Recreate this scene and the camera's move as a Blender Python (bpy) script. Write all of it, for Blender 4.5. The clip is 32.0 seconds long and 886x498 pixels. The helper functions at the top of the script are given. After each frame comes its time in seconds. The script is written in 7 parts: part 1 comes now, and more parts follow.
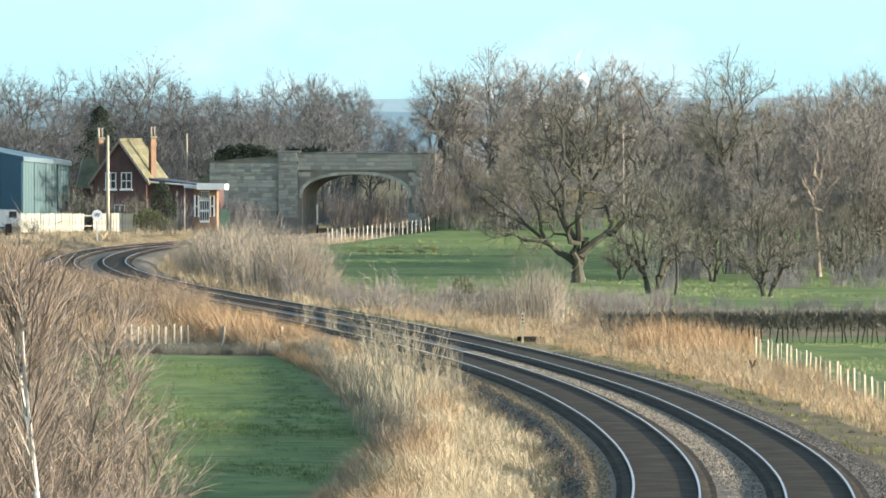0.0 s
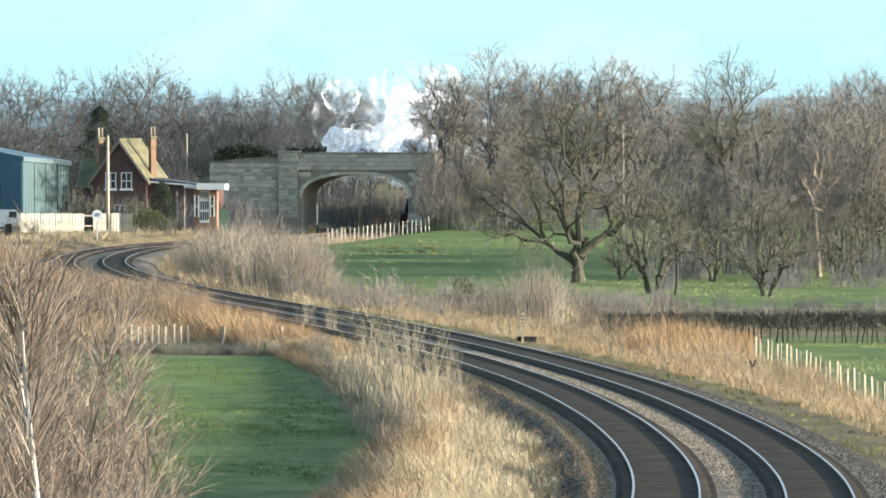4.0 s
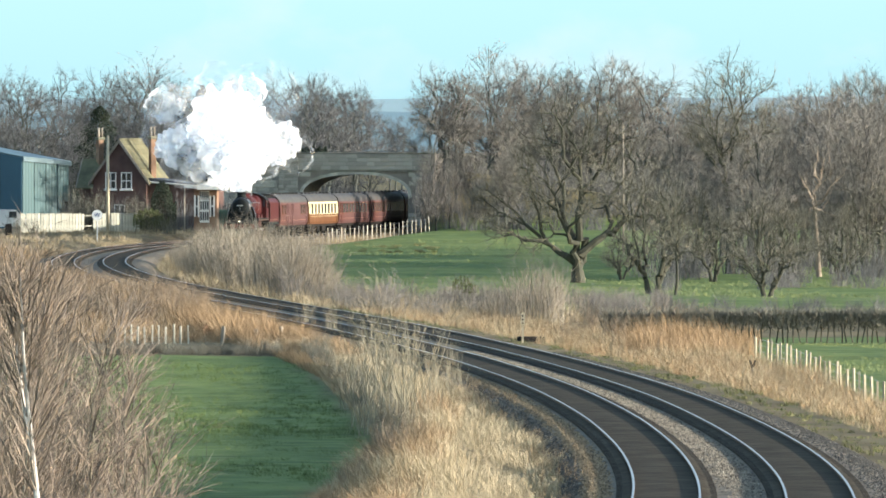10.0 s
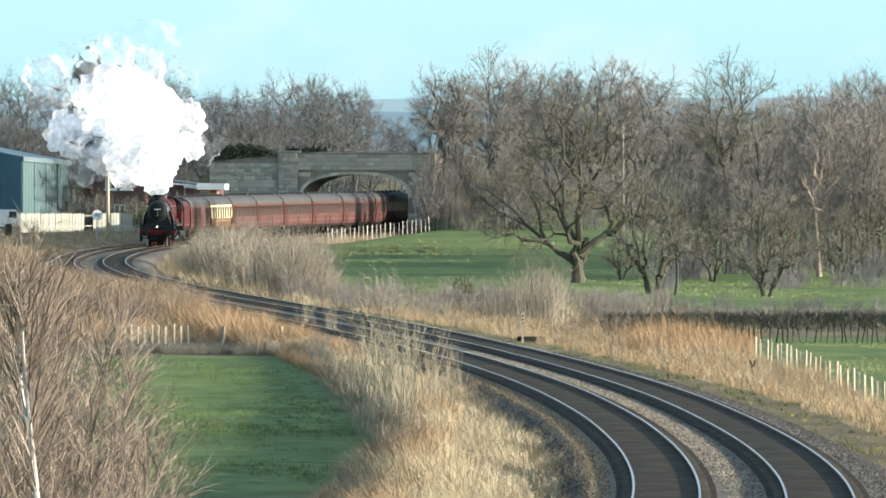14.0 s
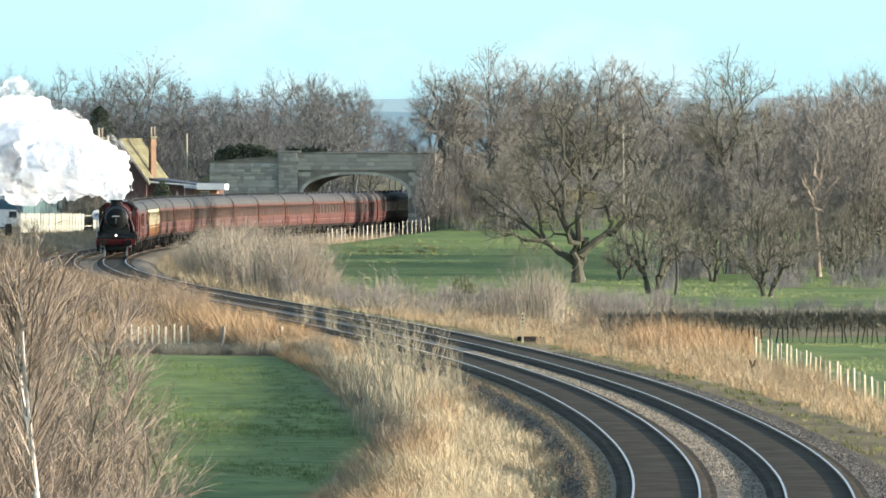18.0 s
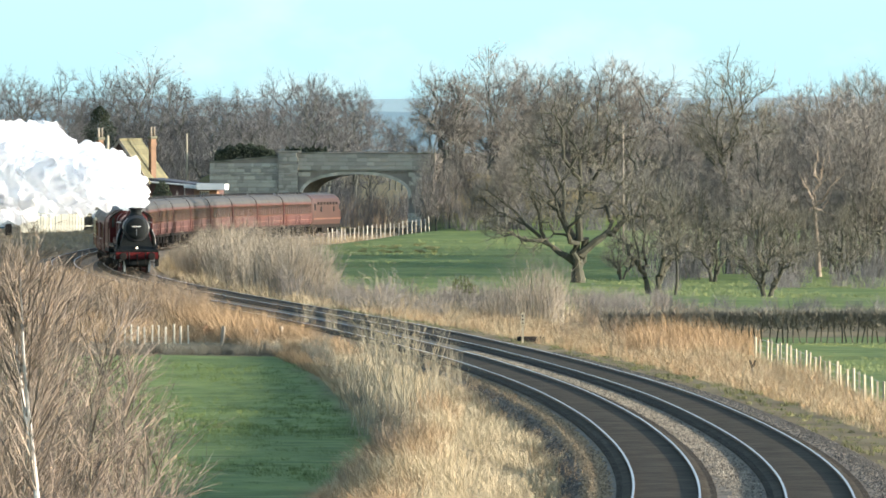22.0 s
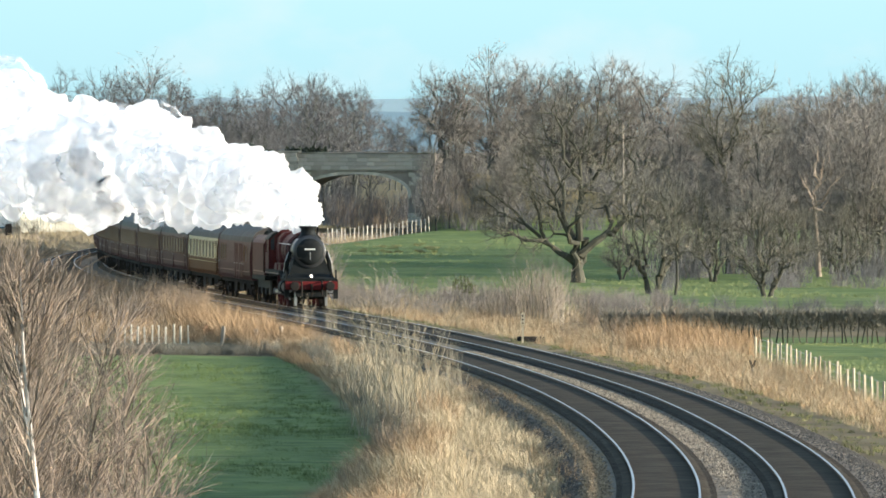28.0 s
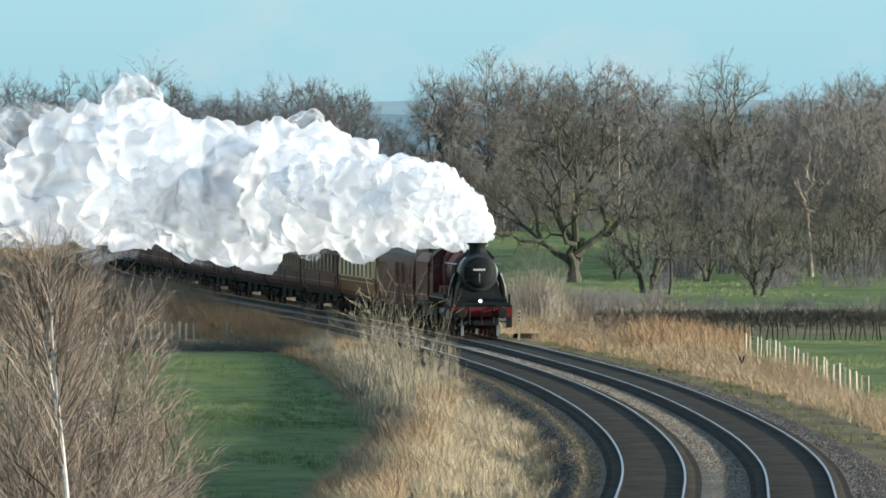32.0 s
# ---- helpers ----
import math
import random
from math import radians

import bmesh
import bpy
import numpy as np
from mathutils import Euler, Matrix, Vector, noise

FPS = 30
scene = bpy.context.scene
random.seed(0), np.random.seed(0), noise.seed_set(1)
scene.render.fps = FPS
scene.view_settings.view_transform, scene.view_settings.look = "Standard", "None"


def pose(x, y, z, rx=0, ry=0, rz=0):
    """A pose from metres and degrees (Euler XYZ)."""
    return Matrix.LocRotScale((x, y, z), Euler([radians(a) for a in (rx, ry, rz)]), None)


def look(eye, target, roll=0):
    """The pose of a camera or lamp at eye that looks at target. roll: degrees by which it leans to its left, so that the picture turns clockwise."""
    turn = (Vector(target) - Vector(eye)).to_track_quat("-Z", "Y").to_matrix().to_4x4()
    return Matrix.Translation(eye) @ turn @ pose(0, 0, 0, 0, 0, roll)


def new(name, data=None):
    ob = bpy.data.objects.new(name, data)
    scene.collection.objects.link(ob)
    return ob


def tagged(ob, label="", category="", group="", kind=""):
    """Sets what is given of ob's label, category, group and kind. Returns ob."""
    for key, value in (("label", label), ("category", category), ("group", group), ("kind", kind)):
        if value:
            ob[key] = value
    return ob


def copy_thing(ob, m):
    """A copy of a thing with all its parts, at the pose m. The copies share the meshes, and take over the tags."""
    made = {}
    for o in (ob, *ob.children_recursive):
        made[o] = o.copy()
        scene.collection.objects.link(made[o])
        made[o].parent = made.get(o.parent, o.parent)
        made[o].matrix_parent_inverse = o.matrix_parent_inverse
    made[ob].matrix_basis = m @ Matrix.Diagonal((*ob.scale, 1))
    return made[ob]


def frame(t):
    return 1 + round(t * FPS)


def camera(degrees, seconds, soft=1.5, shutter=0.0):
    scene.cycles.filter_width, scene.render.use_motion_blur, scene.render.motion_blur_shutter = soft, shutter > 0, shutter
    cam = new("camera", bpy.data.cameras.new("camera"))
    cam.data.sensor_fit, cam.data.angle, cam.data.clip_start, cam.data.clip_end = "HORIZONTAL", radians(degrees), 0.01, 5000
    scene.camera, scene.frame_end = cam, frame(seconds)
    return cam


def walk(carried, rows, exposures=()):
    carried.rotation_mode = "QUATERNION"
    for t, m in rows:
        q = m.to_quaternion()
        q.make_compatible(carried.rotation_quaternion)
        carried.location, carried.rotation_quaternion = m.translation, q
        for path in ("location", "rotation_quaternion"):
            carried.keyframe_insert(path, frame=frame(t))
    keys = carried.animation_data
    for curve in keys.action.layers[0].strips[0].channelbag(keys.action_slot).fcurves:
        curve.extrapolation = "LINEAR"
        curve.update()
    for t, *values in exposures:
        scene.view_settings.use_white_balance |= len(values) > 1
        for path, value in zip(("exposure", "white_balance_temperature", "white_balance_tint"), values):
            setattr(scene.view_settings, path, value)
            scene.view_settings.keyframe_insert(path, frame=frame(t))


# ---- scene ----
# ---- camera: a long lens on a high stand, drawn back a little at the very end ----
cam = camera(4.724, 32.0, soft=1.7)
walk(cam, [(0.0, pose(0, 0, 8.36, 89.406, 0, 0)), (28.5, pose(0, 0, 8.36, 89.406, 0, 0)),
           (30.0, pose(0, 0, 8.36, 89.403, 0, -0.001)), (31.0, pose(0, 0, 8.36, 89.397, 0, -0.009)),
           (31.5, pose(0, 0, 8.36, 89.398, 0, -0.008)), (32.0, pose(0, -13.0, 8.36, 89.4185, 0, -0.008))],
     exposures=[(0.0, 1.89, 6400, 10), (5.0, 1.85, 6400, 10), (8.0, 1.77, 6320, 9), (13.0, 1.77, 6320, 9), (16.0, 1.82, 6400, 10), (20.0, 1.88, 6450, 10), (25.5, 1.88, 6450, 10), (28.0, 1.71, 6380, 10), (29.0, 1.60, 6360, 10), (30.0, 1.49, 6330, 10), (31.0, 1.43, 6300, 9), (32.0, 1.29, 6050, 8)])

# ---- world and sun: a low winter sun from the side ----
SUN_TO = Vector((0.965, -0.19, 0.158)).normalized()
world = bpy.data.worlds.new("sky")
scene.world = world
world.use_nodes = True
wn = world.node_tree
wn.nodes.clear()
sky = wn.nodes.new("ShaderNodeTexSky")
sky.sky_type = "NISHITA"
sky.sun_disc = False
sky.sun_elevation = math.asin(SUN_TO.z)
sky.sun_rotation = math.atan2(SUN_TO.x, SUN_TO.y)
sky.air_density, sky.dust_density, sky.ozone_density = 1.0, 0.6, 1.6
bg = wn.nodes.new("ShaderNodeBackground")
bg.inputs["Strength"].default_value = 0.15
wo = wn.nodes.new("ShaderNodeOutputWorld")
wn.links.new(sky.outputs[0], bg.inputs[0])
wn.links.new(bg.outputs[0], wo.inputs[0])
sun_data = bpy.data.lights.new("sun", "SUN")
sun_data.energy, sun_data.angle, sun_data.color = 4.2, radians(0.6), (1.0, 0.92, 0.80)
sun_ob = new("sun", sun_data)
sun_ob.matrix_world = look((60, 300, 90), Vector((60, 300, 90)) - SUN_TO)



# ---- materials ----
TONE = 0.78


def material(name, a, b, scale=4.0, rough=0.8, bump=0.0, metal=0.0, fine=40.0, vary=0.0, island=False, stretch=(1, 1, 1), dirt=None, coords="Object", spec=None):
    """Two colours mixed by a coarse and a fine noise, with relief and, where asked, a tone of its own for each piece."""
    a, b = [tuple(c * TONE for c in q) for q in (a, b)]
    dirt = dirt and tuple(c * TONE for c in dirt)
    m = bpy.data.materials.new(name)
    m.use_nodes = True
    t = m.node_tree
    t.nodes.clear()
    out = t.nodes.new("ShaderNodeOutputMaterial")
    p = t.nodes.new("ShaderNodeBsdfPrincipled")
    t.links.new(p.outputs[0], out.inputs[0])
    tc = t.nodes.new("ShaderNodeTexCoord")
    mp = t.nodes.new("ShaderNodeMapping")
    mp.inputs["Scale"].default_value = stretch
    t.links.new(tc.outputs[coords], mp.inputs[0])
    n1 = t.nodes.new("ShaderNodeTexNoise")
    n1.inputs["Scale"].default_value, n1.inputs["Detail"].default_value = scale, 4
    n2 = t.nodes.new("ShaderNodeTexNoise")
    n2.inputs["Scale"].default_value, n2.inputs["Detail"].default_value = fine, 3
    t.links.new(mp.outputs[0], n1.inputs[0])
    t.links.new(mp.outputs[0], n2.inputs[0])
    ad = t.nodes.new("ShaderNodeMath")
    ad.operation = "MULTIPLY_ADD"
    t.links.new(n2.outputs[0], ad.inputs[0])
    ad.inputs[1].default_value = 0.45
    t.links.new(n1.outputs[0], ad.inputs[2])
    rg = t.nodes.new("ShaderNodeMapRange")
    rg.inputs[1].default_value, rg.inputs[2].default_value = 0.48, 0.98
    t.links.new(ad.outputs[0], rg.inputs[0])
    mx = t.nodes.new("ShaderNodeMix")
    mx.data_type = "RGBA"
    mx.inputs[6].default_value, mx.inputs[7].default_value = (*a, 1), (*b, 1)
    t.links.new(rg.outputs[0], mx.inputs[0])
    col = mx.outputs[2]
    if dirt:
        n3 = t.nodes.new("ShaderNodeTexNoise")
        n3.inputs["Scale"].default_value, n3.inputs["Detail"].default_value = scale * 0.35, 5
        t.links.new(tc.outputs[coords], n3.inputs[0])
        r3 = t.nodes.new("ShaderNodeMapRange")
        r3.inputs[1].default_value, r3.inputs[2].default_value = 0.5, 0.72
        t.links.new(n3.outputs[0], r3.inputs[0])
        m3 = t.nodes.new("ShaderNodeMix")
        m3.data_type = "RGBA"
        m3.inputs[7].default_value = (*dirt, 1)
        t.links.new(col, m3.inputs[6])
        t.links.new(r3.outputs[0], m3.inputs[0])
        col = m3.outputs[2]
    if vary:
        src = t.nodes.new("ShaderNodeNewGeometry").outputs["Random Per Island"] if island else t.nodes.new("ShaderNodeObjectInfo").outputs["Random"]
        hv = t.nodes.new("ShaderNodeHueSaturation")
        r2 = t.nodes.new("ShaderNodeMapRange")
        r2.inputs[3].default_value, r2.inputs[4].default_value = 1 - vary, 1 + vary
        t.links.new(src, r2.inputs[0])
        t.links.new(r2.outputs[0], hv.inputs["Value"])
        t.links.new(col, hv.inputs["Color"])
        col = hv.outputs[0]
    t.links.new(col, p.inputs["Base Color"])
    p.inputs["Roughness"].default_value, p.inputs["Metallic"].default_value = rough, metal
    p.inputs["Specular IOR Level"].default_value = spec if spec is not None else 0.5 if rough < 0.6 else 0.15
    if bump:
        bp = t.nodes.new("ShaderNodeBump")
        bp.inputs["Strength"].default_value, bp.inputs["Distance"].default_value = bump, 0.03
        t.links.new(ad.outputs[0], bp.inputs["Height"])
        t.links.new(bp.outputs[0], p.inputs["Normal"])
    return m


def glow(name, colour, strength):
    m = bpy.data.materials.new(name)
    m.use_nodes = True
    t = m.node_tree
    t.nodes.clear()
    out, e = t.nodes.new("ShaderNodeOutputMaterial"), t.nodes.new("ShaderNodeEmission")
    e.inputs[0].default_value, e.inputs[1].default_value = (*colour, 1), strength
    t.links.new(e.outputs[0], out.inputs[0])
    return m


M_BALLAST = material("ballast_stone", (0.095, 0.074, 0.050), (0.275, 0.220, 0.158), 1.6, 0.9, 1.0, fine=14, dirt=(0.12, 0.10, 0.062))
M_BED = material("oily_track_bed", (0.040, 0.033, 0.023), (0.098, 0.081, 0.059), 1.0, 0.95, 0.9, fine=25, spec=0.03)
M_SLEEPER = material("weathered_sleeper", (0.045, 0.039, 0.031), (0.10, 0.087, 0.07), 3, 0.9, 0.4, spec=0.04)
M_RAIL = material("rusted_rail_side", (0.06, 0.04, 0.03), (0.12, 0.075, 0.05), 6, 0.7, 0.2)
M_RAILTOP = material("polished_rail_head", (0.36, 0.36, 0.37), (0.52, 0.52, 0.53), 3, 0.42, 0, 1.0)
M_STRAW = material("dry_straw_grass", (0.235, 0.175, 0.10), (0.48, 0.395, 0.255), 0.25, 0.8, vary=0.45, island=True, fine=1.5)
# pale grass, lightened further to carry sunlight on the near bank
M_STRAW_PALE = material("sun_lifted_pale_grass", (0.34, 0.26, 0.15), (0.62, 0.51, 0.335), 0.25, 0.8, vary=0.4, island=True, fine=1.5)
M_DIESEL = material("dull_maroon_paint", (0.052, 0.030, 0.025), (0.075, 0.042, 0.034), 0.6, 0.5, 0.02, fine=6, spec=0.15)
M_STRAW_RED = material("russet_dead_grass", (0.245, 0.158, 0.086), (0.435, 0.302, 0.175), 0.3, 0.85, vary=0.35, island=True, fine=1.5)
M_ROUGH = material("green_tussock_grass", (0.085, 0.098, 0.036), (0.215, 0.205, 0.095), 0.4, 0.85, vary=0.3, island=True, fine=2)
M_BARK = material("oak_bark", (0.042, 0.042, 0.030), (0.10, 0.098, 0.072), 2.5, 0.9, 0.6, fine=18, stretch=(1, 1, 0.35))
# pale bark, made brighter in colour for the low sun on the trunk
M_BARK_PALE = material("pale_sun_tinted_bark", (0.19, 0.15, 0.115), (0.38, 0.31, 0.24), 2.5, 0.9, 0.4, fine=15, stretch=(1, 1, 0.4))
M_TWIG = material("brown_twigs", (0.128, 0.118, 0.09), (0.238, 0.222, 0.176), 0.3, 0.9, vary=0.3, island=True, fine=2)
# darker, greyer copy: dims the sunlit left woods and tints them with haze
M_TWIG_FAR = material("haze_darkened_twigs", (0.102, 0.099, 0.096), (0.186, 0.183, 0.179), 0.12, 0.9, vary=0.25, island=True, fine=1)
# lighter copy: lifts the right woods' colour against their shade
M_TWIG_WOOD = material("lightened_wood_twigs", (0.148, 0.133, 0.117), (0.262, 0.240, 0.214), 0.15, 0.9, vary=0.25, island=True, fine=1)
M_BARK_WOOD = material("dark_woodland_bark", (0.055, 0.058, 0.050), (0.110, 0.114, 0.098), 2.0, 0.9, 0.4, fine=12, stretch=(1, 1, 0.4))
M_TWIG_RED = material("reddish_brown_twigs", (0.17, 0.124, 0.088), (0.30, 0.24, 0.172), 0.4, 0.85, vary=0.35, island=True, fine=2)
M_TWIG_PALE = material("pale_willow_twigs", (0.185, 0.157, 0.118), (0.335, 0.295, 0.232), 0.4, 0.8, vary=0.5, island=True, fine=2)
M_TWIG_TAN = material("tan_birch_twigs", (0.150, 0.114, 0.086), (0.315, 0.255, 0.20), 0.4, 0.85, vary=0.7, island=True, fine=2)
M_WAND = material("pale_willow_wands", (0.25, 0.208, 0.138), (0.43, 0.375, 0.27), 0.4, 0.8, vary=0.4, island=True, fine=2)
M_BIRCH = material("birch_bark", (0.35, 0.30, 0.26), (0.72, 0.68, 0.62), 5, 0.7, 0.3, fine=20)
M_LEAF_DARK = material("dark_evergreen_leaves", (0.018, 0.028, 0.018), (0.04, 0.052, 0.03), 1.5, 0.7, vary=0.4, island=True)
M_LEAF_IVY = material("olive_ivy_leaves", (0.05, 0.065, 0.02), (0.11, 0.115, 0.04), 1.5, 0.7, vary=0.4, island=True)
M_LEAF_DRY = material("dead_brown_leaves", (0.16, 0.08, 0.04), (0.30, 0.17, 0.09), 1.5, 0.8, vary=0.4, island=True)
M_STONE = material("grey_sandstone", (0.44, 0.405, 0.32), (0.68, 0.635, 0.515), 0.8, 0.9, 0.5, fine=9, vary=0.14, dirt=(0.25, 0.25, 0.165))
M_STONE_DARK = material("soot_and_shade_sandstone", (0.35, 0.32, 0.262), (0.55, 0.51, 0.425), 0.8, 0.9, 0.5, fine=9, vary=0.2, dirt=(0.20, 0.20, 0.13))
M_MORTAR = material("recessed_mortar", (0.24, 0.21, 0.17), (0.36, 0.32, 0.26), 1.0, 0.95, 0.4)
M_COPING = material("mossy_coping_stone", (0.20, 0.185, 0.145), (0.36, 0.33, 0.26), 1.2, 0.9, 0.4, dirt=(0.08, 0.09, 0.05))
M_SOFFIT = material("sooty_soffit_brick", (0.27, 0.25, 0.21), (0.46, 0.42, 0.36), 1.5, 0.9, 0.4)
M_BRICK = material("dark_red_brick", (0.095, 0.058, 0.052), (0.15, 0.092, 0.08), 1.2, 0.9, 0.3, fine=14, dirt=(0.10, 0.06, 0.05))
M_BRICK_OR = material("orange_brick", (0.20, 0.122, 0.080), (0.30, 0.190, 0.126), 1.5, 0.9, 0.3, fine=14)
M_ROOF = material("mossy_clay_tiles", (0.10, 0.095, 0.058), (0.20, 0.18, 0.10), 0.9, 0.9, 0.4, fine=8, vary=0.15)
M_SLATE = material("dark_slate", (0.045, 0.05, 0.06), (0.09, 0.095, 0.11), 1.2, 0.7, 0.3, fine=10, vary=0.15)
M_WHITE = material("white_gloss_paint", (0.70, 0.70, 0.66), (0.84, 0.83, 0.79), 2.0, 0.5, 0.05)
M_CREAM_BOARD = material("cream_painted_board", (0.44, 0.42, 0.33), (0.60, 0.575, 0.47), 1.6, 0.7, 0.1, vary=0.12, dirt=(0.42, 0.40, 0.30))
M_POST = material("bleached_timber", (0.32, 0.275, 0.19), (0.52, 0.455, 0.335), 3, 0.85, 0.3, vary=0.18, stretch=(1, 1, 0.3))
# paler copy of the post timber, with sunshine put into its colour
M_POST_PALE = material("sunlit_tint_post", (0.50, 0.45, 0.35), (0.76, 0.70, 0.57), 3, 0.85, 0.3, vary=0.18, stretch=(1, 1, 0.3))
M_POST_OLD = material("grey_old_timber", (0.20, 0.17, 0.13), (0.38, 0.33, 0.27), 3, 0.9, 0.4, vary=0.2, stretch=(1, 1, 0.3))
M_TEAL = material("teal_steel_cladding", (0.017, 0.062, 0.066), (0.027, 0.088, 0.089), 0.5, 0.5, 0.05, fine=5, stretch=(1, 1, 0.3), dirt=(0.018, 0.053, 0.058))
# the shed's shaded side, put in as a bluer cladding colour
M_BLUE = material("shade_blue_cladding", (0.026, 0.092, 0.14), (0.038, 0.12, 0.17), 0.5, 0.5, 0.05, fine=5, stretch=(1, 1, 0.3))
M_ROOFSHEET = material("pale_blue_roof_sheet", (0.06, 0.11, 0.125), (0.09, 0.15, 0.165), 0.6, 0.5, 0.05)
M_GLASS = material("dark_window_glass", (0.02, 0.025, 0.03), (0.05, 0.055, 0.065), 1, 0.08)
M_MAROON = material("maroon_gloss_paint", (0.085, 0.044, 0.042), (0.115, 0.062, 0.058), 0.6, 0.5, 0.02, fine=6, dirt=(0.085, 0.034, 0.028), spec=0.03)
M_CRIMSON = material("crimson_lake_gloss", (0.052, 0.013, 0.014), (0.076, 0.018, 0.018), 0.8, 0.5, 0.02, fine=6, spec=0.06)
M_UMBER = material("umber_gloss_paint", (0.10, 0.045, 0.022), (0.15, 0.07, 0.035), 0.6, 0.5, 0.02, spec=0.03)
M_CREAM = material("cream_gloss_paint", (0.50, 0.43, 0.26), (0.60, 0.53, 0.34), 0.8, 0.5, 0.02, spec=0.04)
M_COACHROOF = material("grey_coach_roof", (0.055, 0.052, 0.05), (0.10, 0.096, 0.092), 0.5, 0.6, 0.05, fine=5, dirt=(0.06, 0.056, 0.053), spec=0.05)
M_BLACK = material("sooty_black_paint", (0.008, 0.010, 0.010), (0.019, 0.022, 0.022), 1.5, 0.65, 0.05, fine=12, spec=0.08)
M_SMOKEBOX = material("oiled_smokebox_steel", (0.016, 0.018, 0.020), (0.034, 0.036, 0.038), 1.5, 0.36, 0.08, fine=12, spec=0.45)
M_FRAME = material("grimy_underframe", (0.013, 0.012, 0.012), (0.034, 0.030, 0.026), 1.5, 0.85, 0.2, fine=12, spec=0.04)
M_STEEL = material("worn_steel", (0.30, 0.30, 0.31), (0.50, 0.50, 0.51), 3, 0.35, 0.05, 0.9)
M_RED = material("red_beam_paint", (0.095, 0.012, 0.012), (0.135, 0.019, 0.018), 1.5, 0.5, 0.02, spec=0.08)
M_ORANGE = material("orange_lining", (0.17, 0.07, 0.04), (0.22, 0.09, 0.05), 2, 0.5)
M_COACHGLASS = material("coach_window_glass", (0.03, 0.03, 0.032), (0.09, 0.085, 0.08), 0.7, 0.16, spec=0.28)
M_LAMPGLOW = glow("lit_headlamp", (1.0, 0.78, 0.52), 6.0)
M_STEEL_GREY = material("grey_galvanised", (0.30, 0.31, 0.32), (0.42, 0.43, 0.44), 2, 0.5, 0.05, 0.4)
M_GREEN = material("faded_green_paint", (0.045, 0.10, 0.075), (0.075, 0.15, 0.115), 2, 0.6, 0.05)
M_CLOTH_BLUE = material("blue_sign_paint", (0.03, 0.06, 0.20), (0.05, 0.09, 0.26), 2, 0.5)


# ---- mesh helpers ----
class Shape:
    """Collects points and faces for one mesh."""

    def __init__(self):
        self.v, self.f = [], []

    def add(self, verts, faces):
        o = len(self.v)
        self.v += [tuple(p) for p in verts]
        self.f += [tuple(i + o for i in f) for f in faces]
        return self

    def box(self, x0, x1, y0, y1, z0, z1, bevel=0.0):
        if bevel:
            b = bevel
            vs, rings = [], []
            for z, k in ((z0, b), (z0 + b, 0), (z1 - b, 0), (z1, b)):
                vs += [(x0 + k, y0 + k, z), (x1 - k, y0 + k, z), (x1 - k, y1 - k, z), (x0 + k, y1 - k, z)]
            fs = [(3, 2, 1, 0), (12, 13, 14, 15)]
            for r in range(3):
                for i in range(4):
                    j = (i + 1) % 4
                    fs.append((r * 4 + i, r * 4 + j, r * 4 + 4 + j, r * 4 + 4 + i))
            return self.add(vs, fs)
        vs = [(x, y, z) for z in (z0, z1) for x, y in ((x0, y0), (x1, y0), (x1, y1), (x0, y1))]
        return self.add(vs, [(3, 2, 1, 0), (4, 5, 6, 7), (0, 1, 5, 4), (1, 2, 6, 5), (2, 3, 7, 6), (3, 0, 4, 7)])

    def loft(self, rings, caps=True, closed=True):
        """Joins rings of equal length, one after another."""
        n = len(rings[0])
        vs = [p for r in rings for p in r]
        fs = []
        for k in range(len(rings) - 1):
            for i in range(n if closed else n - 1):
                j = (i + 1) % n
                fs.append((k * n + i, k * n + j, k * n + n + j, k * n + n + i))
        if caps:
            fs.append(tuple(range(n - 1, -1, -1)))
            fs.append(tuple(range((len(rings) - 1) * n, len(rings) * n)))
        return self.add(vs, fs)

    def tube(self, pts, radii, sides=8, caps=True):
        pts = [Vector(p) for p in pts]
        rings = []
        for i, p in enumerate(pts):
            d = (pts[min(i + 1, len(pts) - 1)] - pts[max(i - 1, 0)]).normalized()
            u = d.cross(Vector((0, 0, 1)) if abs(d.z) < 0.9 else Vector((1, 0, 0))).normalized()
            w = d.cross(u)
            r = radii[i] if hasattr(radii, "__len__") else radii
            rings.append([p + (u * math.cos(a) + w * math.sin(a)) * r for a in (2 * math.pi * k / sides for k in range(sides))])
        return self.loft(rings, caps)

    def mesh(self, name="mesh"):
        me = bpy.data.meshes.new(name)
        me.from_pydata(self.v, [], self.f)
        me.update()
        return me


def smooth(me, flag=True):
    me.polygons.foreach_set("use_smooth", [flag] * len(me.polygons))
    return me


def part(name, shape, mat, parent=None, label="", m=None, soft=False):
    """Links a shape (or ready mesh) as one mesh object, under a thing or part where one is given."""
    me = shape.mesh(name) if isinstance(shape, Shape) else shape
    if not me.materials:
        me.materials.append(mat)
    if soft:
        smooth(me)
    ob = new(name, me)
    if parent is not None:
        ob.parent = parent
    if m is not None:
        ob.matrix_basis = m
    if label:
        ob["label"] = label
    return ob


def thing(name, m, label, category, group="", kind=""):
    ob = new(name)
    ob.matrix_basis = m
    return tagged(ob, label, category, group, kind)



# ---- the line of the railway ----
TH_L = np.linspace(-160, 760, 13)
TH = np.array([-0.2479, -0.1954, -0.1429, -0.0904, -0.0404, 0.0101, 0.0614, 0.1006, 0.1040, 0.0758, 0.0460, 0.0148, -0.0170])
LINE_L = np.arange(-700.0, 900.0, 1.0)
LINE_TH = np.interp(LINE_L, TH_L, TH)
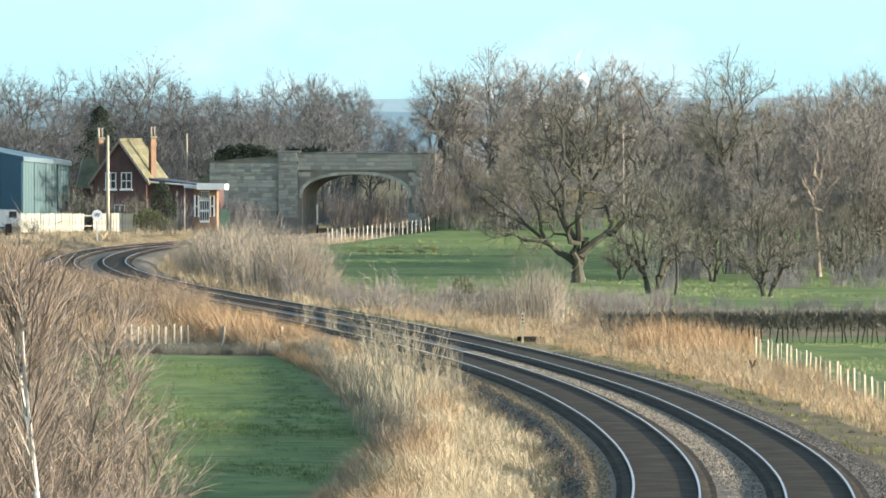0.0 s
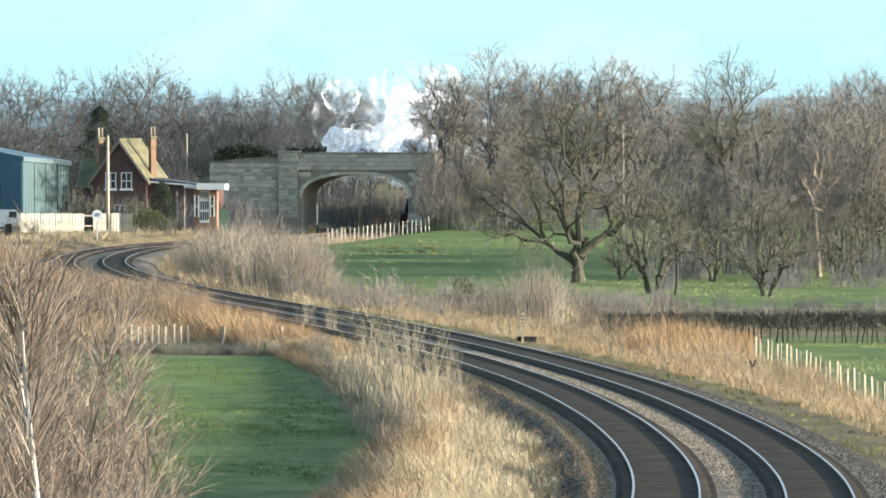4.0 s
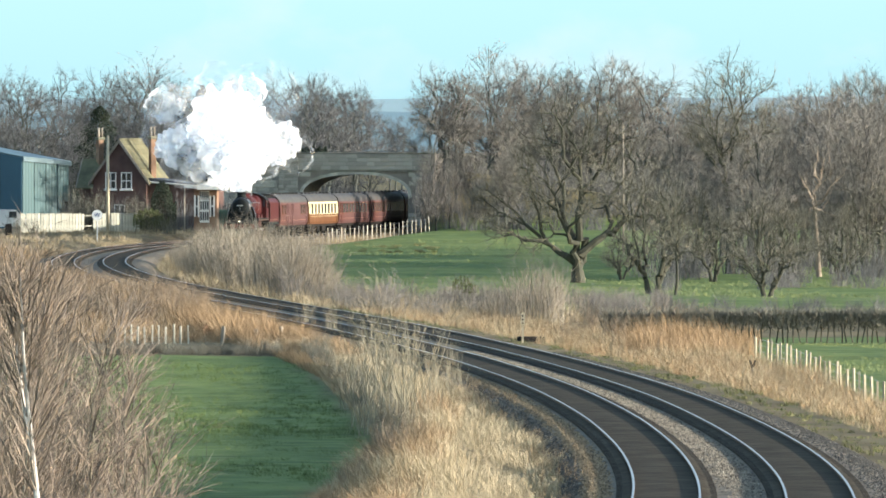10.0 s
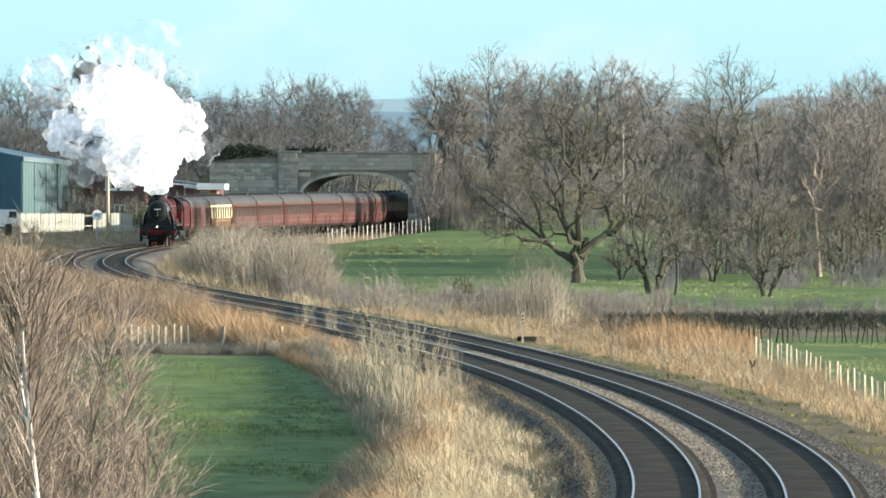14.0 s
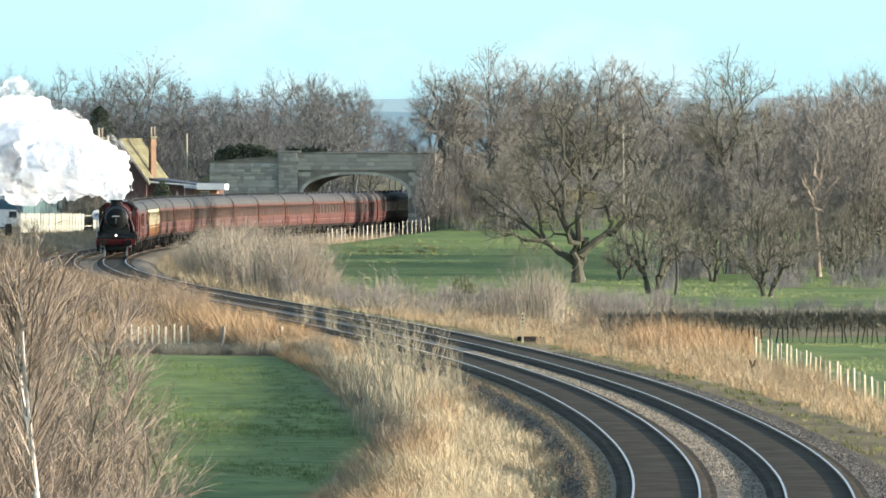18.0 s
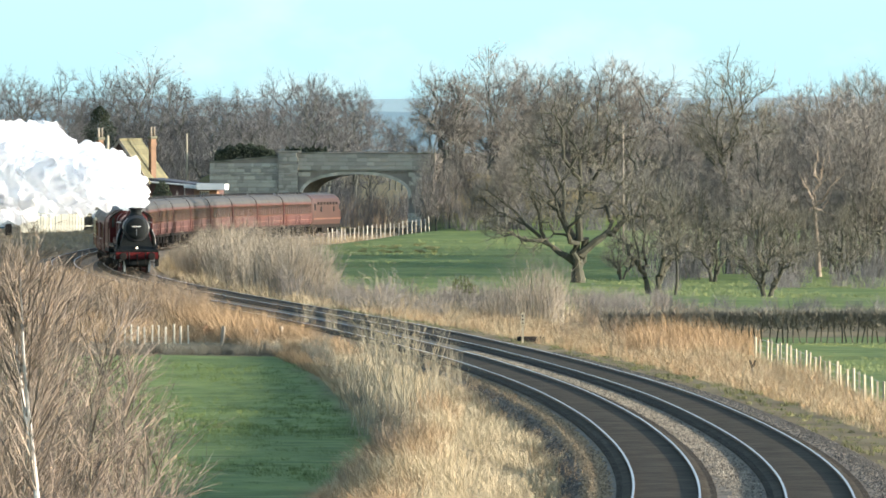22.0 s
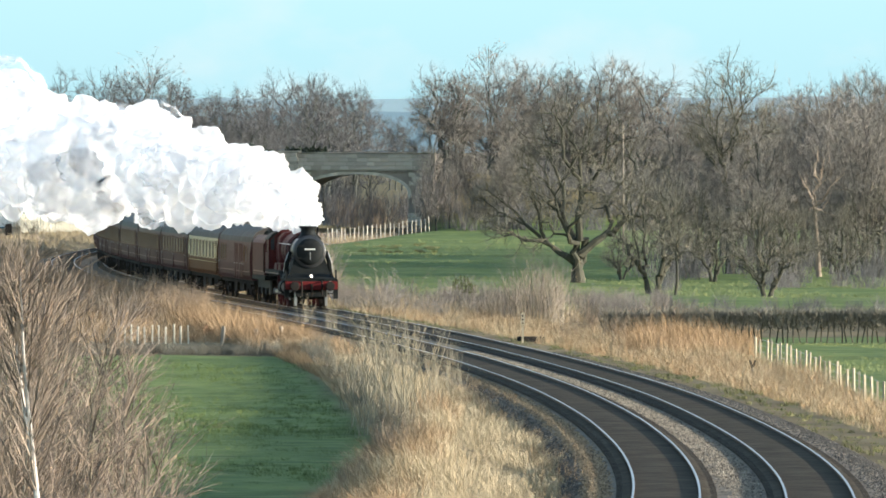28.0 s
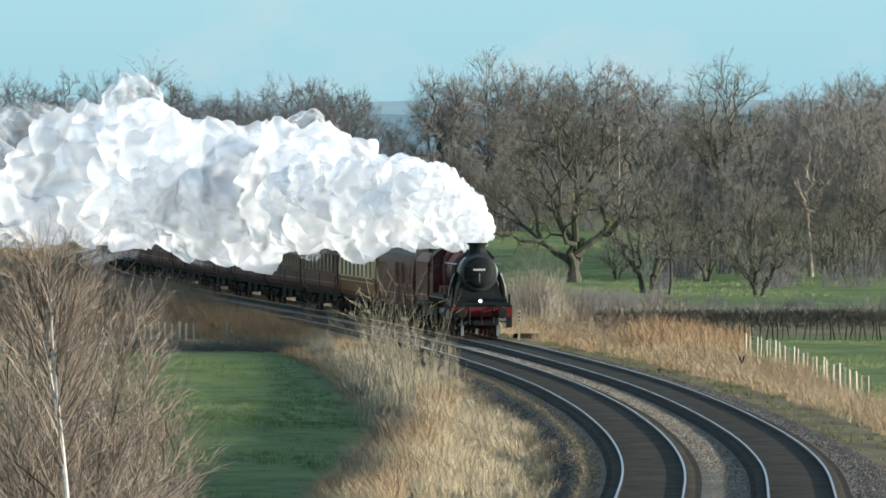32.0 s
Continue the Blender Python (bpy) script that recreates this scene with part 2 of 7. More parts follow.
LINE_X = np.cumsum(np.sin(LINE_TH))
LINE_Y = np.cumsum(-np.cos(LINE_TH))
LINE_X += -8.505 - LINE_X[700]
LINE_Y += 970.37 - LINE_Y[700]
# easing of the near curve
LINE_X += np.interp(LINE_Y, [150, 225, 250, 275, 305, 340, 385, 440, 500], [-1.2, -0.15, 0.34, 0.545, 0.55, 0.48, 0.33, 0.14, 0.0])
LINE_X = np.convolve(np.pad(LINE_X, 10, mode="reflect", reflect_type="odd"), np.ones(21) / 21, "valid")
LINE_TH = np.arctan2(np.gradient(LINE_X), -np.gradient(LINE_Y))


def level(y):
    """Height of the rail heads along the line."""
    return np.interp(y, [150, 225, 250, 275, 305, 340, 385, 440, 500, 560, 700, 800, 880, 970, 1100], [0.42, 0.40, 0.38, 0.32, 0.27, 0.23, 0.13, 0.05, 0.04, 0.03, 0.12, 0.08, -0.12, -0.36, -0.40])


def lift(y, side):
    """The left-hand track lies a little above the other on the curve."""
    k = np.clip((-1.2 - np.asarray(side, float)) / 1.0, 0, 1)
    return k * np.interp(y, [240, 275, 305, 390, 440, 520], [-0.05, 0.03, 0.10, 0.10, 0.07, 0.0])


def line_at(l, side=0.0):
    """Point on the near-side-up line at l metres, moved sideways (to the right as seen from the camera)."""
    x, y, th = np.interp(l, LINE_L, LINE_X), np.interp(l, LINE_L, LINE_Y), np.interp(l, LINE_L, LINE_TH)
    return x + side * np.cos(th), y + side * np.sin(th), level(y) + lift(y, side), th


def offset(x, y):
    """Sideways distance of a place from the right-hand track's centre."""
    return (x - np.interp(-np.asarray(y), -LINE_Y, LINE_X)) * np.cos(np.interp(-np.asarray(y), -LINE_Y, LINE_TH))


SECOND = -3.43
LEFT_EDGE = ([230, 290, 310, 327, 345, 366, 385, 415, 441, 475, 600], [9.6, 8.2, 7.1, 6.1, 5.8, 5.6, 5.3, 4.6, 3.8, 3.8, 6.0])
FIELD_END = 441.0
FIELD_R = ([0, 250, 450, 730, 880, 920, 990, 1100, 1500, 5000], [-1.2, -1.2, -1.2, -1.5, -0.9, -0.5, 0.3, 0.9, 2.0, 6.0])
FIELD_L = ([0, 250, 340, 440, 600, 750, 900, 1000, 1500, 5000], [-1.25, -1.25, -1.2, -0.65, -0.6, -0.3, 0.0, 0.0, 1.0, 6.0])


def ground_height(x, y):
    x, y = np.asarray(x, float), np.asarray(y, float)
    d = offset(x, y)
    base = level(y)
    zr, zl = np.interp(y, *FIELD_R), np.interp(y, *FIELD_L)
    dl = SECOND - d
    right = np.interp(d, [1.5, 2.4, 4.0, 5.5], [-0.5, -0.52, -0.55, -0.5])
    t = np.clip((d - 4.0) / 5.0, 0, 1)
    t = t * t * (3 - 2 * t)
    zright = (base + right) * (1 - t) + zr * t
    left = np.interp(dl, [1.5, 2.4, 4.0, 5.2], [-0.5, -0.52, -0.55, -0.40])
    edge = np.interp(y, *LEFT_EDGE)
    u = np.clip((dl - edge * 0.62) / (edge * 0.4), 0, 1)
    u = u * u * (3 - 2 * u)
    zleft = (base + lift(y, -3.0) + left) * (1 - u) + zl * u
    z = np.where(d > SECOND / 2, zright, zleft)
    # road embankment on both sides of the bridge
    mid = d - SECOND / 2
    ridge = np.clip(5.4 - np.where(mid < 0, 0.42 * np.maximum(-mid - 13, 0), 0.16 * np.maximum(mid - 8, 0)), 0, 6) * np.clip((np.abs(mid) - 6.3) / 1.2, 0, 1)
    away = y - 992.0 + 0.15 * mid
    across = np.clip(1.0 - (np.abs(away) - 4.2) / np.where((away < 0) & (mid < 0), 1.4, 7.5), 0, 1)
    return np.maximum(z, z * (1 - across) + ridge * across)


def gz(x, y):
    return float(ground_height(x, y))



# ---- ground, sky backdrop and hills ----
def make_ground():
    xs = np.concatenate([-np.geomspace(3500, 62, 26), np.arange(-60, 60.1, 0.7), np.geomspace(62, 3500, 26)])
    ys = np.concatenate([np.linspace(-400, 140, 12), np.arange(150, 1090, 2.4), np.geomspace(1095, 4800, 36)])
    X, Y = np.meshgrid(xs, ys)
    Z = ground_height(X, Y)
    d = offset(X, Y)
    far = np.clip((np.abs(d + 1.7) - 5) / 6, 0, 1)
    rough = np.zeros_like(Z)
    for kx, ky, a, ph in ((0.31, 0.11, 0.05, 0.3), (0.83, 0.23, 0.03, 1.9), (0.11, 0.043, 0.09, 4.0), (1.7, 0.41, 0.018, 2.2)):
        rough += a * np.sin(kx * X + ky * Y + ph + 1.7 * np.sin(0.07 * Y + ph))
    near = (np.abs(X) < 62) & (Y < 1090) & (Y > 140)
    Z = Z + rough * far * near * 0.5
    ny, nx = X.shape
    idx = np.arange(nx * ny).reshape(ny, nx)
    quads = np.stack([idx[:-1, :-1], idx[:-1, 1:], idx[1:, 1:], idx[1:, :-1]], -1).reshape(-1, 4)
    me = bpy.data.meshes.new("ground")
    me.from_pydata(np.stack([X, Y, Z], -1).reshape(-1, 3).tolist(), [], quads.tolist())
    smooth(me)
    # where the mown fields lie
    dl = SECOND - d
    left = np.clip((dl - np.interp(Y, *LEFT_EDGE)) / 0.6, 0, 1) * (Y < FIELD_END) * (dl > 0)
    right = np.clip((d - np.interp(Y, [250, 378, 455, 520, 600, 700, 800, 860, 900, 1000], [9.3, 9.8, 13.2, 14, 15, 12, 9, 7.5, 6.0, 5.6])) / 1.2, 0, 1)
    strip = np.clip((Y - 590) / 30, 0, 1) + (Y < 520)
    field = np.clip(left + right * np.clip(strip, 0, 1), 0, 1)
    field = np.where((Y > 1004) | (Z > np.interp(Y, *FIELD_R) + 0.45) & (Y > 960), 0.1, field)
    at = me.attributes.new("field", "FLOAT", "POINT")
    at.data.foreach_set("value", field.reshape(-1).astype(np.float32))
    m = bpy.data.materials.new("pasture_and_rough_ground")
    m.use_nodes = True
    t = m.node_tree
    p = t.nodes["Principled BSDF"]
    p.inputs["Roughness"].default_value = 0.95
    p.inputs["Specular IOR Level"].default_value = 0.1
    tc = t.nodes.new("ShaderNodeTexCoord")

    def noise_mix(scale, a, b, stretch, lo=0.35, hi=0.68, detail=5):
        mp = t.nodes.new("ShaderNodeMapping")
        mp.inputs["Scale"].default_value = stretch
        n = t.nodes.new("ShaderNodeTexNoise")
        n.inputs["Scale"].default_value, n.inputs["Detail"].default_value = scale, detail
        r = t.nodes.new("ShaderNodeMapRange")
        r.inputs[1].default_value, r.inputs[2].default_value = lo, hi
        mx = t.nodes.new("ShaderNodeMix")
        mx.data_type = "RGBA"
        for k, c in ((6, a), (7, b)):
            if isinstance(c, tuple):
                mx.inputs[k].default_value = (*c, 1)
            else:
                t.links.new(c, mx.inputs[k])
        t.links.new(tc.outputs["Object"], mp.inputs[0])
        t.links.new(mp.outputs[0], n.inputs[0])
        t.links.new(n.outputs[0], r.inputs[0])
        t.links.new(r.outputs[0], mx.inputs[0])
        return mx.outputs[2], n.outputs[0]

    g1, _ = noise_mix(0.22, (0.092, 0.128, 0.034), (0.150, 0.190, 0.052), (0.45, 0.6, 1))
    g2, h2 = noise_mix(2.2, g1, (0.165, 0.20, 0.072), (0.5, 0.5, 1), 0.5, 0.75)
    # dark streaks put bands of tree shade into the field's colour
    g2, _ = noise_mix(1.1, g2, (0.05, 0.078, 0.024), (0.4, 0.7, 1), 0.46, 0.74)
    r1, _ = noise_mix(0.35, (0.10, 0.075, 0.04), (0.20, 0.15, 0.08), (1, 0.4, 1))
    r2, h3 = noise_mix(1.4, r1, (0.08, 0.083, 0.03), (1, 0.4, 1), 0.52, 0.8)
    a = t.nodes.new("ShaderNodeAttribute")
    a.attribute_name = "field"
    mx = t.nodes.new("ShaderNodeMix")
    mx.data_type = "RGBA"
    t.links.new(a.outputs["Fac"], mx.inputs[0])
    t.links.new(r2, mx.inputs[6])
    t.links.new(g2, mx.inputs[7])
    t.links.new(mx.outputs[2], p.inputs["Base Color"])
    bp = t.nodes.new("ShaderNodeBump")
    bp.inputs["Strength"].default_value, bp.inputs["Distance"].default_value = 0.8, 0.12
    t.links.new(h2, bp.inputs["Height"])
    t.links.new(bp.outputs[0], p.inputs["Normal"])
    me.materials.append(m)
    return tagged(new("ground", me), "green pasture and rough brown lineside ground", "ground", kind="structure")


make_ground()


def make_backdrop():
    m = bpy.data.materials.new("winter_sky_glow")
    m.use_nodes = True
    t = m.node_tree
    t.nodes.clear()
    out, e = t.nodes.new("ShaderNodeOutputMaterial"), t.nodes.new("ShaderNodeEmission")
    tc, sp = t.nodes.new("ShaderNodeTexCoord"), t.nodes.new("ShaderNodeSeparateXYZ")
    t.links.new(tc.outputs["Object"], sp.inputs[0])
    r = t.nodes.new("ShaderNodeMapRange")
    r.inputs[1].default_value, r.inputs[2].default_value = 10.0, 70.0
    t.links.new(sp.outputs["Z"], r.inputs[0])
    ramp = t.nodes.new("ShaderNodeMix")
    ramp.data_type = "RGBA"
    ramp.inputs[6].default_value, ramp.inputs[7].default_value = (0.53, 0.86, 0.95, 1), (0.60, 0.95, 1.0, 1)
    t.links.new(r.outputs[0], ramp.inputs[0])
    n = t.nodes.new("ShaderNodeTexNoise")
    n.inputs["Scale"].default_value, n.inputs["Detail"].default_value = 0.011, 5
    mp = t.nodes.new("ShaderNodeMapping")
    mp.inputs["Scale"].default_value = (1, 1, 1.7)
    mp.inputs["Location"].default_value = (31, 0, 8)
    t.links.new(tc.outputs["Object"], mp.inputs[0])
    t.links.new(mp.outputs[0], n.inputs[0])
    r2 = t.nodes.new("ShaderNodeMapRange")
    r2.inputs[1].default_value, r2.inputs[2].default_value, r2.inputs[4].default_value = 0.5, 0.75, 0.75
    t.links.new(n.outputs[0], r2.inputs[0])
    cl = t.nodes.new("ShaderNodeMix")
    cl.data_type = "RGBA"
    cl.inputs[7].default_value = (0.86, 0.97, 0.97, 1)
    t.links.new(ramp.outputs[2], cl.inputs[6])
    t.links.new(r2.outputs[0], cl.inputs[0])
    t.links.new(cl.outputs[2], e.inputs[0])
    e.inputs[1].default_value = 0.305
    t.links.new(e.outputs[0], out.inputs[0])
    s = Shape().add([(-900, 4700, -40), (900, 4700, -40), (900, 4700, 420), (-900, 4700, 420)], [(0, 1, 2, 3)])
    ob = part("backdrop_sky", s, m)
    tagged(ob, "pale blue winter sky with thin cloud", "sky", kind="structure")
    ob.visible_shadow = False
    # two ridges of distant hills, haze painted into their blue colour
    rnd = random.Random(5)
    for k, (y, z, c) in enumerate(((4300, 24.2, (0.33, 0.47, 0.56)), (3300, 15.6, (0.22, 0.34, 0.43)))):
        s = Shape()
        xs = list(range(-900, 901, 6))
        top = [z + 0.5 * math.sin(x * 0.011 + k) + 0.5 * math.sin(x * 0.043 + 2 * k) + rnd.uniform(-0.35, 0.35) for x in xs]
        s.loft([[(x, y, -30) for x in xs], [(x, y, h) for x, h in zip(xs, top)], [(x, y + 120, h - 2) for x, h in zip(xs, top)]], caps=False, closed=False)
        hm = material("haze_tinted_hill", c, tuple(v * 1.18 for v in c), 0.02, 0.95, fine=0.4)
        tagged(part("backdrop_hill", s, hm), "distant wooded ridge with haze painted into its blue-grey colour", "hill", kind="structure")


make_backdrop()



# ---- permanent way ----
def sweep(profile, side, l0, l1, step, mat, name, cap=False):
    """Sweeps a cross-section (sideways, up) along the line."""
    s = Shape()
    rings = []
    for l in np.arange(l0, l1 + 0.1, step):
        rings.append([])
        for dx, dz in profile:
            x, y, z, _ = line_at(l, side + dx)
            rings[-1].append((x, y, z + dz))
    s.loft(rings, caps=cap, closed=False)
    return part(name, s, mat)


def make_track():
    bed = sweep([(-2.7 - 3.43, -0.62), (-2.15 - 3.43, -0.30), (-1.72 - 3.43, -0.17), (-1.3 - 3.43, -0.16), (-1.25, -0.16), (1.3, -0.16), (1.72, -0.17), (2.2, -0.30), (2.9, -0.62)],
                0, -320, 850, 3.0, M_BALLAST, "ballast_bed")
    smooth(bed.data)
    tagged(bed, "grey-brown stone ballast shoulders under both tracks", "ballast", kind="structure")
    rnd = random.Random(3)
    for side, nm in ((0.0, "up"), (SECOND, "down")):
        t = thing("railway_track", pose(0, 0, 0), "curving railway track with bright polished rail heads", "railway track", "double track", "structure")
        fl = sweep([(-1.15, -0.158), (-0.95, -0.095), (-0.82, -0.075), (-0.68, -0.075), (0.0, -0.065), (0.68, -0.075), (0.82, -0.075), (0.95, -0.095), (1.15, -0.158)], side, -320, 850, 3.0, M_BED, "dark_four_foot")
        fl.parent = t
        fl["label"] = "oil-darkened stone between the rails"
        s = Shape()
        for l in np.arange(-180, 850, 0.65):
            x, y, z, th = line_at(l, side)
            c, n = math.cos(th), math.sin(th)
            vs = []
            for zz in (z - 0.16, z - 0.105):
                for a, b in ((-1.15, -0.13), (1.15, -0.13), (1.15, 0.13), (-1.15, 0.13)):
                    vs.append((x + a * c - b * n, y + a * n + b * c, zz))
            s.add(vs, [(4, 5, 6, 7), (0, 1, 5, 4), (1, 2, 6, 5), (2, 3, 7, 6), (3, 0, 4, 7)])
        o = part("sleepers", s, M_SLEEPER, t)
        o["kind"] = "stuff"
        for sg in (-0.7525, 0.7525):
            r = sweep([(-0.07, -0.155), (-0.065, -0.14), (-0.012, -0.12), (-0.012, -0.045), (-0.036, -0.035), (-0.036, -0.006), (0.036, -0.006), (0.036, -0.035), (0.012, -0.045), (0.012, -0.12), (0.065, -0.14), (0.07, -0.155)],
                      side + sg, -320, 850, 2.0, M_RAIL, "rail")
            r.parent = t
            h = sweep([(-0.025, -0.006), (-0.024, -0.001), (-0.02, 0.0), (0.02, 0.0), (0.024, -0.001), (0.025, -0.006)], side + sg, -320, 850, 2.0, M_RAILTOP, "rail_head")
            h.parent = r
            h["label"] = "bright worn running surface"


make_track()


def make_stones(n, near, far, seed, dark, pale, label):
    """Loose ballast stones in a strip between two sideways distances from the right-hand track."""
    rng = np.random.default_rng(seed)
    y = 222 + 200 * rng.random(n) ** 1.5
    d = rng.triangular(near, (near + far) / 2, far, n)
    x = np.interp(-y, -LINE_Y, LINE_X) + d
    up = np.interp(d, [SECOND - 2.7, SECOND - 2.15, SECOND - 1.72, SECOND - 1.3, 1.3, 1.72, 2.2, 2.9], [-0.62, -0.28, -0.17, -0.16, -0.16, -0.17, -0.30, -0.62])
    z = level(y) + lift(y, d) + up
    r = rng.uniform(0.018, 0.045, n)
    base = np.array([(1, 0, 0), (0, 1, 0), (-1, 0, 0), (0, -1, 0), (0, 0, 0.9), (0, 0, -0.6)])
    P = base[None] * (1 + rng.uniform(-0.35, 0.35, (n, 6, 3))) * r[:, None, None]
    a = rng.uniform(0, 6.28, n)
    c, s = np.cos(a)[:, None], np.sin(a)[:, None]
    Q = np.stack([P[..., 0] * c - P[..., 1] * s + x[:, None], P[..., 0] * s + P[..., 1] * c + y[:, None], P[..., 2] + z[:, None]], -1)
    o = np.arange(n) * 6
    F = np.concatenate([np.stack([o + i, o + (i + 1) % 4, o + 4], -1) for i in range(4)])
    me = bpy.data.meshes.new("ballast_stones")
    me.from_pydata(Q.reshape(-1, 3).tolist(), [], F.tolist())
    me.materials.append(material("loose_ballast_stone", dark, pale, 3, 0.9, vary=0.6, island=True))
    tagged(new("ballast_stones", me), label, "stones", kind="stuff")


make_stones(15000, SECOND - 2.05, SECOND - 1.2, 4, (0.12, 0.085, 0.05), (0.33, 0.245, 0.15), "loose tan ballast stones along the shoulder")
make_stones(9000, SECOND - 2.7, SECOND - 1.9, 5, (0.05, 0.045, 0.038), (0.15, 0.13, 0.105), "loose dark ballast stones in the cess")
make_stones(20000, -2.35, -1.15, 6, (0.095, 0.078, 0.057), (0.30, 0.258, 0.198), "loose buff ballast stones between the tracks")
make_stones(17000, 1.15, 2.9, 7, (0.032, 0.031, 0.028), (0.11, 0.105, 0.094), "loose grey ballast stones on the outer shoulder")


# ---- stone road bridge ----
def make_bridge():
    x, y, z, th = line_at(-15.0, SECOND / 2)
    b = thing("stone_bridge", pose(x, y, 0, 0, 0, math.degrees(th)), "weathered grey stone arch bridge carrying a road over the line", "bridge", kind="structure")
    span, spring, crown, top, depth = 4.95, 2.75, 5.0, 6.85, 9.0
    n = 28
    arc = []
    for i in range(n + 1):
        a = math.pi * (1 - i / n)
        arc.append((span * math.cos(a), spring + (crown - spring) * math.sin(a) ** 0.72))
    s, soff = Shape(), Shape()
    for i in range(n):
        (x0, z0), (x1, z1) = arc[i], arc[i + 1]
        for yy in (0.08, depth - 0.08):
            s.add([(x0, yy, z0), (x1, yy, z1), (x1, yy, top), (x0, yy, top)], [(0, 1, 2, 3)])
        soff.add([(x0, 0.02, z0), (x1, 0.02, z1), (x1, depth, z1), (x0, depth, z0)], [(3, 2, 1, 0)])
    for sg in (-1, 1):
        xa, xb = sorted((sg * span, sg * 7.2))
        s.box(xa, xb, 0.08, depth - 0.08, -1.5, top)
        xa, xb = sorted((sg * (span - 0.02), sg * (span + 0.03)))
        soff.box(xa, xb, 0.02, depth, -1.2, spring)
    s.box(-7.2, 7.2, 0.3, depth - 0.3, 5.3, 5.6)
    part("masonry_core", s, M_MORTAR, b)
    part("arch_soffit", soff, M_SOFFIT, b, "soot-blackened underside of the arch")
    for yy in (0.0, depth - 0.35):
        part("parapet_wall", Shape().box(-7.2, 7.4, yy + 0.06, yy + 0.35, 5.4, top), M_MORTAR, b)
        c = part("coping", Shape().box(-5.3, 7.4, yy - 0.10, yy + 0.45, top, top + 0.16, 0.03), M_COPING, b, "mossy flat coping stones")
        part("string_course", Shape().box(-5.3, 7.4, yy - 0.12, yy + 0.1, 5.22, 5.38, 0.02), M_COPING, b)
    # wing wall and end pier on the station side
    w = Shape()
    wx0, wx1 = -13.6, -7.0
    w.add([(wx0, 0.4, -1), (wx1, 0.4, -1), (wx1, 0.4, 6.55), (wx0, 0.4, 6.0), (wx0, 1.0, -1), (wx1, 1.0, -1), (wx1, 1.0, 6.55), (wx0, 1.0, 6.0)],
          [(0, 1, 2, 3), (7, 6, 5, 4), (3, 2, 6, 7), (0, 3, 7, 4)])
    part("wing_wall", w, M_MORTAR, b)
    wc = Shape()
    wc.loft([[(wx0, 0.25, 6.0), (wx0, 1.1, 6.0), (wx0, 1.1, 6.17), (wx0, 0.25, 6.17)], [(wx1, 0.25, 6.55), (wx1, 1.1, 6.55), (wx1, 1.1, 6.72), (wx1, 0.25, 6.72)]])
    part("wing_coping", wc, M_COPING, b)
    part("pier_cap", Shape().box(-7.25, -5.2, -0.3, 1.3, top + 0.1, top + 0.32, 0.04), M_COPING, b)
    part("pier_core", Shape().box(-7.1, -5.3, -0.12, 1.0, -1.2, top + 0.1), M_MORTAR, b)
    # stones, course by course
    rnd = random.Random(8)
    meshes = [Shape().box(-0.5, 0.5, 0, 0.1, -0.5, 0.5, 0.035).mesh("stone") for _ in range(3)]
    for me in meshes:
        me.materials.append(M_STONE)
        for v in me.vertices:
            v.co += Vector((rnd.uniform(-1, 1) * 0.02, rnd.uniform(-1, 1) * 0.02, rnd.uniform(-1, 1) * 0.02))

    sooty = [me.copy() for me in meshes]
    for me in sooty:
        me.materials[0] = M_STONE_DARK

    def lay(xa, xb, za, zb, yface, h, wd, keep=lambda x, z, w: True, rag=0.0, pool=None):
        zc, row = za, 0
        h0 = (zb - za) / max(1, round((zb - za) / h))
        hh = h0
        while zc < zb - 0.01:
            xc = xa - (wd * 0.5 if row % 2 else 0)
            while xc < xb - 0.05:
                ww = wd * rnd.uniform(0.75 - 4 * rag, 1.25 + 5 * rag)
                l, r = max(xc, xa), min(xc + ww, xb)
                if r - l > 0.12 and keep((l + r) / 2, zc + hh / 2, (r - l) / 2):
                    o = part("stone", rnd.choice(pool or meshes), M_STONE, b)
                    o.matrix_basis = Matrix.LocRotScale(((l + r) / 2, yface - rnd.uniform(0, 0.03 + rag), zc + hh / 2), None, (r - l - 0.02, 1, hh - 0.018))
                xc += ww
            zc += hh
            row += 1
            hh = min(h0 * rnd.uniform(1 - 4 * rag, 1 + 5 * rag), zb - zc) if zb - zc > 0.08 else 1.0

    def above(x, z, w):
        if abs(x) > span + 0.45:
            return True
        e = max(0.0, 1 - (max(abs(x) - w, 0) / (span + 0.4)) ** 2)
        return z - 0.2 > spring + (crown - spring + 0.42) * e ** 0.36

    lay(-5.3, 6.2, 0.2, 5.2, 0.0, 0.42, 1.0, above)
    # the parapet's dark stone colour stands for soot and for weaker light
    lay(-5.3, 7.0, 5.4, top, 0.0, 0.36, 0.95, pool=sooty)
    lay(-7.1, -5.3, 1.0, top + 0.1, -0.2, 0.3, 0.55, rag=0.11, pool=sooty)
    lay(wx0, wx1, 1.6, 6.0, 0.3, 0.28, 0.58, rag=0.13, pool=sooty + meshes)
    # arch ring
    for i in range(0, n):
        (x0, z0), (x1, z1) = arc[i], arc[i + 1]
        q = Shape()
        k0, k1 = Vector((x0, z0 - spring + 1.6)).normalized() * 0.3, Vector((x1, z1 - spring + 1.6)).normalized() * 0.3
        g = 0.012
        e = Vector((x1 - x0, z1 - z0)).normalized() * g
        ring = [(x0 + e.x, z0 + e.y), (x1 - e.x, z1 - e.y), (x1 + k1.x - e.x, z1 + k1.y - e.y), (x0 + k0.x + e.x, z0 + k0.y + e.y)]
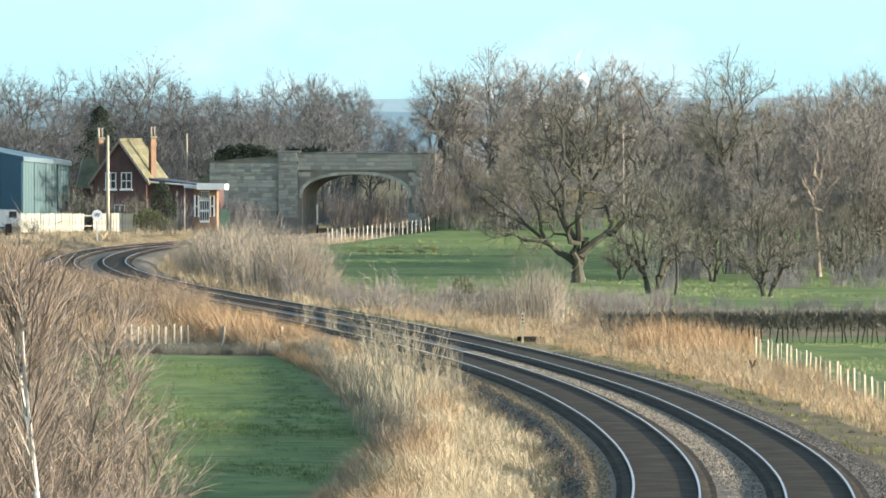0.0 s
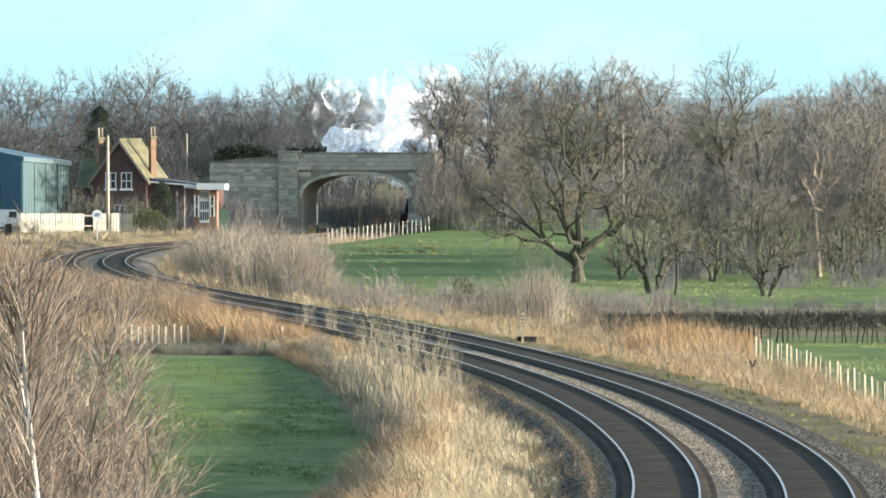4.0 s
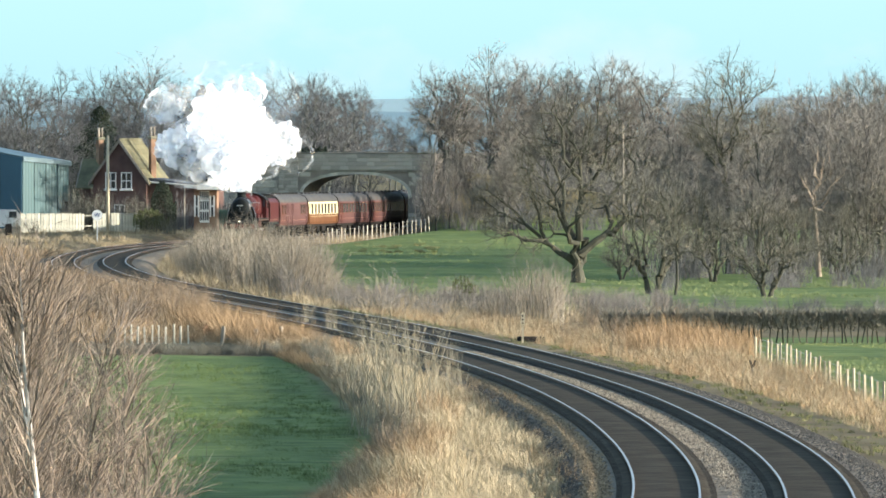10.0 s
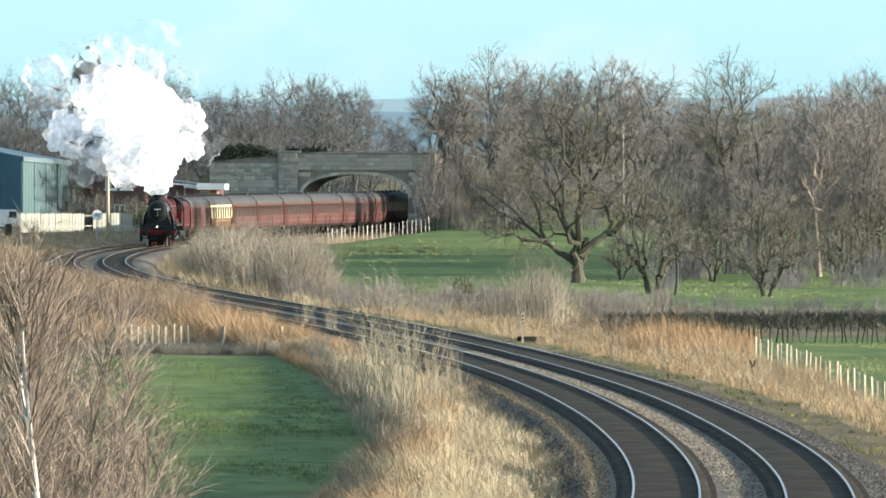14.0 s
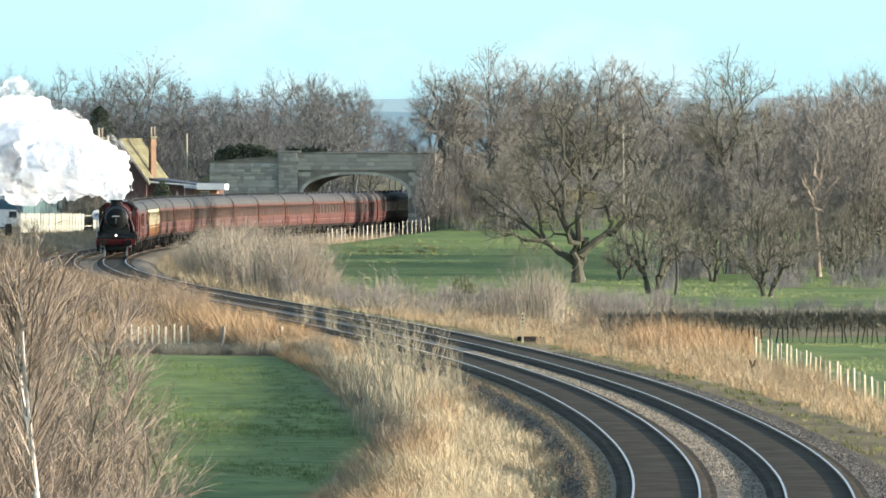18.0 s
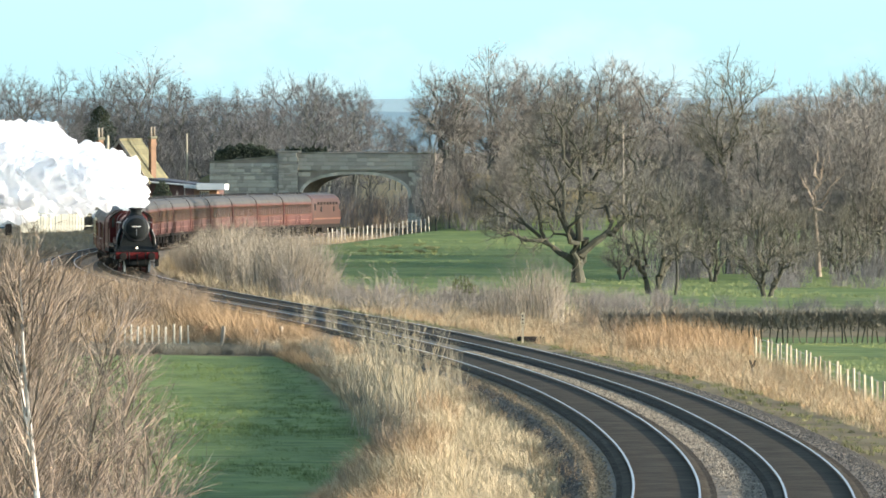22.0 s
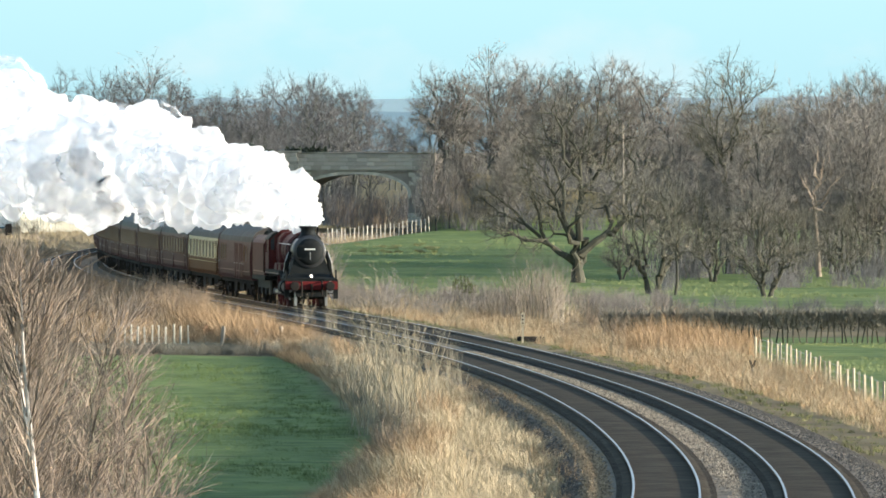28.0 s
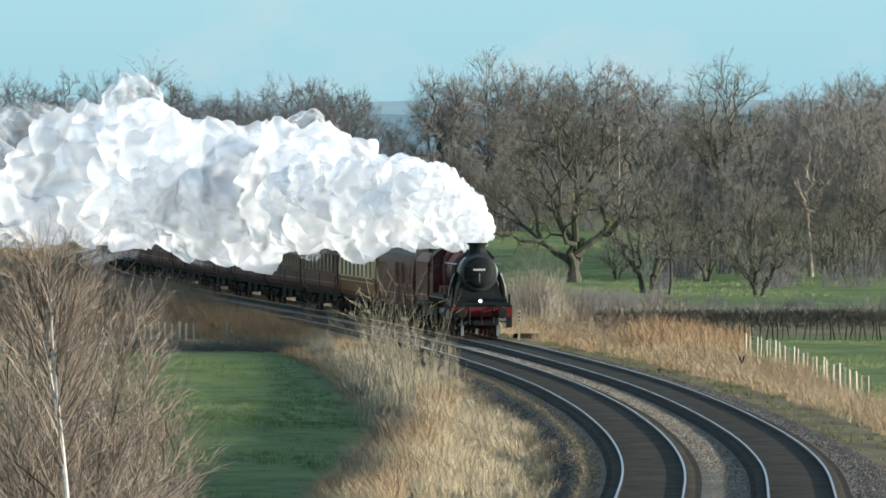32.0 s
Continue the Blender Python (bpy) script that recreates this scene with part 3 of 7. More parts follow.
        q.loft([[(a, -0.05, c) for a, c in ring], [(a, 0.12, c) for a, c in ring]])
        part("voussoir", q, M_STONE, b)


make_bridge()



# ---- station house, platform building, works shed ----
def make_house():
    h = thing("station_house", pose(-29.133, 968, -0.1, 0, 0, -11), "dark brick gabled station house with mossy roof and chimneys", "house")
    w, eav, apex, ln = 2.45, 4.7, 8.1, 8.5
    s = Shape()
    s.loft([[(-w, y, 0), (w, y, 0), (w, y, eav), (0, y, apex), (-w, y, eav)] for y in (0, ln)])
    part("brick_wall", s, M_BRICK, h)
    for sg in (-1, 1):
        r = Shape()
        k = (apex - eav) / w
        a, bq = sg * (w + 0.35), eav - 0.35 * k
        r.loft([[(0, y, apex + 0.06), (a, y, bq + 0.06), (a, y, bq + 0.18), (0, y, apex + 0.2)] for y in (-0.3, ln + 0.3)])
        ro = part("roof_slope", r, M_ROOF, h, "mossy ochre clay tile slope")
        for j in range(9):
            f0, f1 = j / 9, (j + 1) / 9 + 0.02
            c = Shape()
            pts = [(a * f, apex + 0.2 + (bq - apex) * f) for f in (f0, f1)]
            c.loft([[(pts[0][0], y, pts[0][1]), (pts[1][0], y, pts[1][1] + 0.02), (pts[1][0], y, pts[1][1] + 0.06), (pts[0][0], y, pts[0][1] + 0.02)] for y in (-0.28, ln + 0.28)])
            part("tile_course", c, M_ROOF, ro)
        bb = Shape()
        bb.loft([[(0, y, apex - 0.1), (a, y, bq - 0.1), (a, y, bq + 0.24), (0, y, apex + 0.26)] for y in (-0.42, -0.32)])
        part("bargeboard", bb, M_POST_OLD, h, "pale weathered bargeboard")
    # cross gable, low part of the roof
    part("rear_ridge", Shape().box(-0.12, 0.12, -0.3, ln + 0.3, apex + 0.12, apex + 0.3, 0.03), M_ROOF, h)
    for cx, cz in ((0.62, 3.9), (-0.82, 3.9), (0.0, 1.0)):
        wd = part("window", Shape().box(cx - 0.42, cx + 0.42, -0.03, 0.05, cz, cz + 1.35), M_GLASS, h)
        fr = Shape()
        for xa in (cx - 0.5, cx - 0.04, cx + 0.42):
            fr.box(xa, xa + 0.08, -0.08, 0.02, cz - 0.06, cz + 1.42)
        for za in (cz - 0.08, cz + 0.62, cz + 1.35):
            fr.box(cx - 0.5, cx + 0.5, -0.09, 0.02, za, za + 0.08)
        part("window_frame", fr, M_WHITE, wd, "white sash frame")
        part("window_sill", Shape().box(cx - 0.6, cx + 0.6, -0.2, 0.02, cz - 0.22, cz - 0.08, 0.02), M_WHITE, wd)
    for cx, cy, zt in ((2.35, 3.0, 8.85), (-3.0, 5.2, 8.75)):
        c = Shape()
        c.box(-0.25, 0.25, -0.25, 0.25, 3.2 if cx > 0 else 5.2, zt - 0.5)
        c.box(-0.31, 0.31, -0.31, 0.31, zt - 1.05, zt - 0.85)
        # orange brick puts the sunlight on the stacks into their colour
        ch = part("chimney", c, M_BRICK_OR, h, "tall brick chimney with a corbelled head, tinted sunlit orange", m=pose(cx, cy, 0, 0, 0, 40))
        part("chimney_cap", Shape().box(-0.34, 0.34, -0.34, 0.34, zt - 0.5, zt - 0.25, 0.04), M_COPING, ch)
        for dx in (-0.17, 0.17):
            part("chimney_pot", Shape().tube([(dx, 0, zt - 0.25), (dx, 0, zt + 0.35), (dx, 0, zt + 0.6)], [0.13, 0.10, 0.13], 10), M_POST_OLD, ch, soft=True)
    # lower cross wing on the yard side
    g = Shape()
    g.loft([[(x, 3.0, 0), (x, 8.0, 0), (x, 8.0, 4.0), (x, 5.5, 6.3), (x, 3.0, 4.0)] for x in (-4.4, -2.45)])
    part("side_wing_wall", g, M_BRICK, h)
    for ya, yb in ((2.7, 5.5), (8.3, 5.5)):
        part("side_wing_roof", Shape().loft([[(x, ya, 3.8), (x, yb, 6.42), (x, yb, 6.56), (x, ya, 3.94)] for x in (-4.65, -2.2)]), M_ROOF, h, "mossy tiled roof of the side wing")
        part("side_bargeboard", Shape().loft([[(x, ya, 3.72), (x, yb, 6.34), (x, yb, 6.6), (x, ya, 3.98)] for x in (-4.74, -4.66)]), M_POST_OLD, h, "pale weathered bargeboard")
    # single-storey wing towards the platform
    g = Shape()
    g.loft([[(2.45, y, 0), (8.3, y, 0), (8.3, y, 4.0), (2.45, y, 4.35)] for y in (0.8, 6.0)])
    part("wing_wall", g, M_BRICK, h)
    g = Shape()
    g.loft([[(2.3, y, 4.36), (8.6, y, 3.95), (8.6, y, 4.1), (2.3, y, 4.85)] for y in (0.3, 6.4)])
    part("wing_roof", g, M_SLATE, h, "dark slate roof of the wing")
    part("wing_gutter", Shape().tube([(2.3, 0.25, 4.5), (8.6, 0.25, 4.0)], 0.07, 8), M_WHITE, h)


def make_waiting_room():
    b = thing("platform_building", pose(-21.293, 950, 0.95, 0, 0, -8), "small orange brick platform building with a white canopy fascia", "building")
    part("brick_wall", Shape().box(-0.75, 1.3, 0, 1.2, -1.2, 2.9), M_BRICK_OR, b)
    part("canopy_roof", Shape().loft([[(-0.3, y, 2.9), (2.1, y, 2.9), (2.1, y, 3.3), (-0.3, y, 3.36)] for y in (-0.9, 1.2)]), M_SLATE, b)
    part("canopy_fascia", Shape().box(-0.35, 2.15, -0.98, -0.9, 2.8, 3.38, 0.02), M_WHITE, b, "bright white fascia board")
    part("side_fascia", Shape().box(2.1, 2.18, -0.9, 1.2, 2.8, 3.32, 0.02), M_WHITE, b)
    part("side_canopy", Shape().loft([[(-4.2, y, 3.62), (-0.36, y, 3.2), (-0.36, y, 3.3), (-4.2, y, 3.75)] for y in (-0.6, 4.6)]), M_SLATE, b, "dark sloping slate canopy")
    v = Shape()
    for i in range(13):
        x = -1.55 + i * 0.09
        z = 3.3 - 0.1 * (x + 1.55)
        v.add([(x, -0.66, z), (x + 0.08, -0.66, z), (x + 0.08, -0.66, z - 0.25), (x + 0.04, -0.66, z - 0.34), (x, -0.66, z - 0.25), (x, -0.62, z), (x + 0.08, -0.62, z), (x + 0.08, -0.62, z - 0.25), (x + 0.04, -0.62, z - 0.34), (x, -0.62, z - 0.25)],
              [(0, 4, 3, 2, 1), (5, 6, 7, 8, 9), (0, 1, 6, 5), (1, 2, 7, 6), (2, 3, 8, 7), (3, 4, 9, 8), (4, 0, 5, 9)])
    v.box(-1.57, -0.36, -0.62, -0.58, 3.1, 3.2)
    part("toothed_valance", v, M_WHITE, b, "white saw-tooth valance")
    for x in (-0.5, 0.9):
        w = part("window", Shape().box(x - 0.16, x + 0.16, -0.03, 0.04, 0.5, 2.2), M_GLASS, b)
        part("window_frame", Shape().box(x - 0.22, x - 0.1, -0.07, 0.03, 0.4, 2.3).box(x + 0.1, x + 0.22, -0.07, 0.03, 0.4, 2.3).box(x - 0.22, x + 0.22, -0.07, 0.03, 1.3, 1.4), M_WHITE, w)
    d = part("double_door", Shape().box(-0.22, 0.62, -0.04, 0.04, -0.1, 1.95), M_WHITE, b, "white glazed double door")
    for i in range(4):
        for k in range(2):
            part("door_pane", Shape().box(-0.17 + i * 0.2, -0.03 + i * 0.2, -0.05, 0.0, 0.1 + k * 0.95, 0.85 + k * 0.95), M_GLASS, d)
    f = part("fanlight", Shape().box(-0.22, 0.62, -0.04, 0.04, 2.02, 2.7), M_WHITE, b)
    for i in range(5):
        part("pane", Shape().box(-0.18 + i * 0.16, -0.07 + i * 0.16, -0.05, 0.0, 2.08, 2.64), M_GLASS, f)
    part("canopy_post", Shape().tube([(-1.5, -0.5, -1.2), (-1.5, -0.5, 3.25)], 0.06, 8), M_POST_OLD, b)


def make_shed():
    s = thing("works_shed", pose(-38.558, 985, -0.2, 0, 0, 0), "teal and blue steel-clad works shed with sliding doors", "industrial shed")
    aw, al = Vector((0.55, 0.835, 0)), Vector((-0.93, 0.37, 0))
    lw, ll, hz = 7.35, 9.0, 6.95

    def top_at(p):
        """The eaves drop along the doors and the gable climbs away from them."""
        k = p.dot(aw) / lw
        return hz - 0.25 - 0.42 * k + 0.17 * max(0.0, p.dot(Vector((-aw.y, aw.x, 0))))

    def wall(o, d, ln, n, mat, nm, lab, rib):
        for i in range(n):
            p0, p1 = o + d * (ln * i / n + 0.05), o + d * (ln * (i + 1) / n - 0.05)
            nrm = Vector((d.y, -d.x, 0))
            q = Shape()
            m = max(2, int(ln / n / rib))
            line = []
            for j in range(m):
                for f, k in ((0.0, 0.0), (0.08, 0.018), (0.55, 0.018), (0.63, 0.0)):
                    line.append(p0.lerp(p1, (j + f) / m) + nrm * k)
            line += [p1, p1 - nrm * 0.1, p0 - nrm * 0.1]
            q.loft([[tuple(p) for p in line], [(p.x, p.y, top_at(p)) for p in line]])
            part(nm, q, mat, s, lab)

    o = Vector((0, 0, 0))
    wall(o, aw, lw, 4, M_TEAL, "sliding_door", "tall teal ribbed sliding door leaf", 0.4)
    wall(o, al, ll, 4, M_BLUE, "cladding_panel", "ribbed cladding panel with the wall's shade put in as blue", 0.35)
    e, g = aw * lw, al * ll
    inn = [(aw + al) * 0.15, e + (al - aw) * 0.15, e + g - (aw + al) * 0.15, g + (aw - al) * 0.15]
    part("inner_frame", Shape().loft([[tuple(p) for p in inn], [(p.x, p.y, top_at(p) - 0.1) for p in inn]]), M_SLATE, s)
    out = [o - (aw + al) * 0.15, e - (al - aw) * 0.15, e + g + (aw + al) * 0.15, g - (aw - al) * 0.15]
    part("roof_sheet", Shape().loft([[(p.x, p.y, top_at(p) + k) for p in out] for k in (0, 0.13)]), M_ROOFSHEET, s, "pale blue profiled roof edge")
    t = Shape()
    p0, p1, n = o - aw * 0.1, e + aw * 0.2, Vector((aw.y, -aw.x, 0)) * 0.2
    line = (p0, p1, p1 + n, p0 + n)
    t.loft([[(p.x, p.y, top_at(p) - k) for p in line] for k in (0.3, 0.02)])
    part("door_rail", t, M_ROOFSHEET, s, "pale sliding-door rail cover")
    hpos = aw * 6.7 + n * 0.3
    part("door_hatch", Shape().box(hpos.x - 0.25, hpos.x + 0.25, hpos.y - 0.05, hpos.y + 0.1, 1.9, 2.7), M_BLACK, s)


def post(m, mat, h=1.15, w=0.1, name="fence_post", label="", group="", parent=None):
    s = Shape()
    s.loft([[(-w / 2, -w / 2, z), (w / 2, -w / 2, z), (w / 2, w / 2, z), (-w / 2, w / 2, z)] for z in (-0.3, h)] + [[(-w / 4, -w / 4, h + 0.03), (w / 4, -w / 4, h + 0.03), (w / 4, w / 4, h + 0.03), (-w / 4, w / 4, h + 0.03)]])
    return s


def make_fence(name, pts, spacing, h, w, mat, label, wires=3, jitter=0.04, seed=1, lean=2.0):
    """A post and wire fence along a line of places."""
    rnd = random.Random(seed)
    f = thing(name, pose(pts[0][0], pts[0][1], gz(*pts[0])), label, "fence")
    inv = f.matrix_basis.inverted()
    me = post(None, mat, h, w).mesh("post")
    tops = []
    for (x0, y0), (x1, y1) in zip(pts, pts[1:]):
        n = max(1, round(math.hypot(x1 - x0, y1 - y0) / spacing))
        for i in range(n):
            x, y = x0 + (x1 - x0) * i / n, y0 + (y1 - y0) * i / n
            m = inv @ pose(x + rnd.uniform(-jitter, jitter), y, gz(x, y) + rnd.uniform(-0.12, 0.05), rnd.uniform(-lean, lean), rnd.uniform(-lean, lean), rnd.uniform(0, 90))
            part("post", me, mat, f, m=m)
            tops.append(inv @ Vector((x, y, gz(x, y))))
    for k in range(wires):
        z = h * (0.35 + 0.28 * k)
        part("wire", Shape().tube([p + Vector((0, 0, z)) for p in tops], 0.006, 3), M_STEEL_GREY, f)
    return f


def make_board_fence():
    f = thing("board_fence", pose(-37.21, 948, 0), "cream-painted vertical board fence beside the yard", "fence")
    rnd = random.Random(6)
    me = Shape().box(-0.115, 0.115, -0.02, 0.02, 0.05, 1.72, 0.012).mesh("board")
    n = 41
    for i in range(n):
        if i in (22, 23, 24):
            continue
        x = i * 0.255
        part("board", me, M_CREAM_BOARD, f, m=pose(x, 0.1 * i, -0.05 + rnd.uniform(-0.05, 0.04), 0, rnd.uniform(-1.2, 1.2), 20 + rnd.uniform(-4, 4)))
    for z in (0.5, 1.4):
        part("rail", Shape().box(0, n * 0.255, 0.05, 0.11, z, z + 0.09).mesh("rail"), M_CREAM_BOARD, f, m=pose(0, 0.08, 0, 0, 0, 21))


def make_pole(px, py, top, r, mat, label, name="telegraph_pole", arms=0):
    z = gz(px, py)
    p = thing(name, pose(px, py, z), label, "pole")
    part("shaft", Shape().tube([(0, 0, -0.5), (0, 0, top / 2), (0, 0, top)], [r, r * 0.9, r * 0.75], 10), mat, p, soft=True)
    part("finial", Shape().tube([(0, 0, top), (0, 0, top + 0.12)], [r * 0.9, r * 0.2], 8), M_POST_OLD, p)
    for k in range(arms):
        part("crossarm", Shape().box(-0.7, 0.7, -0.05, 0.05, top - 0.5 - 0.4 * k, top - 0.4 - 0.4 * k), M_POST_OLD, p)


def text_mesh(txt, size, mat, parent, m, name="lettering"):
    c = bpy.data.curves.new(name, "FONT")
    c.body, c.size, c.extrude, c.align_x, c.align_y = txt, size, 0.004, "CENTER", "CENTER"
    tmp = bpy.data.objects.new(name, c)
    scene.collection.objects.link(tmp)
    me = bpy.data.meshes.new_from_object(tmp.evaluated_get(bpy.context.evaluated_depsgraph_get()))
    bpy.data.objects.remove(tmp)
    return part(name, me, mat, parent, m=m)


def make_whistle_board():
    x, y = -28.079, 872
    b = thing("whistle_board", pose(x, y, gz(x, y)), "round white whistle board with a blue letter on a post", "railway sign")
    zc = 2.07 - gz(x, y)
    part("disc", Shape().tube([(0, -0.06, zc), (0, -0.03, zc)], 0.42, 28), M_WHITE, b)
    part("rim", Shape().tube([(0, -0.05, zc), (0, -0.02, zc)], 0.44, 28), M_STEEL_GREY, b)
    part("post", Shape().tube([(0, 0.02, -0.3), (0, 0.02, zc + 0.2)], 0.05, 8), M_STEEL_GREY, b)
    text_mesh("W", 0.5, M_CLOTH_BLUE, b, pose(0, -0.075, zc, 90, 0, 0))


def make_van():
    x, y = -38.992, 955
    v = thing("white_van", pose(x, y, gz(x, y), 0, 0, 8), "white panel van parked behind the yard fence", "van")
    b = Shape()
    prof = [(-2.4, 0.45), (2.0, 0.45), (2.3, 0.7), (2.25, 1.05), (1.55, 1.2), (0.95, 1.95), (-2.3, 2.02), (-2.4, 1.9)]
    b.loft([[(a, yy, c) for a, c in prof] for yy in (-0.9, 0.9)])
    part("body", b, M_WHITE, v)
    part("windscreen", Shape().loft([[(1.54, yy, 1.25), (1.0, yy, 1.9), (1.03, yy, 1.93), (1.57, yy, 1.27)] for yy in (-0.75, 0.75)]), M_GLASS, v)
    part("side_window", Shape().box(0.3, 1.0, -0.92, -0.88, 1.25, 1.8), M_GLASS, v)
    for wx in (-1.6, 1.5):
        for yy in (-0.85, 0.85):
            w = part("wheel", Shape().tube([(wx, yy - 0.1, 0.33), (wx, yy + 0.1, 0.33)], 0.33, 16), M_BLACK, v)
            part("rim", Shape().tube([(wx, yy - 0.12, 0.33), (wx, yy + 0.12, 0.33)], 0.19, 12), M_STEEL_GREY, w)


make_house()
make_waiting_room()
make_shed()
make_board_fence()
make_whistle_board()
make_van()
make_pole(-29.391, 942, 8.504, 0.16, M_POST, "tall pale sunlit timber pole beside the yard")
make_pole(-23.835, 1000, 8.67 - gz(-23.835, 1000), 0.09, M_POST, "slim pale timber pole behind the station")
make_pole(14.434, 860, 9.215 + 1.0, 0.085, M_POST_OLD, "grey timber pole among the field trees")
make_fence("field_fence", [(-9.93, 925), (-5.5, 947), (-0.82, 969)], 1.85, 1.3, 0.06, M_POST_PALE, "pale post and wire fence between line and pasture", seed=2)
make_fence("field_fence", [(line_at(l, 6.4)[0], line_at(l, 6.4)[1]) for l in (52, 80, 95)], 2.4, 1.1, 0.06, M_POST_OLD, "weathered post and wire fence along the pasture", seed=4)
make_fence("lineside_fence", [(13.642, 468), (14.148, 455), (14.979, 415), (15.732, 378)], 3.7, 0.92, 0.075, M_POST, "pale timber post and wire fence by the rough grass", seed=3)
make_fence("pasture_fence", [(-13.9, 469), (-12.1, 469), (-10.75, 469)], 0.32, 0.8, 0.07, M_POST_PALE, "short pale stakes along the pasture edge", seed=9, wires=1, lean=2.0)
make_fence("pasture_fence", [(-9.6, 466), (-8.15, 465), (-7.0, 464), (-6.6, 464)], 1.3, 0.8, 0.13, M_POST_OLD, "leaning grey gateposts at the pasture corner", seed=5, wires=1, lean=6.0)


def make_marker():
    x, y = 3.435, 463
    g = gz(x, y)
    b = thing("distance_post", pose(x, y, g), "weathered grey timber distance post with dark dots beside the line", "railway sign")
    h = 0.757 - g
    part("shaft", Shape().box(-0.045, 0.045, -0.05, 0.05, -0.3, h), M_POST, b)
    part("plate", Shape().box(-0.08, 0.08, -0.09, -0.05, h - 0.5, h + 0.06, 0.02), M_POST, b)
    for k in range(3):
        part("dot", Shape().tube([(0, -0.1, h - 0.08 - 0.16 * k), (0, -0.085, h - 0.08 - 0.16 * k)], 0.04, 10), M_BLACK, b)
    x, y = 12.254, 425
    b = thing("lineside_sign", pose(x, y, gz(x, y)), "small dark lineside equipment post in long grass", "railway sign")
    part("shaft", Shape().tube([(0, 0, -0.2), (0, 0, 0.5)], 0.035, 8), M_POST_OLD, b)
    part("head", Shape().tube([(0, 0, 0.45), (-0.11, 0, 0.75)], 0.04, 7).tube([(0, 0, 0.45), (0.11, 0, 0.75)], 0.04, 7), M_FRAME, b)
    x, y = 3.841, 468
    b = thing("cable_trough", pose(x, y, gz(x, y), 0, 0, 20), "dark lineside drain cover beside the ballast", "drain")
    part("cover", Shape().box(-0.55, 0.55, -0.3, 0.3, -0.1, 0.22, 0.04), M_FRAME, b)
    x, y = -36.617, 905
    b = thing("buffer_post", pose(x, y, gz(x, y)), "short dark timber post by the yard", "post")
    part("shaft", Shape().box(-0.28, 0.28, -0.2, 0.2, -0.3, 1.1, 0.05), M_FRAME, b)


make_marker()


def make_pier_marker():
    x, y = -11.46, 980.0
    z = gz(x, y)
    b = thing("gauge_post", pose(x, y, z), "dark post with white marks beside the bridge pier", "railway sign")
    part("shaft", Shape().box(-0.09, 0.09, -0.05, 0.05, -0.3, 2.3 - z, 0.01), M_FRAME, b)
    for k in range(7):
        h = 0.45 + 0.27 * k - z
        part("white_mark", Shape().box(-0.055, 0.055, -0.062, -0.05, h, h + 0.13), M_WHITE, b)


def make_green_fence():
    x, y = -20.25, 955.0
    f = thing("green_fence", pose(x, y, gz(x, y), 0, 0, 6), "short faded green paling fence by the platform building", "fence")
    top = 1.95 - gz(x, y)
    me = Shape().box(-0.045, 0.045, -0.015, 0.015, -0.2, top, 0.01).mesh("paling")
    for k in range(12):
        part("paling", me, M_GREEN, f, m=pose(0.11 * k, 0, 0))
    for h in (0.35, top - 0.25):
        part("rail", Shape().box(-0.05, 1.26, 0.016, 0.07, h, h + 0.08), M_GREEN, f)


make_pier_marker()
make_green_fence()



# ---- plants: bare winter trees, shrubs, hedges and dead grass ----
class Twigs:
    """Thin tapering ribbons, joined into one mesh."""

    def __init__(self):
        self.v, self.f = [], []

    def ribbon(self, p, d, ln, w, rnd, droop=0.0):
        o = len(self.v)
        s = Vector((rnd.uniform(-1, 1), rnd.uniform(-1, 1), rnd.uniform(-0.4, 0.4))).cross(d)
        if s.length < 1e-4:
            return
        s = s.normalized() * (w / 2)
        mid = p + d * (ln * 0.5) + Vector((rnd.uniform(-1, 1), rnd.uniform(-1, 1), rnd.uniform(-0.6, 0.8))) * (ln * 0.09)
        tip = p + d * ln + Vector((rnd.uniform(-1, 1), rnd.uniform(-1, 1), rnd.uniform(-1, 1))) * (ln * 0.14) - Vector((0, 0, droop * ln))
        self.v += [tuple(p - s), tuple(p + s), tuple(mid + s * 0.75), tuple(mid - s * 0.75), tuple(tip)]
        self.f += [(o, o + 1, o + 2, o + 3), (o + 3, o + 2, o + 4)]

    def sliver(self, p, d, ln, w, rnd):
        o = len(self.v)
        s = Vector((rnd.uniform(-1, 1), rnd.uniform(-1, 1), rnd.uniform(-0.4, 0.4))).cross(d)
        s = s * (w / 2 / max(s.length, 1e-4))
        tip = p + d * ln + Vector((rnd.uniform(-1, 1), rnd.uniform(-1, 1), rnd.uniform(-1, 1))) * (ln * 0.12)
        self.v += [tuple(p - s), tuple(p + s), tuple(tip)]
        self.f.append((o, o + 1, o + 2))

    def leaf(self, p, size, rnd):
        o = len(self.v)
        a = Vector((rnd.uniform(-1, 1), rnd.uniform(-1, 1), rnd.uniform(-1, 1))).normalized() * size
        b = a.cross(Vector((rnd.uniform(-1, 1), rnd.uniform(-1, 1), rnd.uniform(-1, 1)))).normalized() * size * 0.7
        self.v += [tuple(p - a * 0.5), tuple(p + b * 0.5), tuple(p + a * 0.5), tuple(p - b * 0.5)]
        self.f.append((o, o + 1, o + 2, o + 3))

    def mesh(self, name, mat):
        me = bpy.data.meshes.new(name)
        me.from_pydata(self.v, [], self.f)
        me.materials.append(mat)
        return me


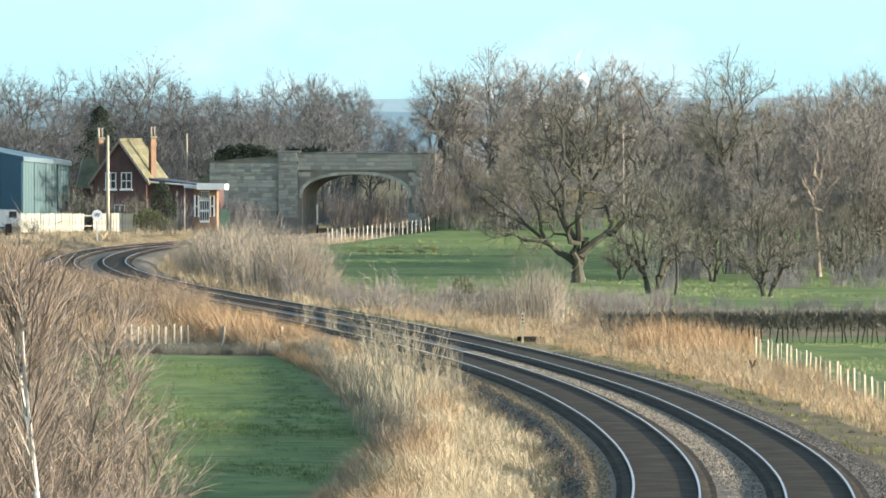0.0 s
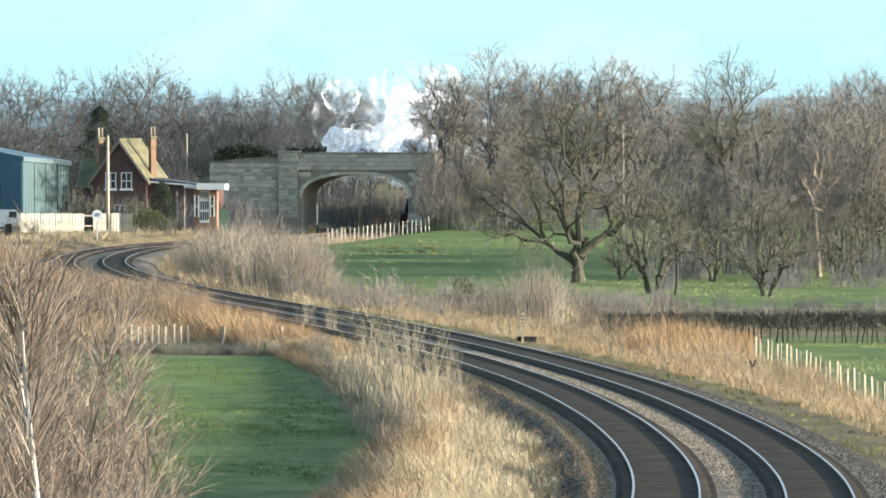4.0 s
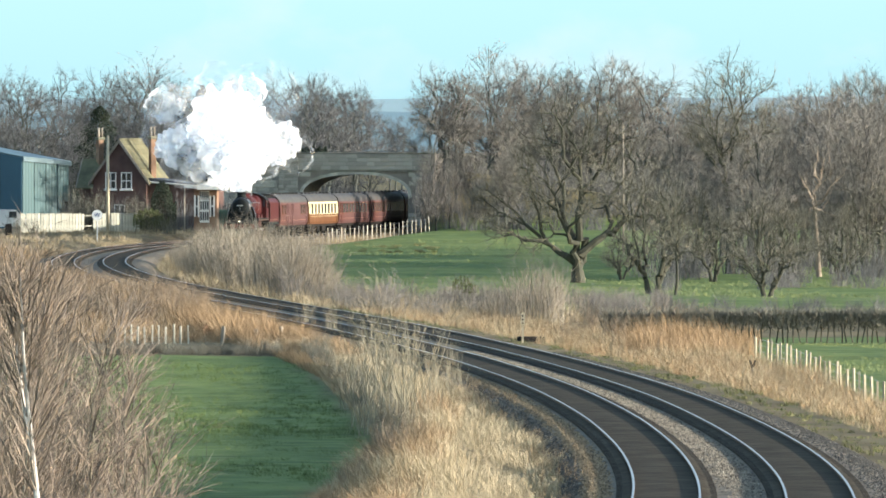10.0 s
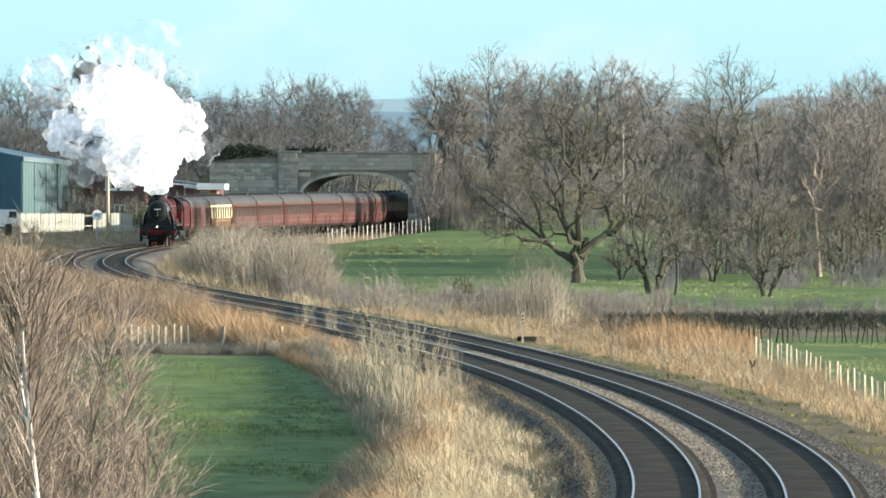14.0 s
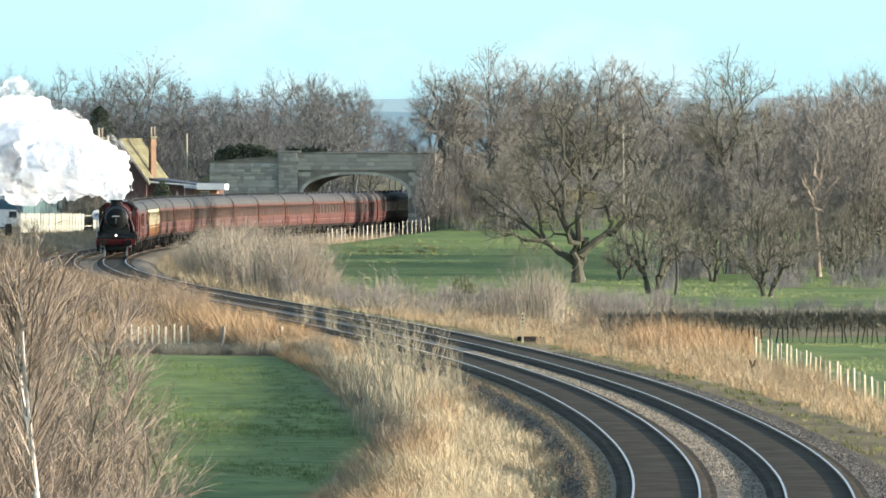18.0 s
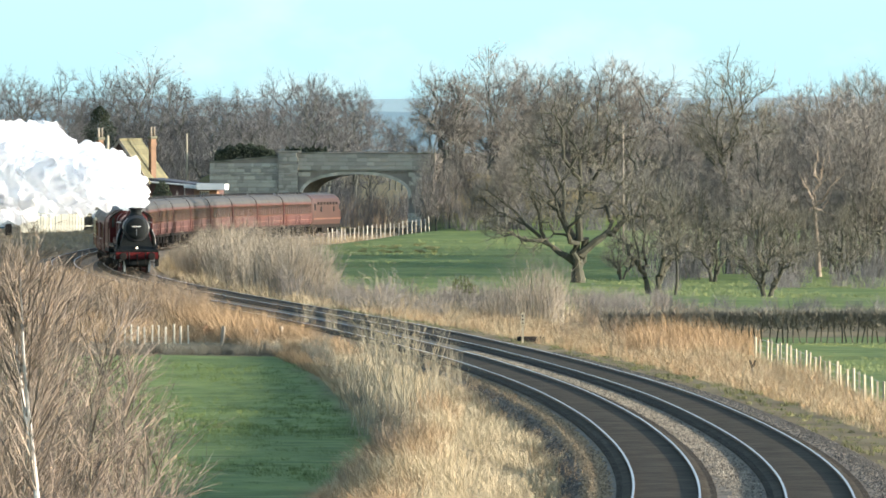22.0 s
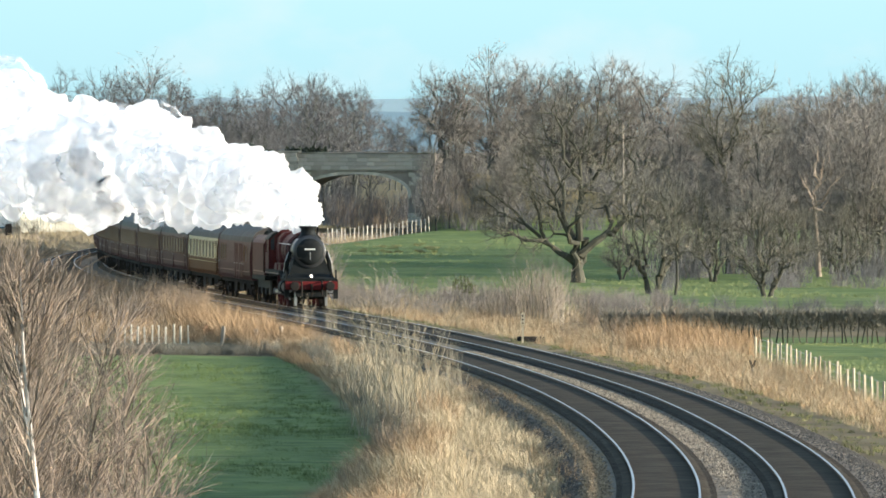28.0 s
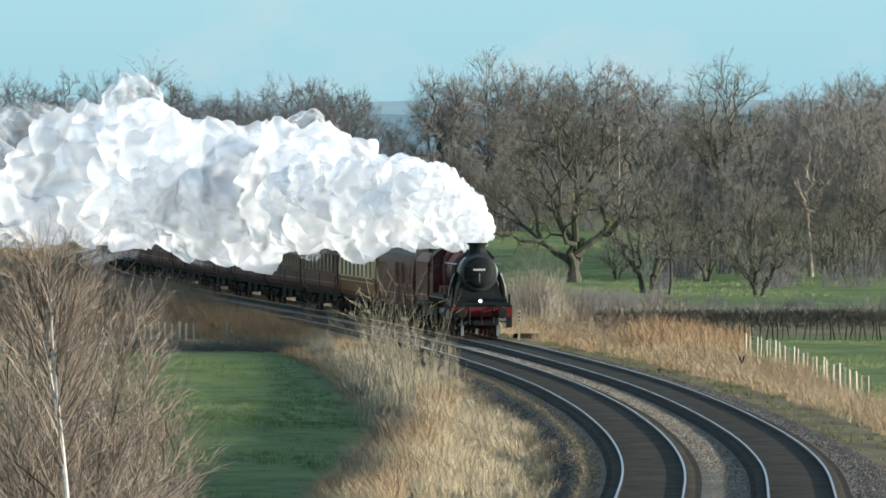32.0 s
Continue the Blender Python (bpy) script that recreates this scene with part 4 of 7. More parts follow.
def turned(d, spread, rnd):
    """A direction that leaves d by about that many degrees."""
    u = d.orthogonal().normalized()
    w = d.cross(u)
    a, s = rnd.uniform(0, 2 * math.pi), math.radians(spread)
    return (d * math.cos(s) + (u * math.cos(a) + w * math.sin(a)) * math.sin(s)).normalized()


def crown_tree(seed, h, w, low, n, twig, per, r0, fork, wobble=0.10, stems=1, open_=0.3, reach=1.0, arms=()):
    """A tree whose limbs divide again and again towards points spread through a domed crown."""
    rnd = random.Random(seed)
    limbs, tw = Shape(), Twigs()
    zc = low + (h - low) * 0.34
    ph, goals = rnd.uniform(0, 6), []
    while len(goals) < n:
        a, cz = rnd.uniform(0, 2 * math.pi), rnd.uniform(-0.9, 1)
        f = rnd.uniform(open_, 1) ** 0.5 * (0.86 + 0.09 * math.sin(3 * a + ph) + 0.08 * math.sin(5 * a + 7 * cz + ph))
        s = math.sqrt(1 - cz * cz)
        goals.append(Vector((w / 2 * f * s * math.cos(a), w / 2 * f * s * math.sin(a), zc + f * cz * ((h - zc) if cz > 0 else (zc - low)))))

    kx = w / 2 / max(math.hypot(g.x, g.y) for g in goals)
    kz = (h - 0.35 - low) / (max(g.z for g in goals) - low)
    goals = [Vector((g.x * kx, g.y * kx, low + (g.z - low) * kz)) for g in goals]
    for ax, ay, az, k in arms:
        goals += [Vector((ax + rnd.gauss(0, 0.8), ay + rnd.gauss(0, 1.1), az + rnd.gauss(0, 0.55))) for _ in range(k)]
    n = len(goals)
    stroke = tw.sliver if twig > 0.019 else tw.ribbon

    def radius(k):
        return max(r0 * (k / n) ** 0.48, 0.010)

    def limb(p, d, q, k, ra, rb):
        ln = (q - p).length
        segs = 5 if k > n * 0.08 else 3 if k > 8 else 1 if twig > 0.019 else 2
        c = p + d * (ln * 0.45)
        pts = []
        for i in range(segs + 1):
            f = i / segs
            v = p * ((1 - f) ** 2) + c * (2 * f * (1 - f)) + q * (f * f)
            if 0 < i < segs:
                v = v + Vector((rnd.uniform(-1, 1), rnd.uniform(-1, 1), rnd.uniform(-1, 1))) * (ln * wobble * (0.5 if k > n * 0.25 else 1.0))
            pts.append(v)
        limbs.tube(pts, [ra + (rb - ra) * i / segs for i in range(segs + 1)], 7 if ra > 0.12 else 5 if ra > 0.05 else 3, False)
        return (pts[-1] - pts[-2]).normalized()

    def tips(p, q):
        d = (q - p).normalized()
        for _ in range(per):
            at = p.lerp(q, rnd.uniform(0.15, 1.0))
            dd = turned((d + Vector((0, 0, 0.25))).normalized(), rnd.uniform(10, 58), rnd)
            ln = rnd.uniform(0.35, 0.95) * reach
            stroke(at, dd, ln, twig, rnd)
            stroke(at + dd * ln * rnd.uniform(0.3, 0.7), turned(dd, 38, rnd), ln * 0.6, twig * 0.8, rnd)

    def grow(p, d, goals, r):
        if len(goals) == 1:
            if twig > 0.019:
                tw.ribbon(p, (goals[0] - p).normalized(), (goals[0] - p).length, 0.035, rnd)
            else:
                limb(p, d, goals[0], 1, r, 0.008)
            tips(p, goals[0])
            return
        kn = 5 if len(goals) > 0.8 * n else 3 if len(goals) > 8 and rnd.random() < 0.45 else 2
        cs = rnd.sample(goals, kn)
        for _ in range(3):
            parts_ = [[] for _ in cs]
            for g in goals:
                parts_[min(range(kn), key=lambda i: (g - cs[i]).length_squared)].append(g)
            cs = [sum(q, Vector()) / len(q) if q else c for q, c in zip(parts_, cs)]
        for c, q in zip(cs, parts_):
            if not q:
                continue
            if len(q) == len(goals):
                q = q[:]
                last = q.pop()
                limb(p, d, last, 1, 0.012, 0.008)
            step = rnd.uniform(0.34, 0.52) if len(q) > 1 else 0.0
            if len(q) == 1:
                grow(p, d, q, min(r, 0.02))
                continue
            to = p + (c - p) * step
            rb = radius(len(q))
            d2 = limb(p, d, to, len(q), min(r, rb * (1.6 if len(goals) > 0.8 * n else 1.2)), rb)
            if len(q) < 12:
                stroke(p.lerp(to, 0.5), turned(d2, 40, rnd), 0.6 * reach, twig, rnd)
            grow(to, d2, q, rb)

    for s in range(stems):
        mine = goals[s::stems] if stems < 2 else [g for g in goals if int((math.atan2(g.y, g.x) + math.pi) / (2 * math.pi) * stems * 0.9999) == s]
        if not mine:
            continue
        ang = (s + 0.5) / stems * 2 * math.pi - math.pi
        b = Vector((math.cos(ang) * 0.2, math.sin(ang) * 0.2, -0.3)) if stems > 1 else Vector((0, 0, -0.3))
        t = Vector((rnd.uniform(-0.06, 0.06) * fork + b.x * 2, rnd.uniform(-0.06, 0.06) * fork + b.y * 2, fork))
        rr = radius(len(mine))
        limbs.tube([b, b.lerp(t, 0.12), b.lerp(t, 0.5) + Vector((rnd.uniform(-0.08, 0.08), 0, 0)), t], [rr * 1.75, rr * 1.3, rr * 1.12, rr], 9, False)
        grow(t, (t - b).normalized(), mine, rr)
    return limbs, tw


def tree_thing(name, limbs, tw, x, y, label, group="", bark=None, twigs=None, turn=0.0, scale=1.0):
    t = thing(name, Matrix.LocRotScale((x, y, gz(x, y)), Euler((0, 0, radians(turn))), (scale, scale, scale)), label, "tree", group)
    part("trunk", limbs, bark or M_BARK, t)
    part("crown", tw.mesh("crown", twigs or M_TWIG), None, t)
    return t


def place(t, x, y, turn, scale):
    """A copy of a tree at another place."""
    o = copy_thing(t, Matrix.LocRotScale((x, y, gz(x, y)), Euler((0, 0, radians(turn))), None))
    o.scale = (scale, scale, scale)
    return o


def grow_shrub(seed, h, w, stems, twig=0.014, side=6, fan=24, sub=True):
    """Many upright wands from one stool, with side twigs."""
    rnd = random.Random(seed)
    tw, st = Twigs(), Shape()
    for k in range(stems):
        a, r = rnd.uniform(0, 2 * math.pi), w * 0.5 * math.sqrt(rnd.random())
        p = Vector((r * 0.6 * math.cos(a), r * 0.6 * math.sin(a), -0.1))
        d = turned(Vector((0, 0, 1)), rnd.uniform(0.15, 1.0) * fan, rnd)
        ln = h * rnd.uniform(0.55, 1.05)
        pts = [p]
        for s in range(4):
            d = (d + Vector((rnd.uniform(-1, 1), rnd.uniform(-1, 1), rnd.uniform(0, 0.5))) * 0.13).normalized()
            pts.append(pts[-1] + d * ln / 4)
        st.tube(pts[:1] + pts[2:], [twig * 1.3, twig * 0.95, twig * 0.6, twig * 0.25], 3, False)
        for i in range(side):
            f = rnd.uniform(0.25, 0.98) * 4
            j = min(int(f), 3)
            at = pts[j].lerp(pts[j + 1], f - j)
            dd = turned((pts[j + 1] - pts[j]).normalized(), rnd.uniform(18, 45), rnd)
            l2 = ln * rnd.uniform(0.12, 0.34)
            tw.sliver(at, dd, l2, twig * 1.1, rnd)
            if sub:
                for _ in range(2):
                    tw.sliver(at + dd * l2 * rnd.uniform(0.3, 0.7), turned(dd, 32, rnd), l2 * 0.6, twig * 0.7, rnd)
    return st, tw


def shrub_thing(name, sh, x, y, label, mat, group="", turn=0.0, scale=1.0, category="shrub", stem_mat=None):
    t = thing(name, Matrix.LocRotScale((x, y, gz(x, y)), Euler((0, 0, radians(turn))), (scale, scale, scale)), label, category, group)
    part("stool", sh[0], stem_mat or mat, t)["kind"] = "stuff"
    part("crown", sh[1].mesh("crown", mat), None, t)["kind"] = "stuff"
    return t


def clear(x, y, gap):
    """True where a plant stands clear of the rails."""
    d = offset(x, y)
    return d > gap or d < SECOND - gap


# -- single trees of the pasture --
A = tree_thing("oak_tree", *crown_tree(21, 15.0, 12.6, 3.0, 760, 0.016, 6, 0.44, 0.8, 0.13, arms=((-5.6, 0, 3.7, 60), (4.4, 0.5, 3.6, 50), (-3.2, -1.5, 2.6, 24), (6.0, 0, 5.2, 36), (-6.2, 0, 6.0, 36))), 9.141, 730, "large spreading bare oak with low crooked limbs in the pasture", turn=0)
B = tree_thing("field_tree", *crown_tree(23, 8.2, 7.0, 0.9, 300, 0.013, 4, 0.26, 0.5, 0.14, 2), 13.196, 676, "bare many-stemmed thorn tree in the pasture", turn=70)
C = tree_thing("field_tree", *crown_tree(25, 6.6, 6.4, 0.7, 420, 0.011, 5, 0.24, 0.4, 0.10, 3), 19.949, 664, "small bushy bare tree by the hedge", turn=0)
tree_thing("oak_tree", *crown_tree(33, 16.4, 9.0, 7.4, 640, 0.017, 6, 0.26, 5.0, 0.12), 20.474, 766, "tall bare oak with a wide twisted crown", turn=140)
tree_thing("field_tree", *crown_tree(37, 9.8, 4.4, 3.4, 46, 0.011, 3, 0.15, 4.6, 0.14), 26.351, 752, "slender pale-barked bare tree lit by low sun", bark=M_BARK_PALE, turn=30)
tree_thing("field_tree", *crown_tree(39, 8.0, 2.6, 1.6, 90, 0.012, 5, 0.08, 2.0, 0.08), 14.445, 668, "thin bare sapling at the field edge", turn=30)

# -- woodland stock, reused with other turns and sizes --
STOCK = [crown_tree(101 + k, 14.5, w, low, n, 0.025, per + 5, r, fork, wob, 1, 0.2, 1.1) for k, (w, low, n, per, r, fork, wob) in enumerate((
    (9.5, 4.2, 340, 7, 0.26, 3.4, 0.12), (6.2, 2.6, 300, 8, 0.18, 3.0, 0.08), (10.5, 5.0, 360, 7, 0.30, 4.0, 0.14),
    (8.0, 3.6, 320, 7, 0.24, 3.2, 0.12), (6.8, 1.8, 320, 8, 0.17, 1.6, 0.09), (11.5, 5.4, 380, 7, 0.32, 4.4, 0.14)))]
made = {}
for u, y, s, a in ((1262, 735, 0.7, 40), (1400, 745, 0.75, 300), (1492, 740, 0.85, 150), (1545, 752, 0.95, 60), (1100, 745, 0.55, 130), (1218, 752, 0.95, 260)):
    x = (u - 784) * y / 19006
    tr = copy_thing(C if a % 20 else B, Matrix.LocRotScale((x, y, gz(x, y)), Euler((0, 0, radians(a))), None))
    tr.scale = (s, s, s)


def wood_tree(k, x, y, h, turn, far=True):
    key = (k, far)
    label = ("bare brown woodland tree behind the pasture", "slim bare woodland tree with upright branches")[k % 2]
    if key not in made:
        # left woods get the darkened twig colour, right woods the lightened one
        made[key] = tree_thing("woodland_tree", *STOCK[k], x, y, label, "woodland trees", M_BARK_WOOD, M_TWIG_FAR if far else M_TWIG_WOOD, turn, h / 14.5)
        return made[key]
    return place(made[key], x, y, turn, h / 14.5)


def plant_woods():
    rnd = random.Random(77)
    # tall group beside the bridge, then the belt behind the pasture
    tops = [(748, 128), (765, 125), (790, 122), (815, 128), (838, 122), (868, 112), (895, 112), (925, 112), (955, 118), (985, 128), (1015, 112), (1045, 104), (1075, 108), (1105, 112), (1135, 122), (1165, 135),
            (1185, 150), (1215, 172), (1250, 180), (1290, 176), (1330, 176), (1368, 168), (1398, 152), (1430, 140), (1465, 148), (1500, 140), (1530, 128), (1560, 118), (1590, 112), (1625, 110), (1660, 120)]
    for i, (u, v) in enumerate(tops):
        y = rnd.uniform(977, 990) if u < 830 else rnd.uniform(1000, 1060) if u < 1150 else rnd.choice((rnd.uniform(775, 850), rnd.uniform(1008, 1060)))
        x = (u - 784) * y / 19006
        if not clear(x, y, 4.5):
            x = float(np.interp(-y, -LINE_Y, LINE_X)) + 6.5 + rnd.uniform(0, 2)
        h = 1.05 * (8.36 + (243.9 - v) * y / 19006 - gz(x, y))
        wood_tree((1, 4)[i % 2] if u < 790 else i % 6, x, y, h, rnd.uniform(0, 360), False)
    for i in range(84):
        u = rnd.uniform(770, 1640)
        y = rnd.uniform(1012, 1130) if u < 1180 else rnd.choice((rnd.uniform(775, 860), rnd.uniform(1010, 1100)))
        x = (u - 784) * y / 19006
        if clear(x, y, 5):
            wood_tree((1, 3, 4)[i % 3], x, y, rnd.uniform(5.0, 8.5) if u < 1180 else rnd.uniform(8.5, 13.0), rnd.uniform(0, 360), False)
    # more trees, some out of view, added to deepen the pasture's shade
    for i in range(34):
        u, y = rnd.uniform(1230, 1740), rnd.uniform(740, 890)
        wood_tree((1, 3, 4)[i % 3], (u - 784) * y / 19006, y, rnd.uniform(9.0, 13.5), rnd.uniform(0, 360), False)
    for i in range(16):
        u, y = rnd.uniform(752, 900), rnd.uniform(962, 986)
        x = (u - 784) * y / 19006
        if clear(x, y, 6.4):
            wood_tree((1, 4)[i % 2], x, y, rnd.uniform(4.5, 8.5), rnd.uniform(0, 360), False)
    # left: behind the yard, the house and the bridge
    tops = [(-20, 130, 2), (48, 128, 5), (100, 126, 0), (150, 150, 1), (185, 124, 3), (225, 132, 0), (262, 124, 2), (298, 138, 3), (345, 170, 4), (390, 158, 3), (440, 176, 4), (478, 160, 1), (512, 134, 2), (572, 136, 0), (628, 154, 3), (322, 160, 0), (365, 166, 2), (412, 158, 0), (455, 168, 2), (545, 140, 3), (600, 146, 2), (655, 166, 4)]
    for i, (u, v, k) in enumerate(tops):
        y = rnd.uniform(1075, 1160)
        x = (u - 784) * y / 19006
        h = 1.05 * (8.36 + (243.9 - v) * y / 19006 - gz(x, y))
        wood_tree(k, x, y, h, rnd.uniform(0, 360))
    for i in range(40):
        u, y = rnd.uniform(-30, 650), rnd.uniform(1060, 1200)
        x = (u - 784) * y / 19006
        if clear(x, y, 5):
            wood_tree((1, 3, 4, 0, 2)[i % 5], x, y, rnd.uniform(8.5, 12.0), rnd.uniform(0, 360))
    # unseen trees, added to darken what the coach windows reflect
    for i in range(44):
        wood_tree((0, 2, 3, 5)[i % 4], rnd.uniform(-92, -50), rnd.uniform(520, 980), rnd.uniform(9.0, 14.0), rnd.uniform(0, 360))
    # thin far trees in the gap over the road
    for u, v in ((690, 205), (712, 200), (700, 215)):
        y = 1500
        x = (u - 784) * y / 19006
        wood_tree(1, x, y, 8.36 + (243.9 - v) * y / 19006 - gz(x, y), rnd.uniform(0, 360))


plant_woods()


def plant_undergrowth():
    """Brown brush under the trees and beyond the arch."""
    rnd = random.Random(55)
    stock = [grow_shrub(300 + k, 3.4, 5.5, 46, 0.02, 7, 42, False) for k in range(3)]
    kinds = [None] * 3
    spots = []
    for _ in range(80):
        u = rnd.uniform(752, 1640)
        y = rnd.uniform(964, 1004) if u < 1150 else rnd.choice((rnd.uniform(760, 850), rnd.uniform(1000, 1030)))
        spots.append(((u - 784) * y / 19006, y, rnd.uniform(0.7, 1.3)))
    for _ in range(34):
        u, y = rnd.uniform(1130, 1600), rnd.uniform(690, 765)
        if 1425 < u < 1478 or 1270 < u < 1330:
            continue
        spots.append(((u - 784) * y / 19006, y, rnd.uniform(0.35, 0.8)))
    for _ in range(26):
        u, y = rnd.uniform(560, 760), rnd.uniform(1015, 1100)
        spots.append(((u - 784) * y / 19006, y, rnd.uniform(0.8, 1.4)))
    for _ in range(26):
        u, y = rnd.uniform(120, 330), rnd.uniform(952, 1010)
        spots.append(((u - 784) * y / 19006, y, rnd.uniform(0.7, 1.15)))
    for _ in range(34):
        u, y = rnd.uniform(388, 520), rnd.uniform(962, 975)
        spots.append(((u - 784) * y / 19006, y, rnd.uniform(0.6, 1.05)))
    for _ in range(60):
        u, y = rnd.uniform(1080, 1610), rnd.uniform(545, 625)
        spots.append(((u - 784) * y / 19006, y, rnd.uniform(0.16, 0.34)))
    for i, (x, y, s) in enumerate(spots):
        if not clear(x, y, 3.6):
            continue
        k = i % 3
        if kinds[k] is None:
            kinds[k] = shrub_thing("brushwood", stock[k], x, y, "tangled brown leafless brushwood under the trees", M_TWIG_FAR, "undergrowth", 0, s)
        else:
            place(kinds[k], x, y, rnd.uniform(0, 360), s)


plant_undergrowth()


def scrub_mass(stock, spots, mat, label):
    """A thicket that nobody could count, as one mesh."""
    V, F, o = [], [], 0
    for k, x, y, s, a in spots:
        for sh in stock[k]:
            v = np.array(sh.v) * s
            c, n = math.cos(a), math.sin(a)
            V.append(np.stack([v[:, 0] * c - v[:, 1] * n + x, v[:, 0] * n + v[:, 1] * c + y, v[:, 2] + gz(x, y)], -1))
            F += [tuple(i + o for i in f) for f in sh.f]
            o += len(v)
    me = bpy.data.meshes.new("thorn_scrub")
    me.from_pydata(np.concatenate(V).tolist(), [], F)
    me.materials.append(mat)
    tagged(new("thorn_scrub", me), label, "scrub", kind="stuff")


def plant_shrubs():
    rnd = random.Random(91)
    mass, thicket, low = [], [], []
    pale = [grow_shrub(400 + k, 3.3, 2.2, 50, 0.012, 6, 26) for k in range(3)]
    red = [grow_shrub(420 + k, 2.1, 2.0, 34, 0.015, 6, 34) for k in range(3)]
    dark = [grow_shrub(440 + k, 2.1, 2.2, 50, 0.014, 7, 38) for k in range(2)]
    thin = [grow_shrub(460 + k, 3.6, 2.2, 15, 0.012, 6, 18) for k in range(2)]
    pk, rk, dk, tk = [None] * 3, [None] * 3, [None] * 2, [None] * 2

    def put(store, stock, k, x, y, s, label, mat, group):
        if store[k] is None:
            store[k] = shrub_thing("shrub", stock[k], x, y, label, mat, group, rnd.uniform(0, 360), s)
        else:
            place(store[k], x, y, rnd.uniform(0, 360), s)

    # pale willow scrub on the inside of the bend
    for i in range(112):
        y = rnd.uniform(580, 740)
        x = float(np.interp(-y, -LINE_Y, LINE_X)) + rnd.uniform(3.9, 9.8)
        s = rnd.uniform(0.6, 1.0) * float(np.interp(x / y, [-0.0285, -0.0235, -0.0200, -0.0140, -0.0105, -0.0075], [0.25, 0.7, 1.3, 1.3, 0.95, 0.4]))
        if i < 60:
            put(pk, pale, i % 3, x, y, s, "pale straw-coloured leafless willow scrub", M_TWIG_PALE, "willow scrub by the bend")
        else:
            thicket.append((i % 3, x, y, s, rnd.uniform(0, 6.28)))
    # clump by the pasture gate and the single pale bushes
    for u, y, s in ((880, 556, 0.7), (905, 560, 0.8), (930, 548, 1.0), (955, 552, 1.08), (975, 548, 1.0), (985, 556, 0.9), (1015, 560, 0.55), (860, 562, 0.5), (1040, 555, 0.5)):
        put(pk, pale, int(u) % 3, (u - 784) * y / 19006, y, s, "", M_TWIG_PALE, "")
    for u, y, s in ((652, 352, 1.05), (690, 342, 1.25), (722, 336, 1.2), (626, 372, 0.85), (706, 350, 1.2), (668, 344, 1.15), (738, 330, 1.05), (680, 356, 1.1), (540, 486, 0.5), (590, 470, 0.5), (775, 352, 0.6), (808, 358, 0.55)):
        put(tk, thin, int(u) % 2, (u - 784) * y / 19006, y, s, "sparse upright pale willow wands on the bank", M_WAND, "willow wands")
    for i in range(16):
        u, y = rnd.uniform(585, 735), rnd.uniform(1012, 1050)
        if offset((u - 784) * y / 19006, y) > 3.0 or offset((u - 784) * y / 19006, y) < SECOND - 3.0:
            put(rk, red, i % 3, (u - 784) * y / 19006, y, rnd.uniform(1.0, 1.7), "russet leafless thorn and bramble scrub", M_TWIG_RED, "lineside thorn scrub")
    # russet bramble and thorn scrub, both sides
    for i in range(46):
        y = rnd.uniform(560, 700)
        x = float(np.interp(-y, -LINE_Y, LINE_X)) + SECOND - rnd.uniform(4.5, 11)
        put(rk, red, i % 3, x, y, rnd.uniform(0.4, 0.85), "russet leafless thorn and bramble scrub", M_TWIG_RED, "lineside thorn scrub")
    for i in range(30):
        y = rnd.uniform(500, 572)
        x = float(np.interp(-y, -LINE_Y, LINE_X)) + SECOND - rnd.uniform(2.9, 7.5)
        put(rk, red, i % 3, x, y, rnd.uniform(0.45, 0.95), "", M_TWIG_RED, "")
    grey = []
    for i in range(150):
        y = rnd.uniform(556, 640)
        x = rnd.uniform(-9.0, 13.0)
        if offset(x, y) > 4.2:
            grey.append((i % 2, x, y, rnd.uniform(0.35, 0.95) * (1.25 if rnd.random() < 0.2 else 0.8), rnd.uniform(0, 6.28)))
    for i in range(130):
        y = rnd.uniform(478, 565)
        x = float(np.interp(-y, -LINE_Y, LINE_X)) + SECOND - rnd.uniform(2.3, 3.5)
        mass.append((i % 3, x, y, rnd.uniform(0.25, 0.42), rnd.uniform(0, 6.28)))
    for i in range(150):
        y = rnd.uniform(470, 655)
        x = float(np.interp(-y, -LINE_Y, LINE_X)) + SECOND - rnd.uniform(2.5, 4.6)
        mass.append((i % 3, x, y, rnd.uniform(0.55, 1.0) * float(np.interp(y, [470, 490, 503, 520, 545, 565, 655], [0.3, 0.35, 0.75, 1.1, 1.1, 0.9, 0.8])), rnd.uniform(0, 6.28)))
    for i in range(22):
        u, y = rnd.uniform(1000, 1330), rnd.uniform(500, 545)
        put(rk, red, i % 3, (u - 784) * y / 19006, y, rnd.uniform(0.3, 0.6), "", M_TWIG_RED, "")
    for u, y, s in ((735, 300, 0.5), (700, 296, 0.6), (660, 300, 0.5), (620, 285, 0.5), (1090, 498, 0.75)):
        put(rk, red, int(u) % 3, (u - 784) * y / 19006, y, s, "", M_TWIG_RED, "")
    # dark brush along the pasture's edge
    for i in range(70):
        y = rnd.uniform(315, 446)
        x = float(np.interp(-y, -LINE_Y, LINE_X)) + SECOND - float(np.interp(y, *LEFT_EDGE)) + rnd.uniform(0.2, 0.9)
        put(dk, dark, i % 2, x, y, rnd.uniform(0.28, 0.5), "dark brown leafless brush at the pasture edge", M_TWIG, "pasture edge brush")
